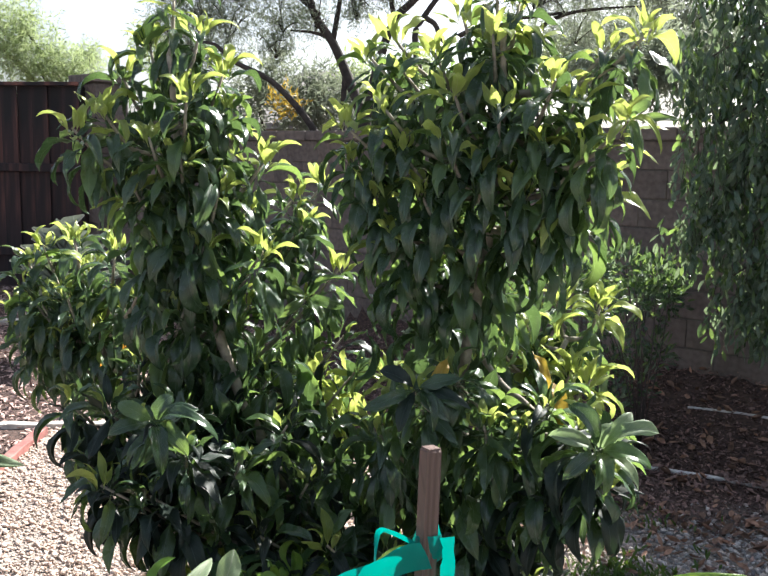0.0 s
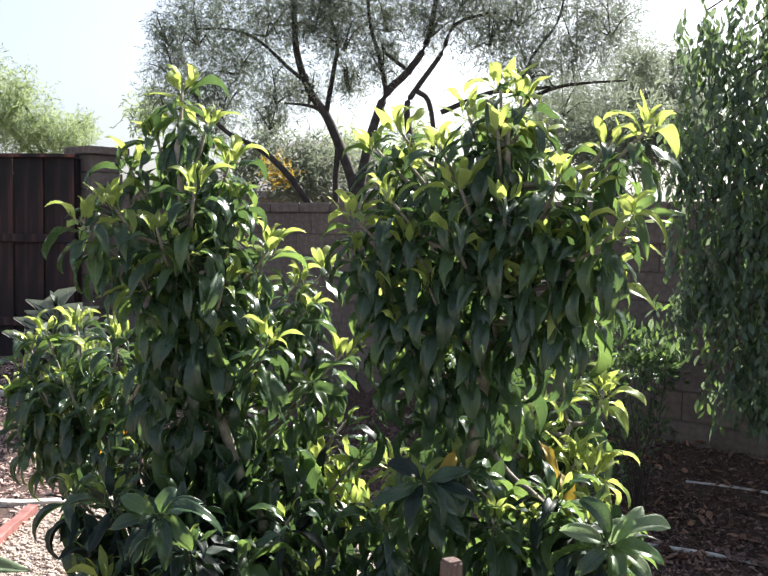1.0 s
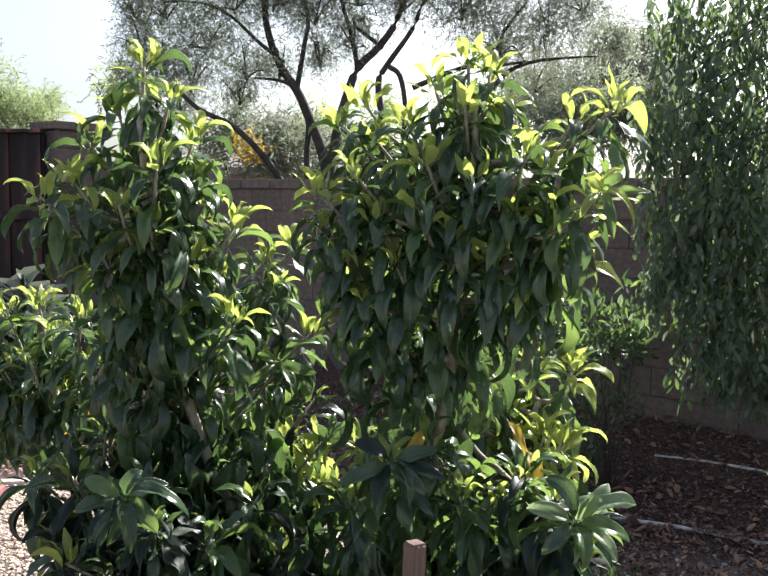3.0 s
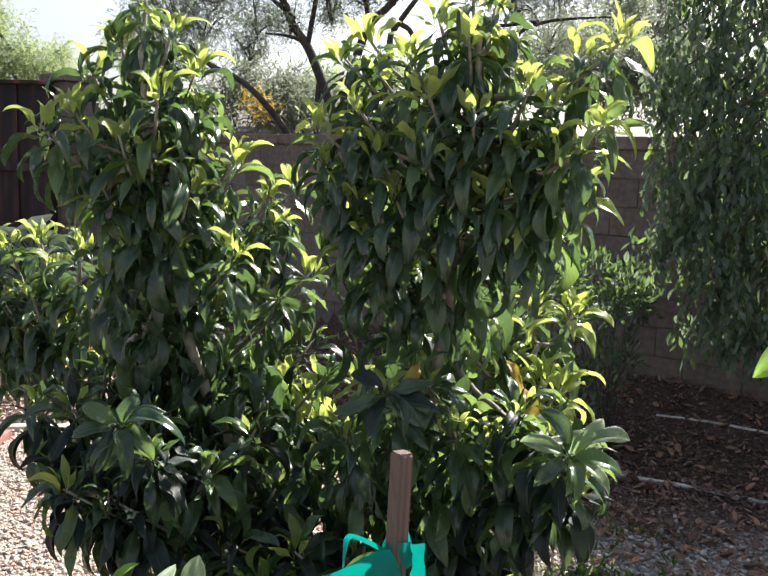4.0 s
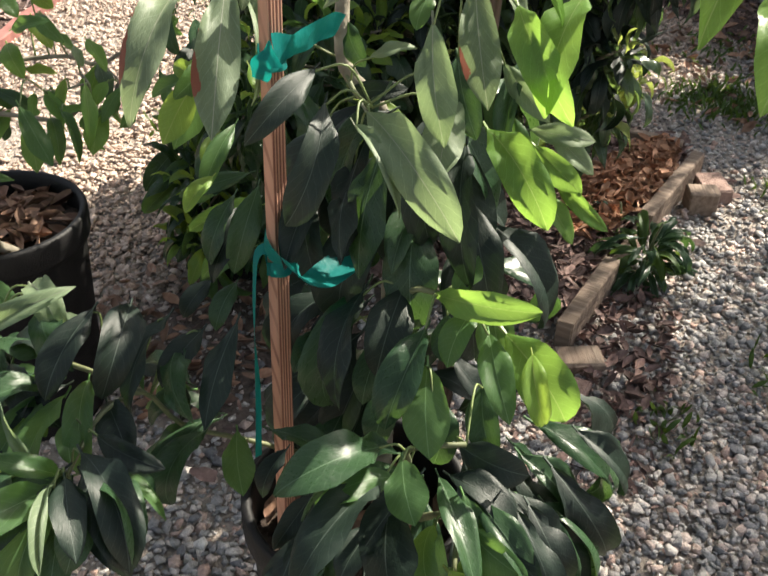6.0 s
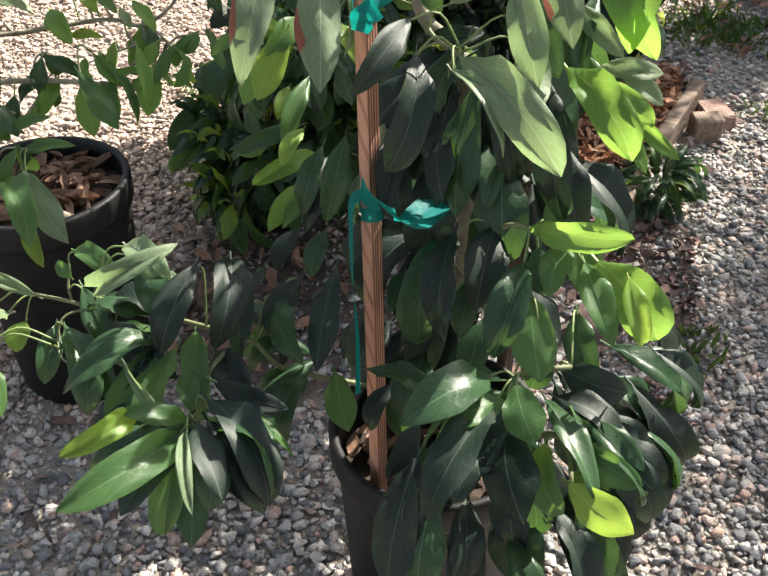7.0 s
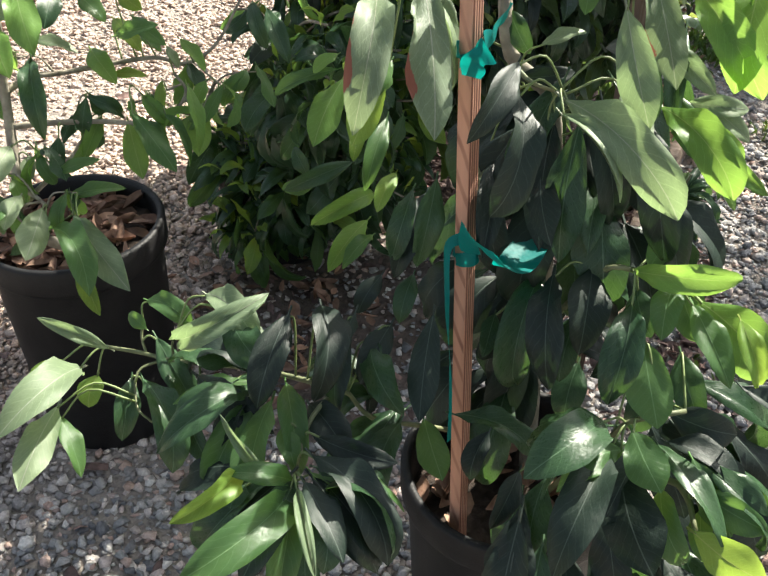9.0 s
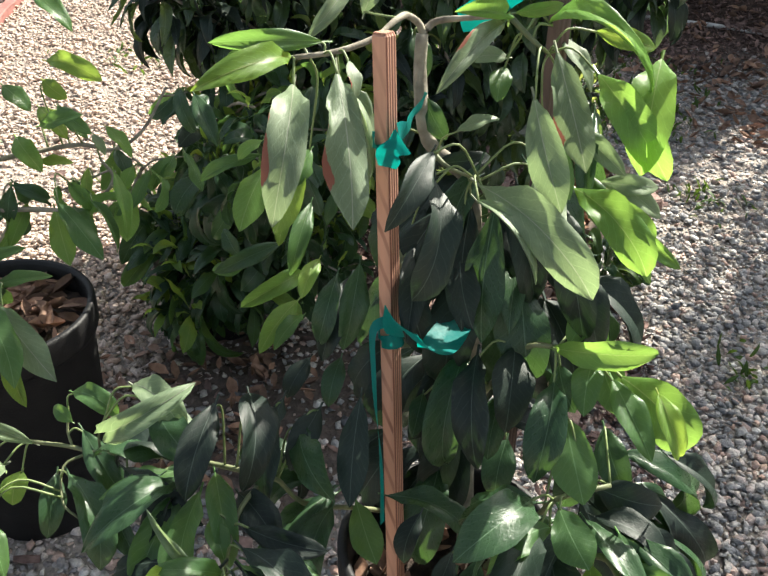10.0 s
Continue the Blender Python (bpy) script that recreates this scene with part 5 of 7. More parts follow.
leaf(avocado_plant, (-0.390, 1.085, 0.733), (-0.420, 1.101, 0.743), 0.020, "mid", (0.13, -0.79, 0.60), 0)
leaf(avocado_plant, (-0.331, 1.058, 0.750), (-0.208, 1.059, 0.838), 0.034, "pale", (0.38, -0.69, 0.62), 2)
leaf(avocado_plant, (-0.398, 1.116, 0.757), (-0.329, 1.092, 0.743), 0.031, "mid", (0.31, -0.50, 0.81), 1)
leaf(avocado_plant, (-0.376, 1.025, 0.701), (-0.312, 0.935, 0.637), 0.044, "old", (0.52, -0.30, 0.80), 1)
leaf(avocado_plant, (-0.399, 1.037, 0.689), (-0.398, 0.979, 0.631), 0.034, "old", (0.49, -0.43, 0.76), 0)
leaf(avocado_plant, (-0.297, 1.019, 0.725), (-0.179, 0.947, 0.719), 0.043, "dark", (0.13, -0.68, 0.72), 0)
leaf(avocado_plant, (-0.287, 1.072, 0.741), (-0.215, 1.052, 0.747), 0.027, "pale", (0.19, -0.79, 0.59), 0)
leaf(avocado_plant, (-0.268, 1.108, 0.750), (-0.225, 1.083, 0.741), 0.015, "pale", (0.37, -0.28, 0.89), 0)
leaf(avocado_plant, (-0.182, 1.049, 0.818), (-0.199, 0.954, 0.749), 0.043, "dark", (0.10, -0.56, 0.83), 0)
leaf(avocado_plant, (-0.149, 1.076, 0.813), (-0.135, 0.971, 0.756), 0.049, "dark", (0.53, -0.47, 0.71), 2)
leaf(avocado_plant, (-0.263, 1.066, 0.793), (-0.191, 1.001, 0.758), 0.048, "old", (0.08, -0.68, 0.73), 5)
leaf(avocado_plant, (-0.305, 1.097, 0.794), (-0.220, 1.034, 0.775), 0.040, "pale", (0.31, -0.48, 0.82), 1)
leaf(avocado_plant, (-0.087, 1.079, 0.769), (-0.031, 0.986, 0.735), 0.044, "old", (-0.17, -0.69, 0.71), 5)
leaf(avocado_plant, (-0.111, 1.094, 0.793), (-0.113, 0.993, 0.714), 0.045, "dark", (-0.28, -0.55, 0.79), 1)
leaf(avocado_plant, (-0.380, 1.088, 0.717), (-0.298, 1.020, 0.644), 0.038, "old", (0.27, -0.53, 0.81), 0)
leaf(avocado_plant, (-0.315, 1.011, 0.685), (-0.266, 0.949, 0.644), 0.029, "old", (-0.11, -0.69, 0.72), 0)
leaf(avocado_plant, (-0.243, 0.973, 0.702), (-0.205, 0.949, 0.695), 0.023, "mid", (0.29, -0.38, 0.88), 0)
leaf(avocado_plant, (-0.164, 0.887, 0.705), (-0.232, 0.923, 0.766), 0.014, "pale", (-0.05, -0.73, 0.68), 0)
leaf(avocado_plant, (-0.141, 0.892, 0.705), (-0.206, 0.852, 0.752), 0.028, "mid", (0.19, -0.41, 0.89), 1)
leaf(avocado_plant, (-0.202, 0.874, 0.729), (-0.243, 0.786, 0.741), 0.031, "young", (0.49, -0.60, 0.63), 2)
leaf(avocado_plant, (-0.140, 0.873, 0.714), (-0.213, 0.724, 0.736), 0.046, "mid", (0.38, -0.54, 0.75), 1)
leaf(avocado_plant, (-0.136, 0.858, 0.726), (-0.157, 0.745, 0.717), 0.040, "dark", (0.25, -0.45, 0.86), 0)
leaf(avocado_plant, (-0.126, 0.856, 0.737), (-0.083, 0.761, 0.721), 0.015, "pale", (0.06, -0.48, 0.87), 4)
leaf(avocado_plant, (-0.121, 0.868, 0.736), (-0.061, 0.788, 0.717), 0.038, "dark", (0.35, -0.29, 0.89), 0)
leaf(avocado_plant, (-0.119, 0.900, 0.744), (-0.020, 0.812, 0.690), 0.047, "dark", (0.37, -0.20, 0.91), 1)
leaf(avocado_plant, (-0.121, 0.933, 0.738), (-0.026, 0.912, 0.737), 0.031, "dark", (0.06, -0.77, 0.64), 0)
leaf(avocado_plant, (-0.167, 0.948, 0.734), (-0.144, 0.908, 0.710), 0.028, "mid", (0.32, -0.42, 0.85), 0)
leaf(avocado_plant, (-0.135, 0.871, 0.709), (-0.135, 0.780, 0.675), 0.037, "dark", (-0.22, -0.43, 0.88), 3)
leaf(avocado_plant, (-0.190, 0.867, 0.718), (-0.197, 0.836, 0.713), 0.029, "old", (-0.09, -0.38, 0.92), 0)
leaf(avocado_plant, (-0.093, 0.902, 0.690), (-0.053, 0.842, 0.654), 0.034, "dark", (0.21, -0.41, 0.89), 0)
leaf(avocado_plant, (-0.065, 1.094, 0.784), (-0.092, 1.028, 0.737), 0.036, "dark", (0.15, -0.59, 0.79), 0)
leaf(avocado_plant, (-0.012, 1.080, 0.818), (-0.012, 0.978, 0.737), 0.038, "dark", (0.05, -0.58, 0.81), 3)
leaf(avocado_plant, (-0.044, 1.224, 0.895), (-0.069, 1.137, 0.823), 0.040, "dark", (-0.03, -0.65, 0.76), 1)
leaf(avocado_plant, (-0.092, 1.176, 0.796), (-0.118, 1.140, 0.755), 0.029, "dark", (0.04, -0.60, 0.80), 0)
leaf(avocado_plant, (-0.048, 1.159, 0.814), (-0.058, 1.111, 0.771), 0.029, "old", (0.04, -0.62, 0.78), 0)
leaf(avocado_plant, (-0.195, 1.429, 0.948), (-0.222, 1.345, 0.880), 0.048, "lime", (0.08, -0.72, 0.69), 3)
leaf(avocado_plant, (-0.206, 1.449, 0.976), (-0.238, 1.426, 0.954), 0.022, "lime", (-0.08, -0.57, 0.82), 0)
leaf(avocado_plant, (-0.151, 1.348, 0.916), (-0.155, 1.300, 0.888), 0.021, "young", (0.15, -0.71, 0.68), 0)
leaf(avocado_plant, (-0.111, 1.317, 0.949), (-0.126, 1.237, 0.882), 0.028, "mid", (0.20, -0.71, 0.67), 0)
leaf(avocado_plant, (-0.208, 1.454, 0.951), (-0.304, 1.441, 0.907), 0.022, "mid", (0.11, -0.63, 0.77), 0)
leaf(avocado_plant, (0.059, 1.148, 0.774), (0.050, 1.097, 0.743), 0.027, "old", (0.25, -0.62, 0.74), 0)
leaf(avocado_plant, (0.089, 1.154, 0.774), (0.073, 1.090, 0.729), 0.027, "dark", (0.18, -0.63, 0.76), 0)
leaf(avocado_plant, (0.069, 1.022, 0.692), (0.052, 0.982, 0.645), 0.032, "dark", (-0.37, -0.40, 0.84), 0)
leaf(avocado_plant, (0.170, 1.130, 0.725), (0.159, 1.082, 0.665), 0.044, "old", (-0.08, -0.57, 0.82), 0)
leaf(avocado_plant, (0.193, 0.984, 0.646), (0.169, 0.917, 0.616), 0.040, "dark", (-0.11, -0.47, 0.87), 0)
leaf(avocado_plant, (0.110, 1.000, 0.654), (0.082, 0.938, 0.614), 0.032, "dark", (0.38, -0.58, 0.72), 0)
leaf(avocado_plant, (0.027, 1.220, 0.957), (0.020, 1.147, 0.897), 0.028, "pale", (0.12, -0.70, 0.70), 0)
leaf(avocado_plant, (0.055, 1.251, 0.957), (0.040, 1.104, 0.887), 0.039, "dark", (-0.04, -0.69, 0.72), 0)
leaf(avocado_plant, (0.187, 1.264, 1.059), (0.198, 1.158, 1.002), 0.047, "pale", (0.27, -0.69, 0.67), 3)
leaf(avocado_plant, (0.174, 1.243, 0.952), (0.159, 1.129, 0.891), 0.036, "old", (-0.16, -0.68, 0.71), 0)
leaf(avocado_plant, (0.254, 1.377, 1.073), (0.247, 1.279, 0.981), 0.028, "old", (-0.24, -0.75, 0.62), 0)
leaf(avocado_plant, (0.295, 1.310, 0.928), (0.345, 1.281, 0.878), 0.029, "lime", (0.14, -0.54, 0.83), 0)
leaf(avocado_plant, (0.269, 1.351, 0.987), (0.349, 1.360, 0.980), 0.029, "pale", (-0.16, -0.82, 0.54), 0)
leaf(avocado_plant, (0.279, 1.323, 0.981), (0.345, 1.301, 0.938), 0.033, "lime", (-0.14, -0.72, 0.68), 3)
leaf(avocado_plant, (0.313, 1.310, 1.170), (0.296, 1.223, 1.062), 0.059, "lime", (-0.34, -0.74, 0.58), 1)
leaf(avocado_plant, (0.293, 1.356, 0.987), (0.354, 1.336, 0.947), 0.029, "pale", (-0.07, -0.68, 0.73), 0)
leaf(avocado_plant, (0.305, 1.327, 0.947), (0.384, 1.299, 0.893), 0.022, "lime", (-0.31, -0.79, 0.54), 0)
petioles(avocado_plant, stems)

rnd = random.Random(23)
# Fills the plant's heart; its deep shade comes from the near-black leaf colour.
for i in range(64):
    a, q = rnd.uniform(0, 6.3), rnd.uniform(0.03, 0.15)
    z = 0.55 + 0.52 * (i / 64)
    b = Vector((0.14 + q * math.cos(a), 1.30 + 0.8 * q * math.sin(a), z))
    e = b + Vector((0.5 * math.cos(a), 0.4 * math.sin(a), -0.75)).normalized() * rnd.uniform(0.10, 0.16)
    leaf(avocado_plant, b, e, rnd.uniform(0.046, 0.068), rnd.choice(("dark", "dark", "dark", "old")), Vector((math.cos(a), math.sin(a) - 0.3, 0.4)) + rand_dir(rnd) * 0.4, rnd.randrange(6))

# Leaves hung before the pot, mostly the shade-coloured copy.
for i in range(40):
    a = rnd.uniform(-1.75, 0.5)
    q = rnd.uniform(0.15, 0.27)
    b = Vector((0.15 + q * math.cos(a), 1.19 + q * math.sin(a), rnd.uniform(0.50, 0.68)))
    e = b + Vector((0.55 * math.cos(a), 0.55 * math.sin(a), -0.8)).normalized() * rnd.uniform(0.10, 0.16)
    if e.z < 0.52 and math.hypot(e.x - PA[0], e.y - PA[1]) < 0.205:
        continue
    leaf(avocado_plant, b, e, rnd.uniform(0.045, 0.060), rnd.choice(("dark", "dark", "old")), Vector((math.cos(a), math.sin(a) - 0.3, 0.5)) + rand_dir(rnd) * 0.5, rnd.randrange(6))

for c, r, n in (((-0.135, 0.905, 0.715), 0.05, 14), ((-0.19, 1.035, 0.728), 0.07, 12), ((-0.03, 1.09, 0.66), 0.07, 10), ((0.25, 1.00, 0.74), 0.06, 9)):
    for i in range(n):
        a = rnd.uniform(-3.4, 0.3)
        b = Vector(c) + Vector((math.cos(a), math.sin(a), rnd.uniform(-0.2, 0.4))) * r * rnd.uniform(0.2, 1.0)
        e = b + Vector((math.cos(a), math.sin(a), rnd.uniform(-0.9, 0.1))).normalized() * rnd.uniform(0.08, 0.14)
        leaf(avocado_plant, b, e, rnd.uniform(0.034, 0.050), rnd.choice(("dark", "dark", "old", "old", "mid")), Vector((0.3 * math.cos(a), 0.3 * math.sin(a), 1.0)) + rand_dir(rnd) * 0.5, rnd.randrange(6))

# ---- sparse potted avocado in the wide pot ----
avocado_young = tagged(new("avocado_young"), "sparse young avocado with bare bent twigs in a wide black pot", "potted plant", "potted avocados")
bm = bmesh.new()
tube(bm, [(PL[0] + 0.12, PL[1] - 0.02, 0.44)] + [(-0.733, 1.383, 0.653), (-0.746, 1.409, 0.722), (-0.772, 1.464, 0.799), (-0.770, 1.482, 0.904), (-0.759, 1.496, 1.002)], 0.011, 0.007, 7)
part("trunk", bm, BARK, avocado_young, "thin brown stem", smooth=True)
stems = [[(-0.733, 1.383, 0.653), (-0.746, 1.409, 0.722), (-0.772, 1.464, 0.799), (-0.770, 1.482, 0.904), (-0.759, 1.496, 1.002)]]
for pts_ in ([(-0.775, 1.480, 0.853), (-0.749, 1.519, 0.865), (-0.705, 1.552, 0.863), (-0.635, 1.603, 0.864), (-0.566, 1.621, 0.871), (-0.515, 1.624, 0.863), (-0.469, 1.653, 0.889), (-0.436, 1.706, 0.949)], [(-0.772, 1.464, 0.799), (-0.722, 1.486, 0.800), (-0.639, 1.513, 0.798), (-0.542, 1.528, 0.795), (-0.512, 1.548, 0.813), (-0.499, 1.570, 0.839), (-0.522, 1.584, 0.862)], [(-0.745, 1.406, 0.685), (-0.710, 1.415, 0.722), (-0.677, 1.441, 0.748), (-0.667, 1.481, 0.764)], [(-0.746, 1.409, 0.722), (-0.699, 1.373, 0.730), (-0.662, 1.344, 0.733)], [(-0.512, 1.548, 0.813), (-0.471, 1.553, 0.810), (-0.462, 1.584, 0.831), (-0.456, 1.598, 0.848)]):
    bm = bmesh.new()
    tube(bm, pts_, 0.0055, 0.0025, 6)
    part("branch", bm, BARK, avocado_young, smooth=True)
    stems.append(pts_)
leaf(avocado_young, (-0.699, 1.338, 0.751), (-0.696, 1.271, 0.730), 0.034, "pale", (0.25, -0.59, 0.77), 0)
leaf(avocado_young, (-0.662, 1.333, 0.736), (-0.648, 1.235, 0.705), 0.049, "pale", (0.72, -0.46, 0.53), 3)
leaf(avocado_young, (-0.649, 1.315, 0.709), (-0.534, 1.198, 0.681), 0.046, "mid", (0.56, -0.35, 0.75), 1)
leaf(avocado_young, (-0.614, 1.335, 0.728), (-0.475, 1.213, 0.687), 0.048, "pale", (0.27, -0.67, 0.69), 3)
leaf(avocado_young, (-0.592, 1.303, 0.681), (-0.537, 1.219, 0.627), 0.029, "young", (0.02, -0.72, 0.69), 0)
leaf(avocado_young, (-0.639, 1.375, 0.735), (-0.549, 1.398, 0.745), 0.027, "mid", (0.29, -0.47, 0.83), 0)
leaf(avocado_young, (-0.663, 1.394, 0.765), (-0.596, 1.419, 0.782), 0.022, "mid", (0.36, -0.60, 0.71), 0)
leaf(avocado_young, (-0.734, 1.442, 0.762), (-0.720, 1.400, 0.737), 0.025, "pale", (0.34, -0.64, 0.69), 0)
leaf(avocado_young, (-0.648, 1.544, 0.791), (-0.660, 1.479, 0.742), 0.030, "lime", (0.53, -0.62, 0.59), 0)
leaf(avocado_young, (-0.589, 1.522, 0.798), (-0.546, 1.453, 0.731), 0.040, "lime", (0.44, -0.59, 0.68), 3)
leaf(avocado_young, (-0.556, 1.528, 0.798), (-0.511, 1.469, 0.744), 0.029, "mid", (0.46, -0.57, 0.69), 4)
leaf(avocado_young, (-0.471, 1.562, 0.821), (-0.459, 1.491, 0.761), 0.042, "lime", (0.40, -0.65, 0.65), 3)
leaf(avocado_young, (-0.679, 1.610, 0.883), (-0.615, 1.556, 0.848), 0.039, "lime", (0.32, -0.74, 0.60), 0)
leaf(avocado_young, (-0.646, 1.648, 0.924), (-0.585, 1.605, 0.887), 0.036, "young", (0.45, -0.60, 0.66), 0)
leaf(avocado_young, (-0.533, 1.555, 0.861), (-0.531, 1.519, 0.813), 0.019, "young", (0.44, -0.65, 0.62), 0)
leaf(avocado_young, (-0.751, 1.539, 0.891), (-0.702, 1.446, 0.793), 0.043, "old", (0.20, -0.75, 0.63), 1)
leaf(avocado_young, (-0.756, 1.557, 0.915), (-0.674, 1.558, 0.897), 0.027, "pale", (0.41, -0.39, 0.83), 0)
leaf(avocado_young, (-0.704, 1.474, 1.043), (-0.624, 1.351, 0.982), 0.049, "lime", (0.39, -0.71, 0.58), 3)
leaf(avocado_young, (-0.754, 1.469, 0.966), (-0.701, 1.394, 0.923), 0.044, "lime", (0.30, -0.75, 0.59), 0)
leaf(avocado_young, (-0.698, 1.567, 0.997), (-0.691, 1.500, 0.959), 0.040, "old", (0.56, -0.65, 0.52), 0)
leaf(avocado_young, (-0.684, 1.615, 0.974), (-0.635, 1.597, 0.938), 0.036, "mid", (0.51, -0.53, 0.68), 0)
leaf(avocado_young, (-0.621, 1.632, 0.980), (-0.578, 1.620, 0.954), 0.030, "young", (0.20, -0.90, 0.40), 0)
leaf(avocado_young, (-0.599, 1.640, 0.903), (-0.559, 1.629, 0.879), 0.021, "mid", (0.44, -0.54, 0.72), 0)
leaf(avocado_young, (-0.531, 1.591, 0.906), (-0.507, 1.572, 0.877), 0.018, "pale", (0.52, -0.53, 0.67), 0)
leaf(avocado_young, (-0.461, 1.568, 0.861), (-0.473, 1.541, 0.828), 0.024, "lime", (0.35, -0.70, 0.62), 0)
leaf(avocado_young, (-0.691, 1.469, 0.786), (-0.681, 1.436, 0.741), 0.027, "old", (0.22, -0.70, 0.68), 0)
leaf(avocado_young, (-0.563, 1.556, 0.836), (-0.534, 1.513, 0.806), 0.018, "mid", (0.58, -0.49, 0.65), 0)
leaf(avocado_young, (-0.637, 1.591, 0.849), (-0.579, 1.599, 0.846), 0.021, "young", (0.33, -0.58, 0.74), 0)
leaf(avocado_young, (-0.712, 1.365, 0.822), (-0.712, 1.292, 0.794), 0.039, "pale", (0.56, -0.57, 0.60), 0)
leaf(avocado_young, (-0.710, 1.309, 0.749), (-0.719, 1.246, 0.736), 0.039, "mid", (0.21, -0.53, 0.82), 0)
leaf(avocado_young, (-0.711, 1.505, 1.002), (-0.751, 1.459, 0.986), 0.033, "pale", (0.48, -0.70, 0.53), 0)
leaf(avocado_young, (-0.628, 1.633, 1.262), (-0.451, 1.603, 1.241), 0.028, "pale", (0.47, -0.86, 0.22), 0)
leaf(avocado_young, (-0.589, 1.596, 1.241), (-0.468, 1.549, 1.187), 0.030, "pale", (0.58, -0.53, 0.62), 1)
leaf(avocado_young, (-0.580, 1.581, 1.140), (-0.509, 1.539, 1.095), 0.033, "mid", (0.56, -0.59, 0.58), 0)
leaf(avocado_young, (-0.582, 1.583, 1.032), (-0.489, 1.568, 1.008), 0.033, "young", (0.44, -0.75, 0.49), 1)
leaf(avocado_young, (-0.565, 1.554, 0.967), (-0.503, 1.528, 0.935), 0.027, "mid", (0.29, -0.85, 0.44), 0)
leaf(avocado_young, (-0.528, 1.421, 0.869), (-0.442, 1.362, 0.806), 0.035, "mid", (0.48, -0.55, 0.68), 3)
leaf(avocado_young, (-0.510, 1.497, 0.830), (-0.460, 1.451, 0.764), 0.021, "mid", (0.60, -0.41, 0.68), 4)
leaf(avocado_young, (-0.476, 1.525, 0.871), (-0.446, 1.464, 0.784), 0.027, "lime", (0.70, -0.39, 0.60), 0)
leaf(avocado_young, (-0.569, 1.493, 0.960), (-0.492, 1.487, 0.985), 0.027, "mid", (0.49, -0.64, 0.59), 0)
leaf(avocado_young, (-0.509, 1.598, 0.917), (-0.459, 1.566, 0.878), 0.027, "lime", (0.58, -0.45, 0.68), 0)
rnd = random.Random(27)
for pts_ in list(stems[1:]):
    path = smooth_path(pts_, 5)
    for k in range(3):
        q = path[rnd.randrange(4, len(path))]
        d = Vector((rnd.uniform(-1, 1), rnd.uniform(-1, 0.6), rnd.uniform(-0.2, 1))).normalized() * rnd.uniform(0.05, 0.09)
        tw_ = [q, q + d * 0.5 + rand_dir(rnd) * 0.012, q + d + Vector((0, 0, -0.01))]
        bm = bmesh.new()
        tube(bm, tw_, 0.0022, 0.0012, 5, 4)
        part("twig", bm, BARK, avocado_young, smooth=True)
        stems.append(tw_)
        for j in range(3):
            b = q + d * rnd.uniform(0.6, 1.05)
            e = b + (Vector((rnd.uniform(-0.7, 0.7), rnd.uniform(-0.8, 0.3), -0.8)) + rand_dir(rnd) * 0.4).normalized() * rnd.uniform(0.045, 0.085)
            leaf(avocado_young, b, e, rnd.uniform(0.020, 0.034), rnd.choice(("old", "mid", "lime", "mid", "old")), rand_dir(rnd) + Vector((0.3, -0.6, 0.6)), rnd.randrange(6))
petioles(avocado_young, stems)

# ---- dark bushy potted avocado behind ----
avocado_bush = tagged(new("avocado_bush"), "low dark bushy avocado in a black pot, shaded by the tree", "potted plant", "potted avocados")
bm = bmesh.new()
rnd = random.Random(21)
rest = Batch(SHAPES)
tube(bm, [(PC[0], PC[1], 0.2), (PC[0] + 0.02, PC[1], 0.45), (PC[0] + 0.05, PC[1] + 0.02, 0.75)], 0.012, 0.005, 7)
for i in range(126):
    a, q = rnd.uniform(0, 6.3), rnd.random() ** 0.5
    tip = Vector((PC[0] + 0.17 + 0.28 * q * math.cos(a), PC[1] - 0.05 + 0.26 * q * math.sin(a), 0.20 + 0.66 * rnd.random() * (1 - 0.3 * q)))
    tip.x += 0.45 * (tip.z - 0.38)
    # Shoots 60 to 99 are added to shade the ground between the pots.
    if i >= 60:
        tip = Vector((-0.31 + 0.15 * q * math.cos(a), 1.98 + 0.2 * q * math.sin(a), rnd.uniform(0.6, 0.86)))
    if i >= 76:
        tip = Vector((-0.36 + 0.22 * q * math.cos(a), 2.14 + 0.16 * q * math.sin(a), rnd.uniform(0.3, 0.72)))
    if i >= 100:
        tip = Vector((PC[0] + rnd.uniform(-0.13, 0.12), PC[1] - 0.14 + rnd.uniform(-0.06, 0.05), rnd.uniform(0.20, 0.46)))
    root = Vector((PC[0] + 0.03, PC[1], max(0.26, tip.z - 0.25)))
    tube(bm, [root, root.lerp(tip, 0.6) + Vector((0, 0, 0.03)), tip], 0.005, 0.0025, 5, 3)
    for base, end, w, face, kind in shoot_leaves(rnd, tip, tip - root + Vector((0, 0, 0.25)), rnd.randint(8, 12), 0.100, 0.36 if i < 60 else 0.1, 0.14):
        sh = rnd.randrange(6)
        # More mid green near the top: light on the bush put into its colour.
        if kind == "old" and i < 60 and rnd.random() < (0.8 if tip.z > 0.5 else 0.45):
            kind = "mid"
        if i < 12:
            leaf(avocado_bush, base, end, w, kind, face, sh)
        else:
            rest.add(kind, sh, leaf_pose(base, end, w, face, sh))
part("trunk", bm, BARK, avocado_bush, "thin brown stems", smooth=True)
rest.build("foliage", avocado_bush, {"old": "dark green leaves", "mid": "green leaves", "young": "bright young leaves"})
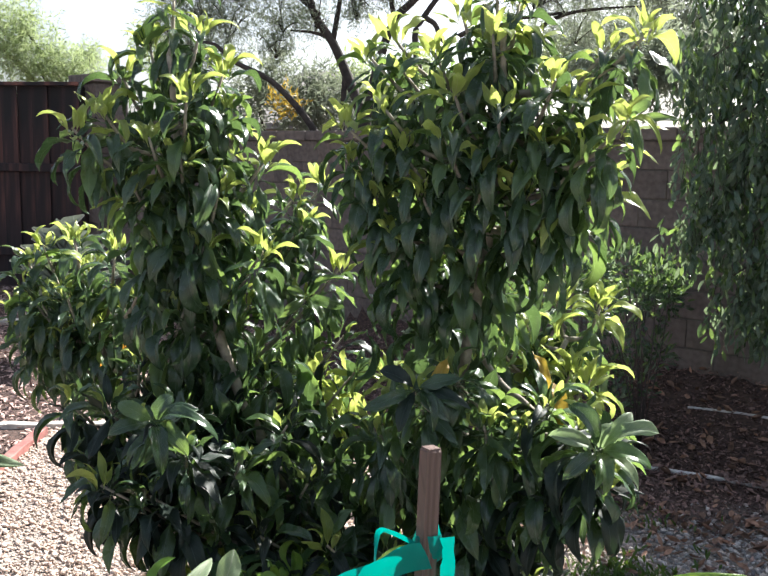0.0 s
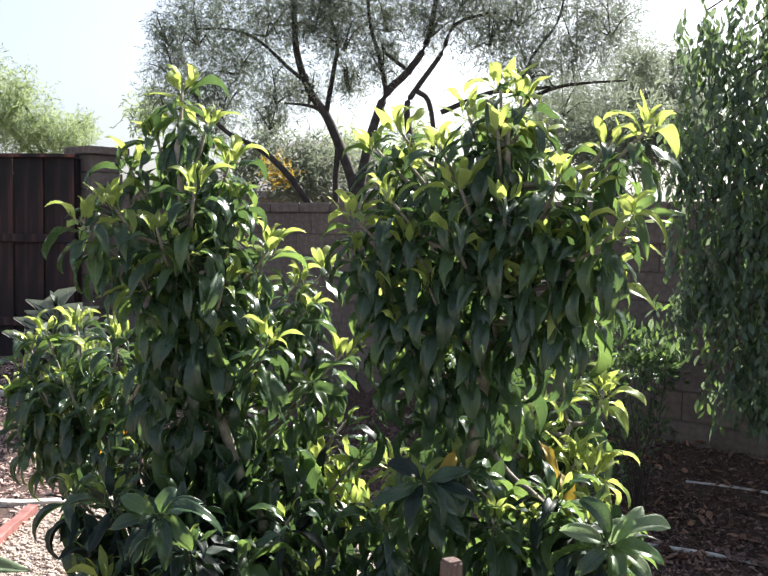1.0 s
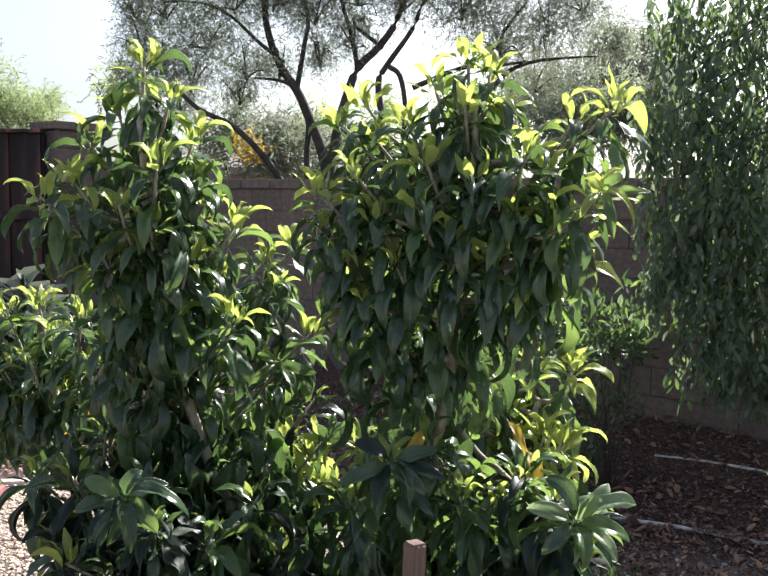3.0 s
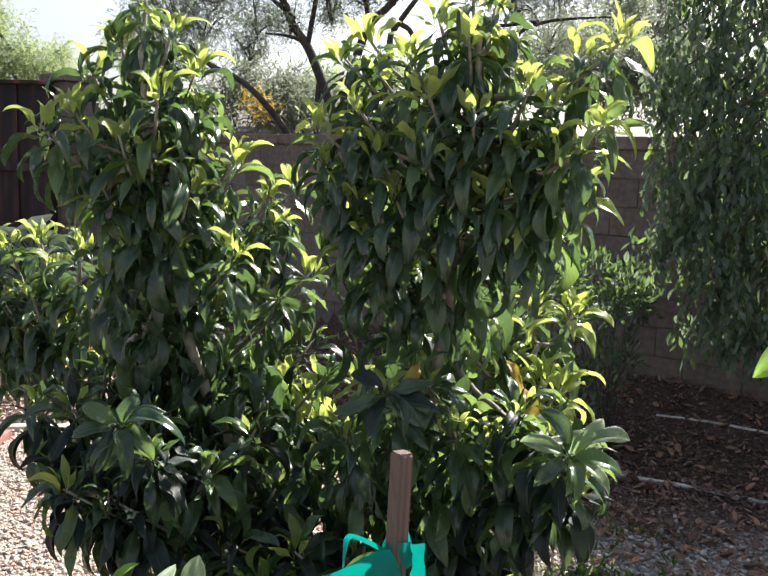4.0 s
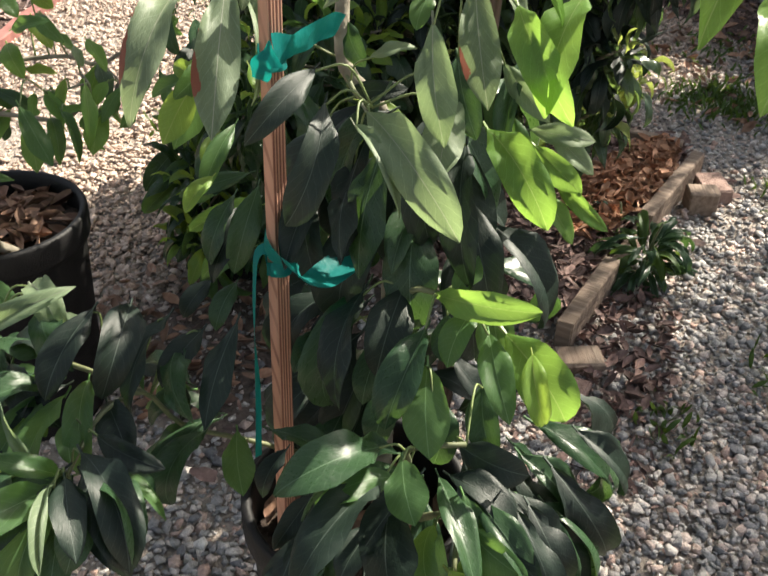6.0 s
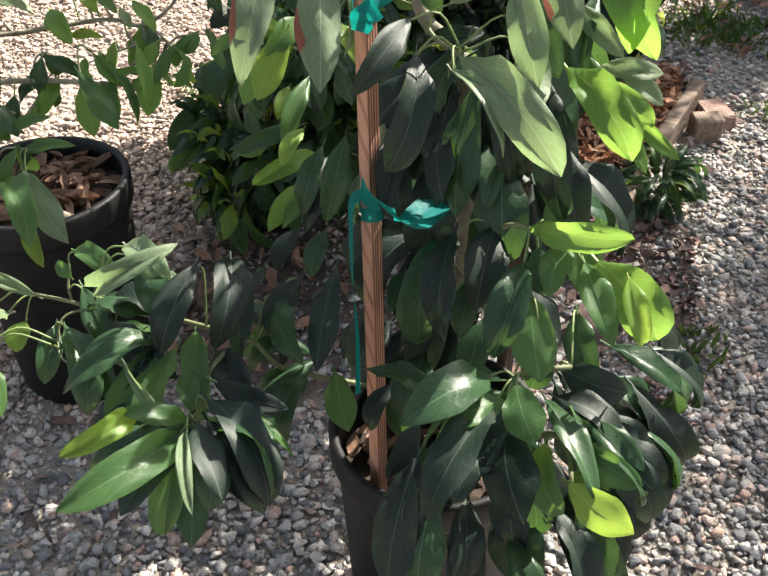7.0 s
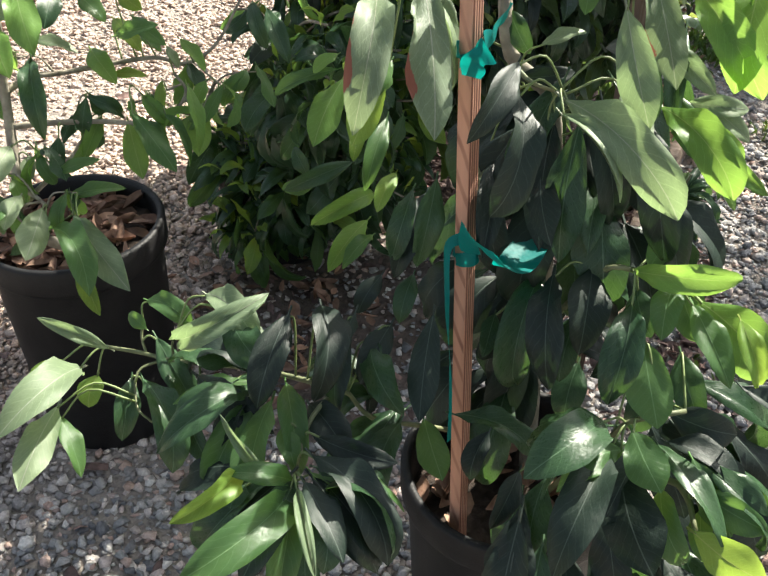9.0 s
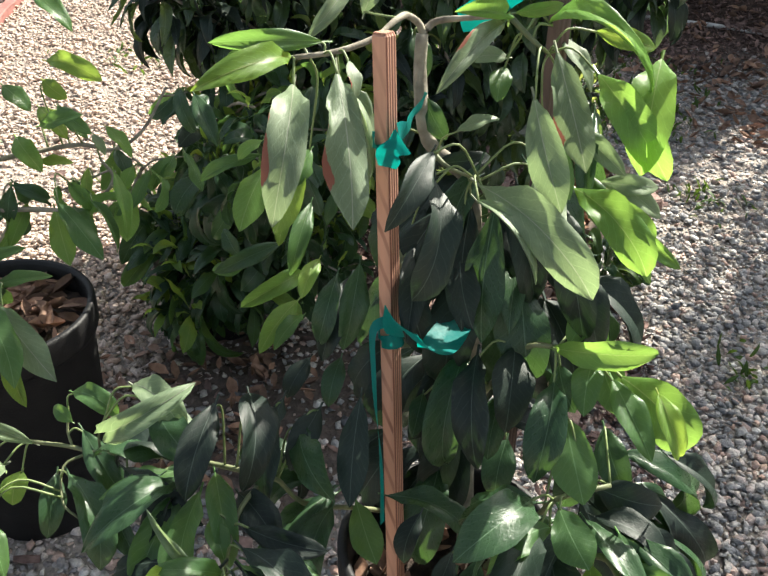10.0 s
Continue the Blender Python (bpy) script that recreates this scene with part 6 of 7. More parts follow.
leaf(avocado_bush, (-0.418, 1.799, 0.736), (-0.457, 1.718, 0.689), 0.050, "old", (-0.08, -0.60, 0.79), 0)
leaf(avocado_bush, (-0.435, 1.845, 0.882), (-0.377, 1.774, 0.809), 0.038, "old", (0.30, -0.72, 0.63), 0)
leaf(avocado_bush, (-0.492, 1.885, 0.864), (-0.524, 1.826, 0.845), 0.029, "mid", (0.54, -0.80, 0.27), 0)
leaf(avocado_bush, (-0.438, 1.854, 0.811), (-0.455, 1.779, 0.801), 0.042, "dark", (0.40, -0.77, 0.50), 0)
leaf(avocado_bush, (-0.169, 1.506, 0.712), (-0.252, 1.416, 0.698), 0.034, "lime", (0.28, -0.77, 0.58), 2)
leaf(avocado_bush, (-0.172, 1.478, 0.677), (-0.217, 1.376, 0.638), 0.036, "lime", (0.08, -0.63, 0.77), 0)
leaf(avocado_bush, (-0.158, 1.449, 0.668), (-0.194, 1.383, 0.642), 0.030, "mid", (-0.07, -0.55, 0.83), 1)
leaf(avocado_bush, (-0.216, 1.575, 0.729), (-0.327, 1.524, 0.689), 0.032, "old", (0.32, -0.81, 0.50), 0)
leaf(avocado_bush, (-0.289, 1.579, 0.670), (-0.344, 1.567, 0.667), 0.030, "mid", (0.26, -0.87, 0.41), 0)
leaf(avocado_bush, (-0.300, 1.588, 0.684), (-0.331, 1.615, 0.725), 0.030, "old", (-0.17, -0.84, 0.51), 0)

# ---- potted avocado beside the path ----
avocado_near = tagged(new("avocado_near"), "young avocado with very large bright green leaves in a black pot", "potted plant", "potted avocados")
bm = bmesh.new()
tube(bm, [(PR[0], PR[1], 0.3), (1.05, 0.88, 0.8), (0.85, 0.98, 1.2), (0.62, 1.06, 1.34), (0.53, 1.10, 1.36)], 0.011, 0.004, 7)
part("trunk", bm, STEM_GREEN, avocado_near, "bent green stem", smooth=True)
leaf(avocado_near, (0.533, 1.106, 1.374), (0.412, 1.133, 1.321), 0.034, "young", (-0.28, -0.64, 0.75), 4)
leaf(avocado_near, (0.500, 1.092, 1.339), (0.414, 0.948, 1.248), 0.060, "lime", (-0.24, -0.74, 0.62), 5)
leaf(avocado_near, (0.497, 0.973, 1.308), (0.451, 0.852, 1.246), 0.056, "lime", (-0.04, -0.79, 0.61), 5)
leaf(avocado_near, (0.530, 1.065, 1.340), (0.537, 0.969, 1.260), 0.061, "lime", (-0.06, -0.79, 0.61), 1)
leaf(avocado_near, (0.632, 1.272, 1.571), (0.545, 1.235, 1.531), 0.041, "lime", (-0.30, -0.80, 0.52), 1)
petioles(avocado_near, [[(0.85, 0.98, 1.2), (0.62, 1.06, 1.34), (0.53, 1.10, 1.36)]])

# ---- weeping tree by the wall ----
weeping = tagged(new("weeping_tree"), "weeping tree with curtains of small pointed leaves beside the wall", "tree")
rnd = random.Random(31)
bm = bmesh.new()
WB = (2.55, 5.15)
tube(bm, [(WB[0], WB[1], gz(*WB)), (2.5, 5.1, 1.0), (2.42, 5.05, 2.2), (2.45, 5.05, 3.7)], 0.055, 0.025, 8)
rest = Batch(SMALL)
# The last seven clumps, out of view, are added to shade the gravel.
for x, y, z, r in [(1.18, 5.22, 2.78, 0.17), (1.40, 5.25, 2.69, 0.27), (1.26, 5.11, 2.35, 0.27), (1.58, 5.26, 2.44, 0.37), (1.15, 5.07, 2.13, 0.19), (1.32, 5.09, 1.99, 0.27), (1.52, 5.11, 1.87, 0.27), (1.09, 5.03, 1.74, 0.11), (1.26, 5.05, 1.62, 0.19), (1.48, 5.08, 1.50, 0.27), (1.36, 5.04, 1.26, 0.18), (1.61, 5.17, 1.15, 0.27), (1.30, 5.02, 1.06, 0.10), (1.09, 5.11, 1.42, 0.12), (1.70, 5.21, 1.45, 0.27), (1.62, 5.29, 2.84, 0.35), (1.08, 5.28, 2.32, 0.10), (1.75, 5.45, 2.1, 0.30), (1.85, 5.40, 1.75, 0.28), (1.45, 5.35, 2.2, 0.24), (1.40, 5.30, 1.75, 0.2), (1.20, 5.12, 1.50, 0.10), (1.75, 5.25, 0.95, 0.16), (1.50, 5.10, 0.98, 0.13)] + [(2.15, 5.0, 3.2, 0.5), (2.75, 5.2, 3.6, 0.7), (3.3, 5.3, 3.6, 0.7), (3.2, 5.2, 2.6, 0.6), (2.3, 4.7, 2.25, 0.38), (2.65, 4.85, 2.65, 0.42), (2.35, 4.95, 1.75, 0.34)]:
    tube(bm, [(2.4, 5.05, min(3.6, max(1.2, z + 0.3))), (0.5 * x + 1.2, y, z + 0.45), (x, y, z + 0.1)], 0.012, 0.004, 5, 3)
    for k in range(int((46 if x > 2.0 else 54 if z > 2.0 else 66) * (r / 0.2) ** 1.7)):
        d = rand_dir(rnd)
        top = Vector((x, y, z)) + Vector((d.x * r, d.y * min(r, 0.3), d.z * r)) * rnd.random() ** 0.4
        n = rnd.randint(3, 6)
        sway = Vector((rnd.uniform(-0.25, 0.25), rnd.uniform(-0.25, 0.25), -1)).normalized()
        if k % 4 == 0:
            tube(bm, [top, top + sway * 0.05 * n], 0.0022, 0.001, 3, 2)
        for j in range(n):
            b = top + sway * 0.045 * j
            e = b + (sway + rand_dir(rnd) * 0.6).normalized() * rnd.uniform(0.04, 0.085)
            sh = rnd.randrange(3)
            # Darker and lighter leaf materials mixed in stand for shaded and lit leaves.
            rest.add(rnd.choice(("weeping", "weeping", "weeping", "weeping", "tree_old", "tree_old", "tree_mid")), sh, leaf_pose(b, e, rnd.uniform(0.016, 0.029), rand_dir(rnd) + Vector((0, -0.4, 0.3)), 0))
part("trunk", bm, BARK_DARK, weeping, "dark trunk and thin hanging twigs", smooth=True)
rest.build("foliage", weeping, {"weeping": "curtain of small dark pointed leaves", "tree_mid": "lighter lit leaves"})

# ---- shrub against the wall ----
shrub = tagged(new("shrub"), "small open shrub with fine leaves at the foot of the wall", "shrub")
rnd = random.Random(41)
rest = Batch(SMALL)
SB_ = (1.0, 5.75)
for x, y, z, r in [(0.89, 6.12, 1.07, 0.17), (1.07, 6.13, 0.99, 0.17), (0.71, 6.07, 0.97, 0.14), (1.03, 6.08, 0.81, 0.18), (0.81, 5.80, 0.66, 0.16), (0.93, 5.68, 0.49, 0.16), (0.79, 5.52, 0.37, 0.11), (0.54, 6.27, 1.03, 0.11), (1.17, 6.12, 0.87, 0.11), (0.67, 5.91, 0.75, 0.15), (1.08, 5.83, 0.61, 0.10)] + [(0.53, 5.40, 1.06, 0.11), (0.68, 5.43, 1.12, 0.11), (0.84, 5.45, 1.15, 0.11), (1.00, 5.42, 1.12, 0.10), (1.08, 5.42, 1.04, 0.08), (0.90, 5.39, 1.00, 0.11), (0.71, 5.36, 0.96, 0.11)]:
    bm = bmesh.new()
    tube(bm, [(SB_[0], SB_[1], gz(*SB_) - 0.02), (0.5 * (x + SB_[0]), y, z * 0.6), (x, y, z)], 0.005, 0.002, 5, 3)
    part("stem", bm, BARK_DARK, shrub, smooth=True)
    for k in range(120):
        d = rand_dir(rnd)
        b = Vector((x, y, z)) + d * 1.1 * r * rnd.random() ** 0.4
        e = b + (d + Vector((0, 0, 0.6)) + rand_dir(rnd) * 0.6).normalized() * rnd.uniform(0.04, 0.07)
        rest.add(rnd.choice(("weeping", "tree_old", "tree_old", "tree_mid")), rnd.randrange(3), leaf_pose(b, e, rnd.uniform(0.013, 0.022), rand_dir(rnd) + Vector((0, 0, 0.5)), 0))
rest.build("foliage", shrub, {"weeping": "grey-green small leaves", "tree_mid": "lighter small leaves"})

# ---- spiky plant by the fence ----
spiky = tagged(new("spiky_plant"), "clump of stiff grey-green sword leaves in front of the fence", "plant")
rnd = random.Random(51)
SX, SY = -3.22, 6.85
for i in range(46):
    a = rnd.uniform(0, 6.3)
    b = Vector((SX + 0.07 * math.cos(a), SY + 0.07 * math.sin(a), gz(SX, SY)))
    lean = rnd.uniform(0.05, 0.85)
    e = b + Vector((math.cos(a) * lean * 0.55, math.sin(a) * lean * 0.5, rnd.uniform(1.02, 1.27) * (1 - 0.55 * lean)))
    leaf(spiky, b, e, 0.021, "blade", (-math.cos(a), -math.sin(a) - 0.3, 0.4), 4)

# ---- trees beyond the wall ----


def cloud(rest_, rnd_, c, r, n, mat, size, slim, droop):
    """A loose, uneven clump of fine leaves on short twigs."""
    for k in range(n):
        d = rand_dir(rnd_)
        top = Vector(c) + d * r * rnd_.random() ** 0.45 * rnd_.uniform(0.6, 1.15)
        way = (rand_dir(rnd_) * 0.8 + Vector((0, 0, -droop))).normalized()
        for j in range(6):
            b = top + way * size * 0.45 * j
            e = b + (way + rand_dir(rnd_) * 0.7).normalized() * size * rnd_.uniform(0.7, 1.2)
            rest_.add(mat, rnd_.randrange(3), leaf_pose(b, e, size * slim, rand_dir(rnd_), 0))


back_tree = tagged(new("willow_tree"), "airy tree with forked dark limbs and fine grey-green leaves", "tree")
rnd = random.Random(61)
for pts_, r0, r1 in [
    ([(-1.83, 12.20, 1.67), (-1.95, 12.23, 2.32), (-2.15, 12.23, 2.83), (-2.32, 12.23, 3.19), (-2.56, 12.22, 3.54), (-2.73, 12.23, 4.06), (-2.78, 12.28, 4.71), (-2.87, 12.33, 5.68)], 0.13, 0.05),
    ([(-1.93, 12.18, 1.61), (-1.82, 12.25, 2.45), (-1.71, 12.31, 2.97), (-1.53, 12.37, 3.49), (-1.28, 12.43, 3.76), (-1.03, 12.50, 4.15), (-0.92, 12.56, 4.74), (-0.88, 12.63, 5.71)], 0.12, 0.05),
    ([(-2.32, 12.23, 3.19), (-2.24, 12.29, 3.74), (-2.19, 12.32, 4.13), (-2.29, 12.33, 4.52), (-2.35, 12.39, 5.36)], 0.06, 0.03),
    ([(-2.29, 12.24, 3.21), (-2.55, 12.21, 3.31), (-2.87, 12.16, 3.34)], 0.05, 0.02)] + [
    ([(-1.53, 12.37, 3.49), (-1.63, 12.39, 3.94), (-1.78, 12.41, 4.46), (-1.83, 12.46, 5.24)], 0.06, 0.03),
    ([(-1.19, 12.37, 2.79), (-1.26, 12.40, 3.30), (-1.14, 12.44, 3.56), (-0.83, 12.52, 4.02), (-0.65, 12.57, 4.42), (-0.20, 12.65, 4.58)], 0.08, 0.03),
    ([(-1.14, 12.43, 3.53), (-0.98, 12.45, 3.40), (-0.90, 12.43, 2.98), (-0.92, 12.40, 2.60)], 0.06, 0.05),
    ([(-2.22, 11.14, 1.91), (-2.47, 11.13, 2.26), (-2.83, 11.10, 2.61), (-3.25, 11.05, 2.82), (-3.49, 11.03, 3.02), (-3.67, 11.01, 3.05)], 0.075, 0.03),
    ([(-2.12, 12.15, 1.67), (-2.17, 12.19, 2.25), (-2.15, 12.23, 2.83)], 0.07, 0.06)] + [
    ([(-2.49, 12.23, 3.54), (-2.82, 12.20, 3.80), (-3.21, 12.17, 4.15), (-3.60, 12.12, 4.30), (-4.05, 12.05, 4.30)], 0.05, 0.02),
    ([(0.15, 12.60, 3.13), (0.40, 12.66, 3.46), (0.72, 12.72, 3.61), (1.10, 12.78, 3.67), (1.62, 12.86, 3.71)], 0.06, 0.02),
    ([(-0.81, 12.46, 3.25), (-0.18, 12.58, 3.52), (0.21, 12.64, 3.55), (0.66, 12.71, 3.62)], 0.06, 0.03),
    ([(0.21, 12.64, 3.59), (0.39, 12.70, 4.04), (0.70, 12.78, 4.50), (0.81, 12.84, 5.15)], 0.04, 0.02),
    ([(-1.21, 12.44, 3.76), (-1.54, 12.41, 4.01), (-1.61, 12.41, 4.14)], 0.05, 0.03),
]:
    bm = bmesh.new()
    tube(bm, pts_, r0 * 0.62, r1 * 0.6, 7)
    part("limb", bm, BARK_DARK, back_tree, smooth=True)
bm = bmesh.new()
BT = (-0.9, 12.1)
tube(bm, [(BT[0], BT[1], gz(*BT) - 0.1), (-0.85, 12.05, 1.0), (-0.62, 12.0, 1.75)], 0.16, 0.11, 8)
tube(bm, [(BT[0], BT[1], 0.8), (-1.1, 11.6, 1.3), (-1.35, 11.2, 1.75)], 0.08, 0.05, 8)
part("trunk", bm, BARK_DARK, back_tree, "dark forked trunk", smooth=True)
bm = bmesh.new()
rest = Batch(TINY)
for x, y, z, r in [(-4.05, 12.05, 4.30, 0.58), (-3.53, 12.11, 3.92, 0.62), (-3.71, 12.04, 3.39, 0.45), (-4.44, 12.00, 4.29, 0.29), (-3.16, 12.20, 4.44, 0.71), (-2.52, 12.30, 4.51, 0.58), (-2.12, 12.34, 4.26, 0.52), (-1.55, 12.45, 4.53, 0.58), (-1.60, 12.40, 3.95, 0.39), (-0.20, 12.64, 4.36, 0.58), (0.33, 12.68, 3.91, 0.58), (0.96, 12.80, 4.18, 0.71), (1.40, 12.89, 4.51, 0.58), (0.18, 12.71, 4.62, 0.65), (2.03, 16.01, 4.31, 0.65)] + [(-2.79, 12.31, 5.22, 1.04), (-1.51, 12.51, 5.31, 1.04), (-0.23, 12.71, 5.39, 1.10), (0.94, 12.86, 5.15, 0.84), (-3.94, 12.13, 5.08, 0.78), (-3.00, 12.16, 3.54, 0.39), (-2.27, 12.36, 4.78, 0.58), (-0.97, 12.53, 4.47, 0.45), (-0.60, 12.61, 4.87, 0.65), (0.83, 13.74, 3.54, 0.77), (-4.35, 12.0, 3.85, 0.40), (-4.05, 12.05, 3.55, 0.38), (-4.55, 12.1, 3.45, 0.34), (-4.2, 12.1, 3.15, 0.34), (-3.85, 12.1, 2.95, 0.32), (-2.6, 12.3, 3.55, 0.34), (-2.05, 12.35, 3.7, 0.36), (-3.1, 12.2, 3.2, 0.30)]:
    c = Vector((x, y, z))
    for k in range(5):
        e = c + rand_dir(rnd) * r * 0.8
        tube(bm, [c + Vector((0, 0.1, -0.2)), c.lerp(e, 0.5) + rand_dir(rnd) * 0.06, e], 0.014, 0.004, 4, 3)
    cloud(rest, rnd, c, r * 1.05, int(620 * (r / 0.55) ** 1.6), "willow", 0.056, 0.17, 0.45)
part("twig_mass", bm, BARK_DARK, back_tree, "thin dark twigs", smooth=True)["kind"] = "stuff"
rest.build("foliage", back_tree, {"willow": "fine grey-green leaves"})

hedge = tagged(new("hedge"), "loose olive-green shrubs behind the wall", "shrubs", kind="stuff")
rest = Batch(TINY)
for x, y, z, r in [(-3.67, 13.00, 2.62, 0.42), (-3.26, 13.08, 2.84, 0.42), (-2.69, 13.13, 2.36, 0.49), (-3.64, 12.47, 2.25, 0.27), (1.25, 14.82, 3.53, 0.68), (1.86, 14.90, 3.38, 0.68), (0.51, 14.69, 3.21, 0.61), (-0.24, 14.58, 3.27, 0.45), (2.30, 15.00, 3.85, 0.61), (2.76, 15.04, 3.40, 0.61), (3.05, 15.11, 3.78, 0.53), (1.93, 13.95, 4.12, 0.42), (2.66, 15.09, 4.30, 0.42), (-6.31, 15.72, 3.65, 0.43), (-2.48, 14.22, 2.94, 0.38), (-1.43, 14.38, 2.95, 0.45), (-2.75, 13.4, 2.75, 0.40), (-2.25, 13.5, 2.55, 0.42), (-1.75, 13.4, 2.45, 0.40), (-3.1, 13.2, 2.30, 0.35), (-1.3, 13.4, 2.35, 0.35)] + [(1.18, 11.71, 2.68, 0.42), (1.59, 11.77, 2.68, 0.42), (2.00, 11.83, 2.75, 0.42), (2.35, 11.89, 2.81, 0.42), (1.81, 11.83, 3.10, 0.42), (1.34, 11.75, 2.98, 0.36), (0.94, 11.68, 2.79, 0.36), (2.40, 11.92, 3.17, 0.36)]:
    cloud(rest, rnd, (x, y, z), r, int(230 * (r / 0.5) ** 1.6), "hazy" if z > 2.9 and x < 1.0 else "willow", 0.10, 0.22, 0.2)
ox, oy, oz = (-2.99, 12.38, 2.42)
cloud(rest, rnd, (ox, oy, oz), 0.28, 28, "yellow", 0.09, 0.3, 0.2)
bm = bmesh.new()
for x in (-3.6, -2.6, -1.7, 0.4, 1.6, 2.8, 3.6):
    tube(bm, [(x, 13.4, 0), (x + 0.1, 13.4, 1.5), (x - 0.1, 13.3, 2.6)], 0.05, 0.02, 5)
part("stems", bm, BARK_DARK, hedge, smooth=True)
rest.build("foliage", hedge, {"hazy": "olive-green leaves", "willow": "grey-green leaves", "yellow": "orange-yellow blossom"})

far_tree = tagged(new("far_tree"), "pale sunlit feathery tree beyond the fence", "tree")
rest = Batch(TINY)
bm = bmesh.new()
for x, y, z, r in [(-12.96, 22.93, 4.93, 0.97), (-13.19, 22.84, 4.14, 1.04), (-12.03, 23.01, 4.03, 0.78), (-12.23, 25.03, 4.38, 0.56), (-13.98, 22.78, 4.91, 1.43), (-11.51, 23.07, 3.78, 0.65), (-12.54, 22.91, 3.77, 0.78)]:
    tube(bm, [(-10.6, 24.0, 0), (0.5 * (x - 10.6), 24.0, z * 0.5), (x, y, z)], 0.16, 0.03, 6)
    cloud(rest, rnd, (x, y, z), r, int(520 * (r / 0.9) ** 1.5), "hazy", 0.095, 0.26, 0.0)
part("trunk", bm, BARK_DARK, far_tree, "thin trunk and limbs", smooth=True)
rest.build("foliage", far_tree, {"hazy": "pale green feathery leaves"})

# ---- neighbour's house ----
hx, hy, hz = (-4.43, 24.10, 2.55)
house = tagged(new("house"), "neighbouring stucco house with a grey hipped roof, seen over the wall", "house")
part("wall", box_bm(7.4, 8.0, 2.55, bevel=0.02), STUCCO, house).location = (hx - 1.0, hy + 4, 0)
bm = bmesh.new()
v = [bm.verts.new(p) for p in ((-4.3, -4.6, 0), (4.3, -4.6, 0), (4.3, 4.6, 0), (-4.3, 4.6, 0), (-1.2, 0, 1.75), (1.2, 0, 1.75), (-4.3, -4.6, -0.15), (4.3, -4.6, -0.15), (4.3, 4.6, -0.15), (-4.3, 4.6, -0.15))]
for q in ((0, 1, 5, 4), (1, 2, 5), (2, 3, 4, 5), (3, 0, 4), (0, 6, 7, 1), (1, 7, 8, 2), (2, 8, 9, 3), (3, 9, 6, 0), (9, 8, 7, 6)):
    bm.faces.new([v[i] for i in q])
part("roof", bm, ROOF, house, "grey tiled roof").location = (hx - 1.0, hy + 4, 2.55)

# ---- board-edged bed round the tree ----
bed = tagged(new("planter_bed"), "weathered wooden boards edging the mulch round the tree", "garden bed")


def board(a, b, w, h, label=""):
    a, b = Vector((*a, 0)), Vector((*b, 0))
    d = b - a
    ob = part("board", box_bm(d.length, w, h, bevel=0.004, rough=0.002, seed=int(a.x * 100)), OLDWOOD, bed, label)
    m = (a + b) / 2
    ob.matrix_world = pose(m.x, m.y, gz(m.x, m.y) - 0.02, 0, 0, math.degrees(math.atan2(d.y, d.x)))


board((0.33, 3.475), (0.60, 3.425), 0.04, 0.11)
board((-0.62, 3.62), (0.325, 3.478), 0.04, 0.11)
board((0.655, 3.36), (0.50, 2.86), 0.045, 0.115)
board((0.425, 2.56), (0.335, 2.21), 0.045, 0.115)
board((0.49, 2.85), (0.43, 2.58), 0.04, 0.07)
board((-0.95, 2.62), (-0.64, 3.62), 0.04, 0.11)


def brick(x, y, turn, size, mat, label):
    ob = part("brick", box_bm(*size, bevel=0.006, rough=0.003, seed=int(x * 90)), mat)
    ob.matrix_world = pose(x, y, gz(x, y) - 0.012, 0, 0, turn)
    return tagged(ob, label, "block", "loose blocks by the bed")


brick(0.675, 3.115, 14, (0.10, 0.075, 0.095), OLDWOOD, "weathered brown wooden block beside the bed")
brick(0.715, 3.25, 20, (0.10, 0.14, 0.06), BRICK_TAN, "pale pinkish brick lying behind the wooden block")
brick(0.385, 2.165, 20, (0.12, 0.08, 0.05), OLDWOOD, "grey-brown wooden offcut lying by the bed")
brick(0.365, 2.03, -15, (0.10, 0.10, 0.055), BRICK_TAN, "pinkish tan brick half by the bed")

weed = tagged(new("weed_clump"), "bushy green weed growing at the edge of the boards", "weed")
rnd = random.Random(71)
for i in range(80):
    a = rnd.uniform(0, 6.3)
    cx, cy, k = (0.515, 2.63, 0.85) if i < 58 else (0.42, 2.83, 0.55)
    b = Vector((cx + 0.03 * math.cos(a), cy + 0.03 * math.sin(a), gz(cx, cy) + rnd.uniform(0.02, 0.17) * k))
    e = b + Vector((math.cos(a) * rnd.uniform(0.06, 0.15) * k, math.sin(a) * rnd.uniform(0.06, 0.15) * k, rnd.uniform(-0.07, 0.05)))
    leaf(weed, b, e, rnd.uniform(0.020, 0.030), "weed" if i % 3 == 0 else "old", Vector((0, -0.2, 1)) + rand_dir(rnd) * 0.3, rnd.randrange(6))
bm = bmesh.new()
tube(bm, [(0.53, 2.62, gz(0.53, 2.62) - 0.01), (0.52, 2.62, 0.08), (0.54, 2.61, 0.19)], 0.006, 0.003, 6)
part("stem", bm, STEM_GREEN, weed, smooth=True)
bm = bmesh.new()
tube(bm, [(0.42, 2.83, gz(0.42, 2.83) - 0.01), (0.43, 2.83, 0.06), (0.42, 2.84, 0.11)], 0.005, 0.003, 6)
part("stem", bm, STEM_GREEN, weed, smooth=True)

grass = tagged(new("ground_weeds"), "sparse low weeds growing through the gravel", "weeds", kind="stuff")
rest = Batch(SMALL)
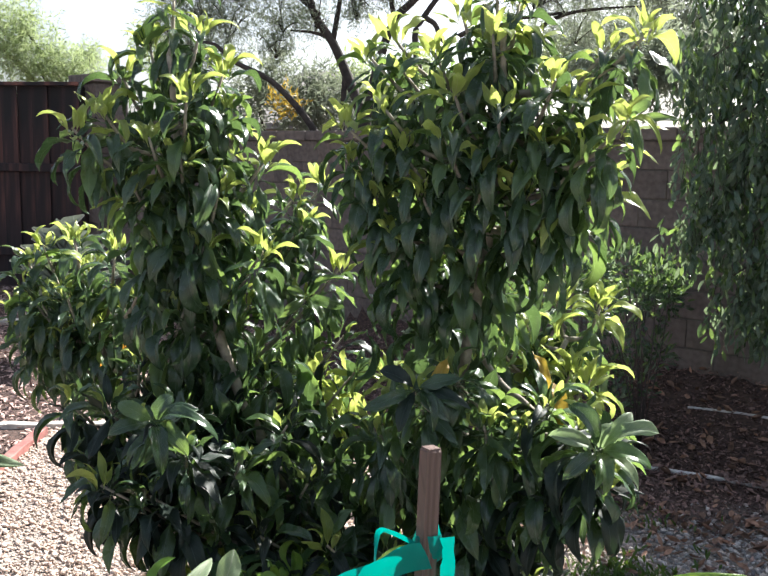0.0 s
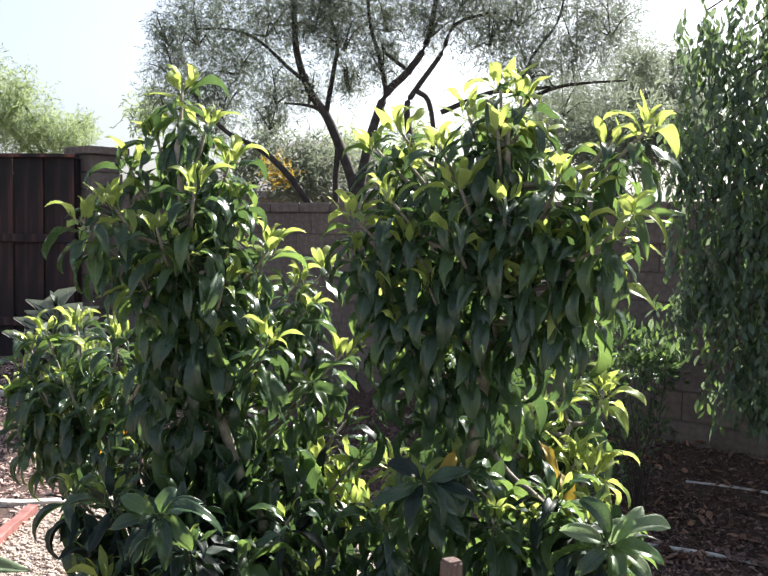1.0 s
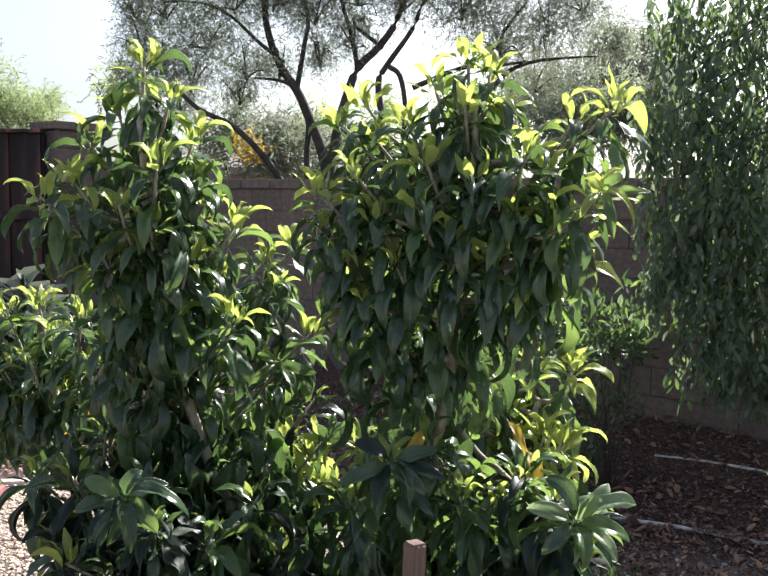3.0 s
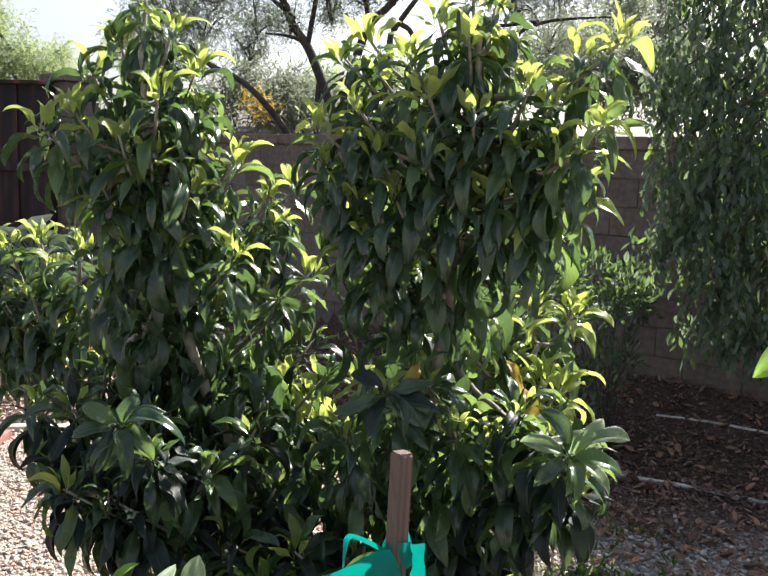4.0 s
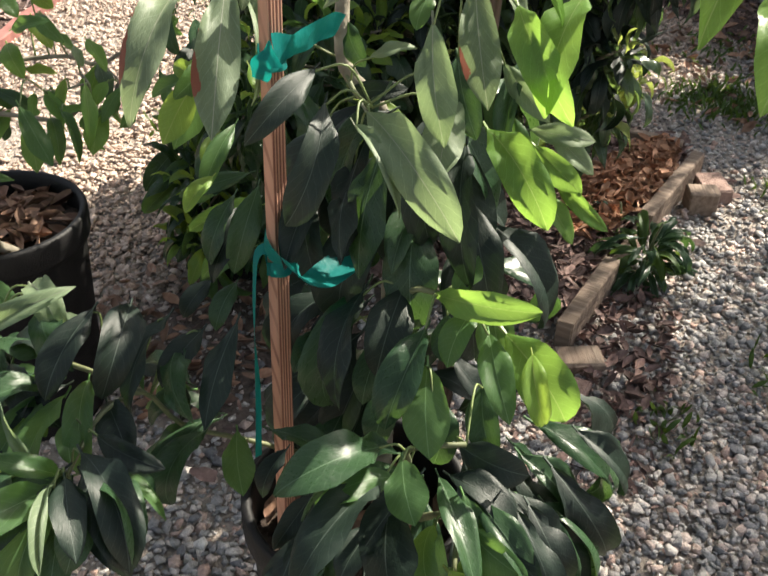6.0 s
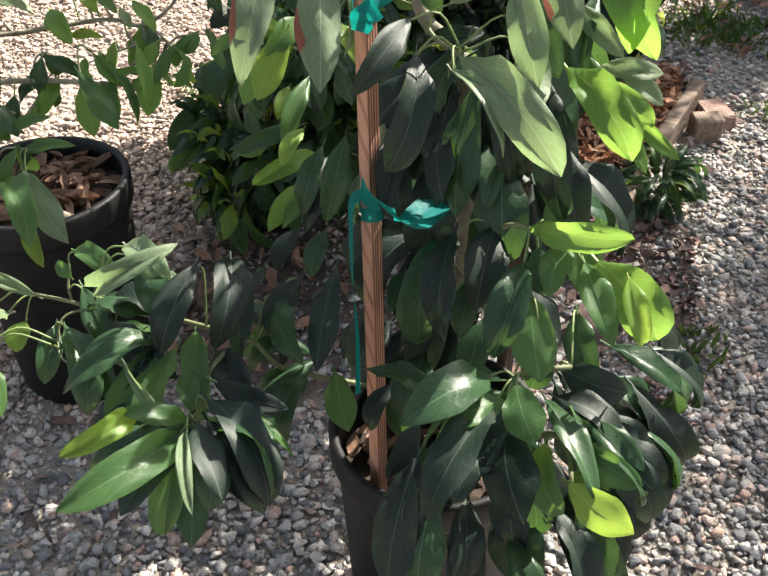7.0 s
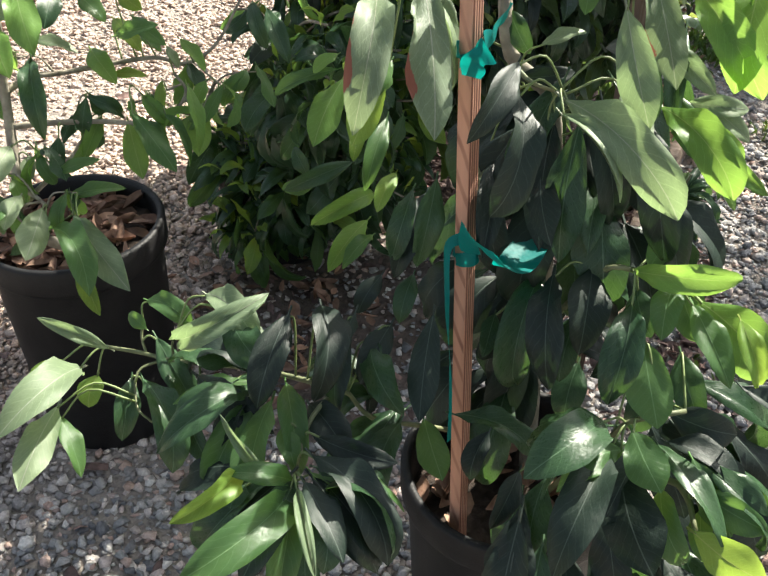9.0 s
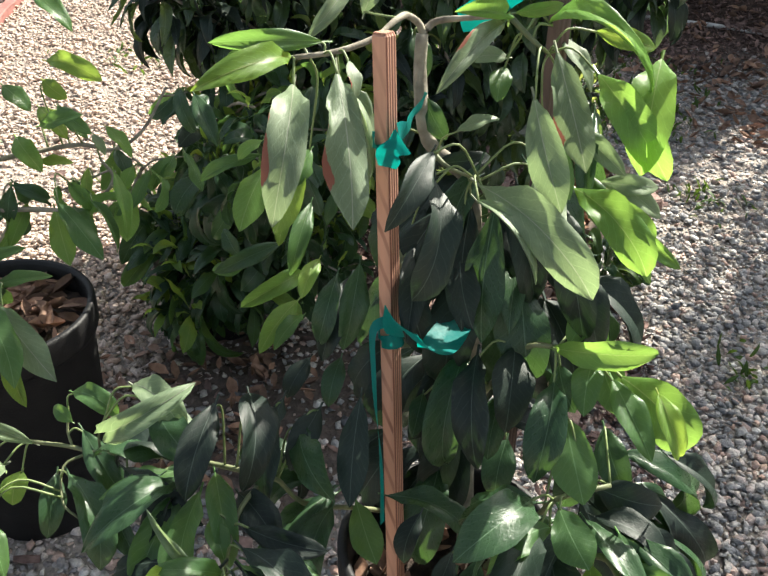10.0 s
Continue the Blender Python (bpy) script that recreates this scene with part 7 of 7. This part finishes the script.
for cx, cy, r, n in ((0.75, 4.05, 0.20, 420), (0.80, 4.7, 0.3, 130), (0.95, 3.3, 0.12, 40), (0.62, 2.0, 0.08, 30), (-1.5, 4.3, 0.2, 40), (0.9, 2.3, 0.1, 30), (-1.05, 3.0, 0.12, 50)):
    for i in range(n):
        x, y = cx + rnd.gauss(0, r * 0.6), cy + rnd.gauss(0, r * 0.6)
        b = Vector((x, y, gz(x, y) + 0.005))
        rest.add("weed", rnd.randrange(3), leaf_pose(b, b + Vector((rnd.uniform(-0.04, 0.04), rnd.uniform(-0.04, 0.04), rnd.uniform(0.015, 0.05))), 0.012, rand_dir(rnd) + Vector((0, 0, 1)), 0))
rest.build("weed_leaves", grass)

# ---- loose gravel and mulch ----


def stone_shapes(n, seed):
    """Broken stones: the hulls of a few random points, rather flat."""
    out = []
    r_ = random.Random(seed)
    for k in range(n):
        bm = bmesh.new()
        sx, sy, sz = r_.uniform(0.85, 1.2), r_.uniform(0.6, 0.95), r_.uniform(0.32, 0.6)
        for i in range(11):
            d = Vector((r_.gauss(0, 1), r_.gauss(0, 1), r_.gauss(0, 1))).normalized() * r_.uniform(0.4, 0.55)
            bm.verts.new((d.x * sx, d.y * sy, d.z * sz))
        res = bmesh.ops.convex_hull(bm, input=bm.verts[:])
        bmesh.ops.delete(bm, geom=list({g for g in res["geom_interior"] + res["geom_unused"] if isinstance(g, bmesh.types.BMVert)}), context="VERTS")
        bmesh.ops.triangulate(bm, faces=bm.faces[:])
        bm.verts.index_update()
        out.append((np.array([v.co[:] for v in bm.verts]), np.array([[v.index for v in f.verts] for f in bm.faces])))
        bm.free()
    return out


def scatter(name, shapes, places, mat, label, category, seed):
    """One mesh of many loose pieces. places: rows of x, y, z, size, tilt."""
    r_ = np.random.RandomState(seed)
    vs, fs, n = [], [], 0
    for x, y, z, s, tilt in places:
        v, f = shapes[r_.randint(len(shapes))]
        m = np.array(Euler((r_.normal(0, tilt), r_.normal(0, tilt), r_.uniform(0, 6.3))).to_matrix())
        vs.append(v @ m.T * s + (x, y, z))
        fs.append(f + n)
        n += len(v)
    vs, fs = np.concatenate(vs), np.concatenate(fs)
    me = bpy.data.meshes.new(name)
    me.vertices.add(len(vs))
    me.vertices.foreach_set("co", vs.ravel())
    k = fs.shape[1]
    me.loops.add(fs.size)
    me.loops.foreach_set("vertex_index", fs.ravel())
    me.polygons.add(len(fs))
    me.polygons.foreach_set("loop_start", np.arange(0, fs.size, k))
    me.update(calc_edges=True)
    me.materials.append(mat)
    return tagged(new(name, me), label, category, kind="stuff")


g_rnd = random.Random(81)
stones, chips = [], []


def fill(x0, x1, y0, y1, pitch, size):
    y = y0
    while y < y1:
        x = x0
        while x < x1:
            px, py = x + g_rnd.uniform(-0.5, 0.5) * pitch, y + g_rnd.uniform(-0.5, 0.5) * pitch
            if g_rnd.random() > mulch_at(px, py):
                s = size * g_rnd.choice((0.45, 0.55, 0.7, 0.8, 0.9, 1.0, 1.2, 1.6))
                stones.append((px, py, gz(px, py) + s * g_rnd.uniform(0.0, 0.3), s, 0.28))
            x += pitch
        y += pitch


fill(-1.5, 1.6, 0.75, 3.0, 0.0142, 0.0255)
fill(-2.6, 2.4, 3.0, 5.6, 0.0180, 0.0255)
fill(-2.6, -1.5, 1.6, 3.0, 0.0180, 0.0255)
scatter("gravel", stone_shapes(24, 3), stones, STONE, "loose angular grey and tan gravel", "gravel", 4)


def chip_shapes(n, seed):
    out = []
    r_ = random.Random(seed)
    for k in range(n):
        w, c = r_.uniform(0.25, 0.6), r_.uniform(-0.2, 0.25)
        v = [(x * w * f, yy, c * (abs(x) * 1.4 - 0.3) + 0.3 * c * yy) for yy, f in ((-0.5, r_.uniform(0.2, 0.9)), (0.0, 1.0), (0.5, r_.uniform(0.1, 0.8))) for x in (-0.5, 0, 0.5)]
        f = [(j * 3 + i, j * 3 + i + 1, j * 3 + i + 4, j * 3 + i + 3) for j in range(2) for i in range(2)]
        out.append((np.array(v), np.array(f)))
    return out


def strew(n, x0, x1, y0, y1, lo, hi, test, lift=0.0):
    for i in range(n):
        x, y = g_rnd.uniform(x0, x1), g_rnd.uniform(y0, y1)
        if test(x, y):
            chips.append((x, y, gz(x, y) + lift + g_rnd.uniform(0.002, 0.02), g_rnd.uniform(lo, hi), 0.4))


strew(60000, -1.4, 4.2, 4.0, 8.2, 0.012, 0.042, lambda x, y: mulch_at(x, y) > g_rnd.random())
strew(1500, 0.65, 2.4, 4.9, 5.65, 0.03, 0.07, lambda x, y: abs(y - 5.47 + 0.36 * (x - 1.0)) < 0.05 and math.sin(9 * x) > -0.3, 0.03)
scatter("mulch", chip_shapes(20, 6), chips, CHIP, "dark bark mulch and leaf bits at the foot of the wall", "mulch", 7)
chips = []
strew(26000, -6.6, -1.9, 2.6, 9.7, 0.02, 0.06, lambda x, y: mulch_at(x, y) > 0.9)
scatter("mulch", chip_shapes(20, 8), chips, CHIP_PALE, "sun-bleached pinkish bark chips along the fence", "mulch", 8)
chips = []
strew(7500, -0.9, 0.62, 2.3, 3.55, 0.025, 0.065, lambda x, y: x < 0.6 - 0.27 * (3.33 - y) and x > (-0.25 if y < 2.62 else -0.92 + 0.31 * (y - 2.62)), 0.05)
strew(130, -1.4, 1.8, 0.9, 5.2, 0.03, 0.06, lambda x, y: True)
strew(330, 0.2, 0.62, 1.75, 2.5, 0.02, 0.05, lambda x, y: True)
strew(220, -0.85, 0.0, 1.4, 2.42, 0.02, 0.045, lambda x, y: mulch_at(x, y) > 0.3)

scatter("mulch", chip_shapes(20, 6), chips, CHIP, "brown bark mulch and fallen leaves round the tree", "mulch", 9)

lt = litter_mesh(random.Random(91), 520, lambda q: (1.7 + 1.5 * q[0], 5.6 + 1.3 * q[1], gz(1.7 + 1.5 * q[0], 5.6 + 1.3 * q[1]) + 0.015 + 0.02 * q[2]), 0.04, 0.085)
tagged(new("fallen_leaves", lt), "dry curled leaves fallen on the dark mulch", "fallen leaves", kind="stuff")
lt = litter_mesh(random.Random(93), 900, lambda q: (0.415 + 0.12 * q[0] + 0.12 * q[1], 3.05 + 0.38 * q[1], gz(0.4, 3.0) + 0.07 + 0.03 * q[2]), 0.02, 0.06, STRAW)
tagged(new("fallen_leaves", lt), "orange-brown dry leaves and straw heaped on the bed's mulch", "fallen leaves", kind="stuff")
lt = litter_mesh(random.Random(94), 230, lambda q: (0.49 + 0.14 * q[0] + 0.03 * q[1], 2.25 + 0.33 * q[1], gz(0.5, 2.2) + 0.012 + 0.02 * q[2]), 0.02, 0.055, CHIP)
tagged(new("fallen_leaves", lt), "brown dry leaves spilled from the bed onto the gravel", "fallen leaves", kind="stuff")
lt = litter_mesh(random.Random(95), 170, lambda q: (-0.55 + 0.30 * q[0], 1.95 + 0.36 * q[1], gz(-0.55, 1.95) + 0.014 + 0.015 * q[2]), 0.03, 0.06)
tagged(new("fallen_leaves", lt), "reddish dry leaves on the shaded soil between the pots", "fallen leaves", kind="stuff")
lt = litter_mesh(random.Random(92), 260, lambda q: (1.0 + 0.75 * q[0], 4.35 + 0.6 * q[1], gz(1.0 + 0.75 * q[0], 4.35 + 0.6 * q[1]) + 0.018 + 0.01 * q[2]), 0.035, 0.075)
tagged(new("fallen_leaves", lt), "dry curled leaves strewn over the gravel", "fallen leaves", kind="stuff")

# ---- blocks of the walls ----
STEP_U = -1.12   # left of here the wall stands one course higher
step_core = part("wall_core", box_bm(STEP_U + 3.25, 0.17, COURSE + 0.07, bevel=0), MORTAR, wall_back, "grey mortar joints")
p = on_wall((STEP_U - 3.25) / 2, 1.85, -0.0955)
step_core.matrix_world = pose(p.x, p.y, p.z, 0, 0, WALL_TURN)
for c in range(-1, 10):
    z = CAP_Z - COURSE * (c + 1)
    start = 3.13 + (0.0 if c % 2 == 0 else BL / 2) - BL * 17
    for k in range(35):
        u = start + BL * (k + 0.5)
        if u < -3.2 or u > 7.9 or (c < 0 and u > STEP_U - BL / 2 + 0.01) or (c > 5 and u < 0.2):
            continue
        ob = new("block", BLOCK_ME[(k * 7 + c * 3) % 4])
        p = on_wall(u, z + 0.005, -0.045)
        ob.matrix_world = pose(p.x, p.y, p.z, 0, 0, WALL_TURN)
        ob.parent = wall_back
for k in range(29):
    u = -3.05 + BL * k
    up = COURSE if u < STEP_U else 0.0
    ob = new("cap_block", CAP_ME)
    p = on_wall(u, CAP_Z + up + 0.002, -0.095)
    ob.matrix_world = pose(p.x, p.y, p.z, 0, 0, WALL_TURN)
    ob.parent = wall_back
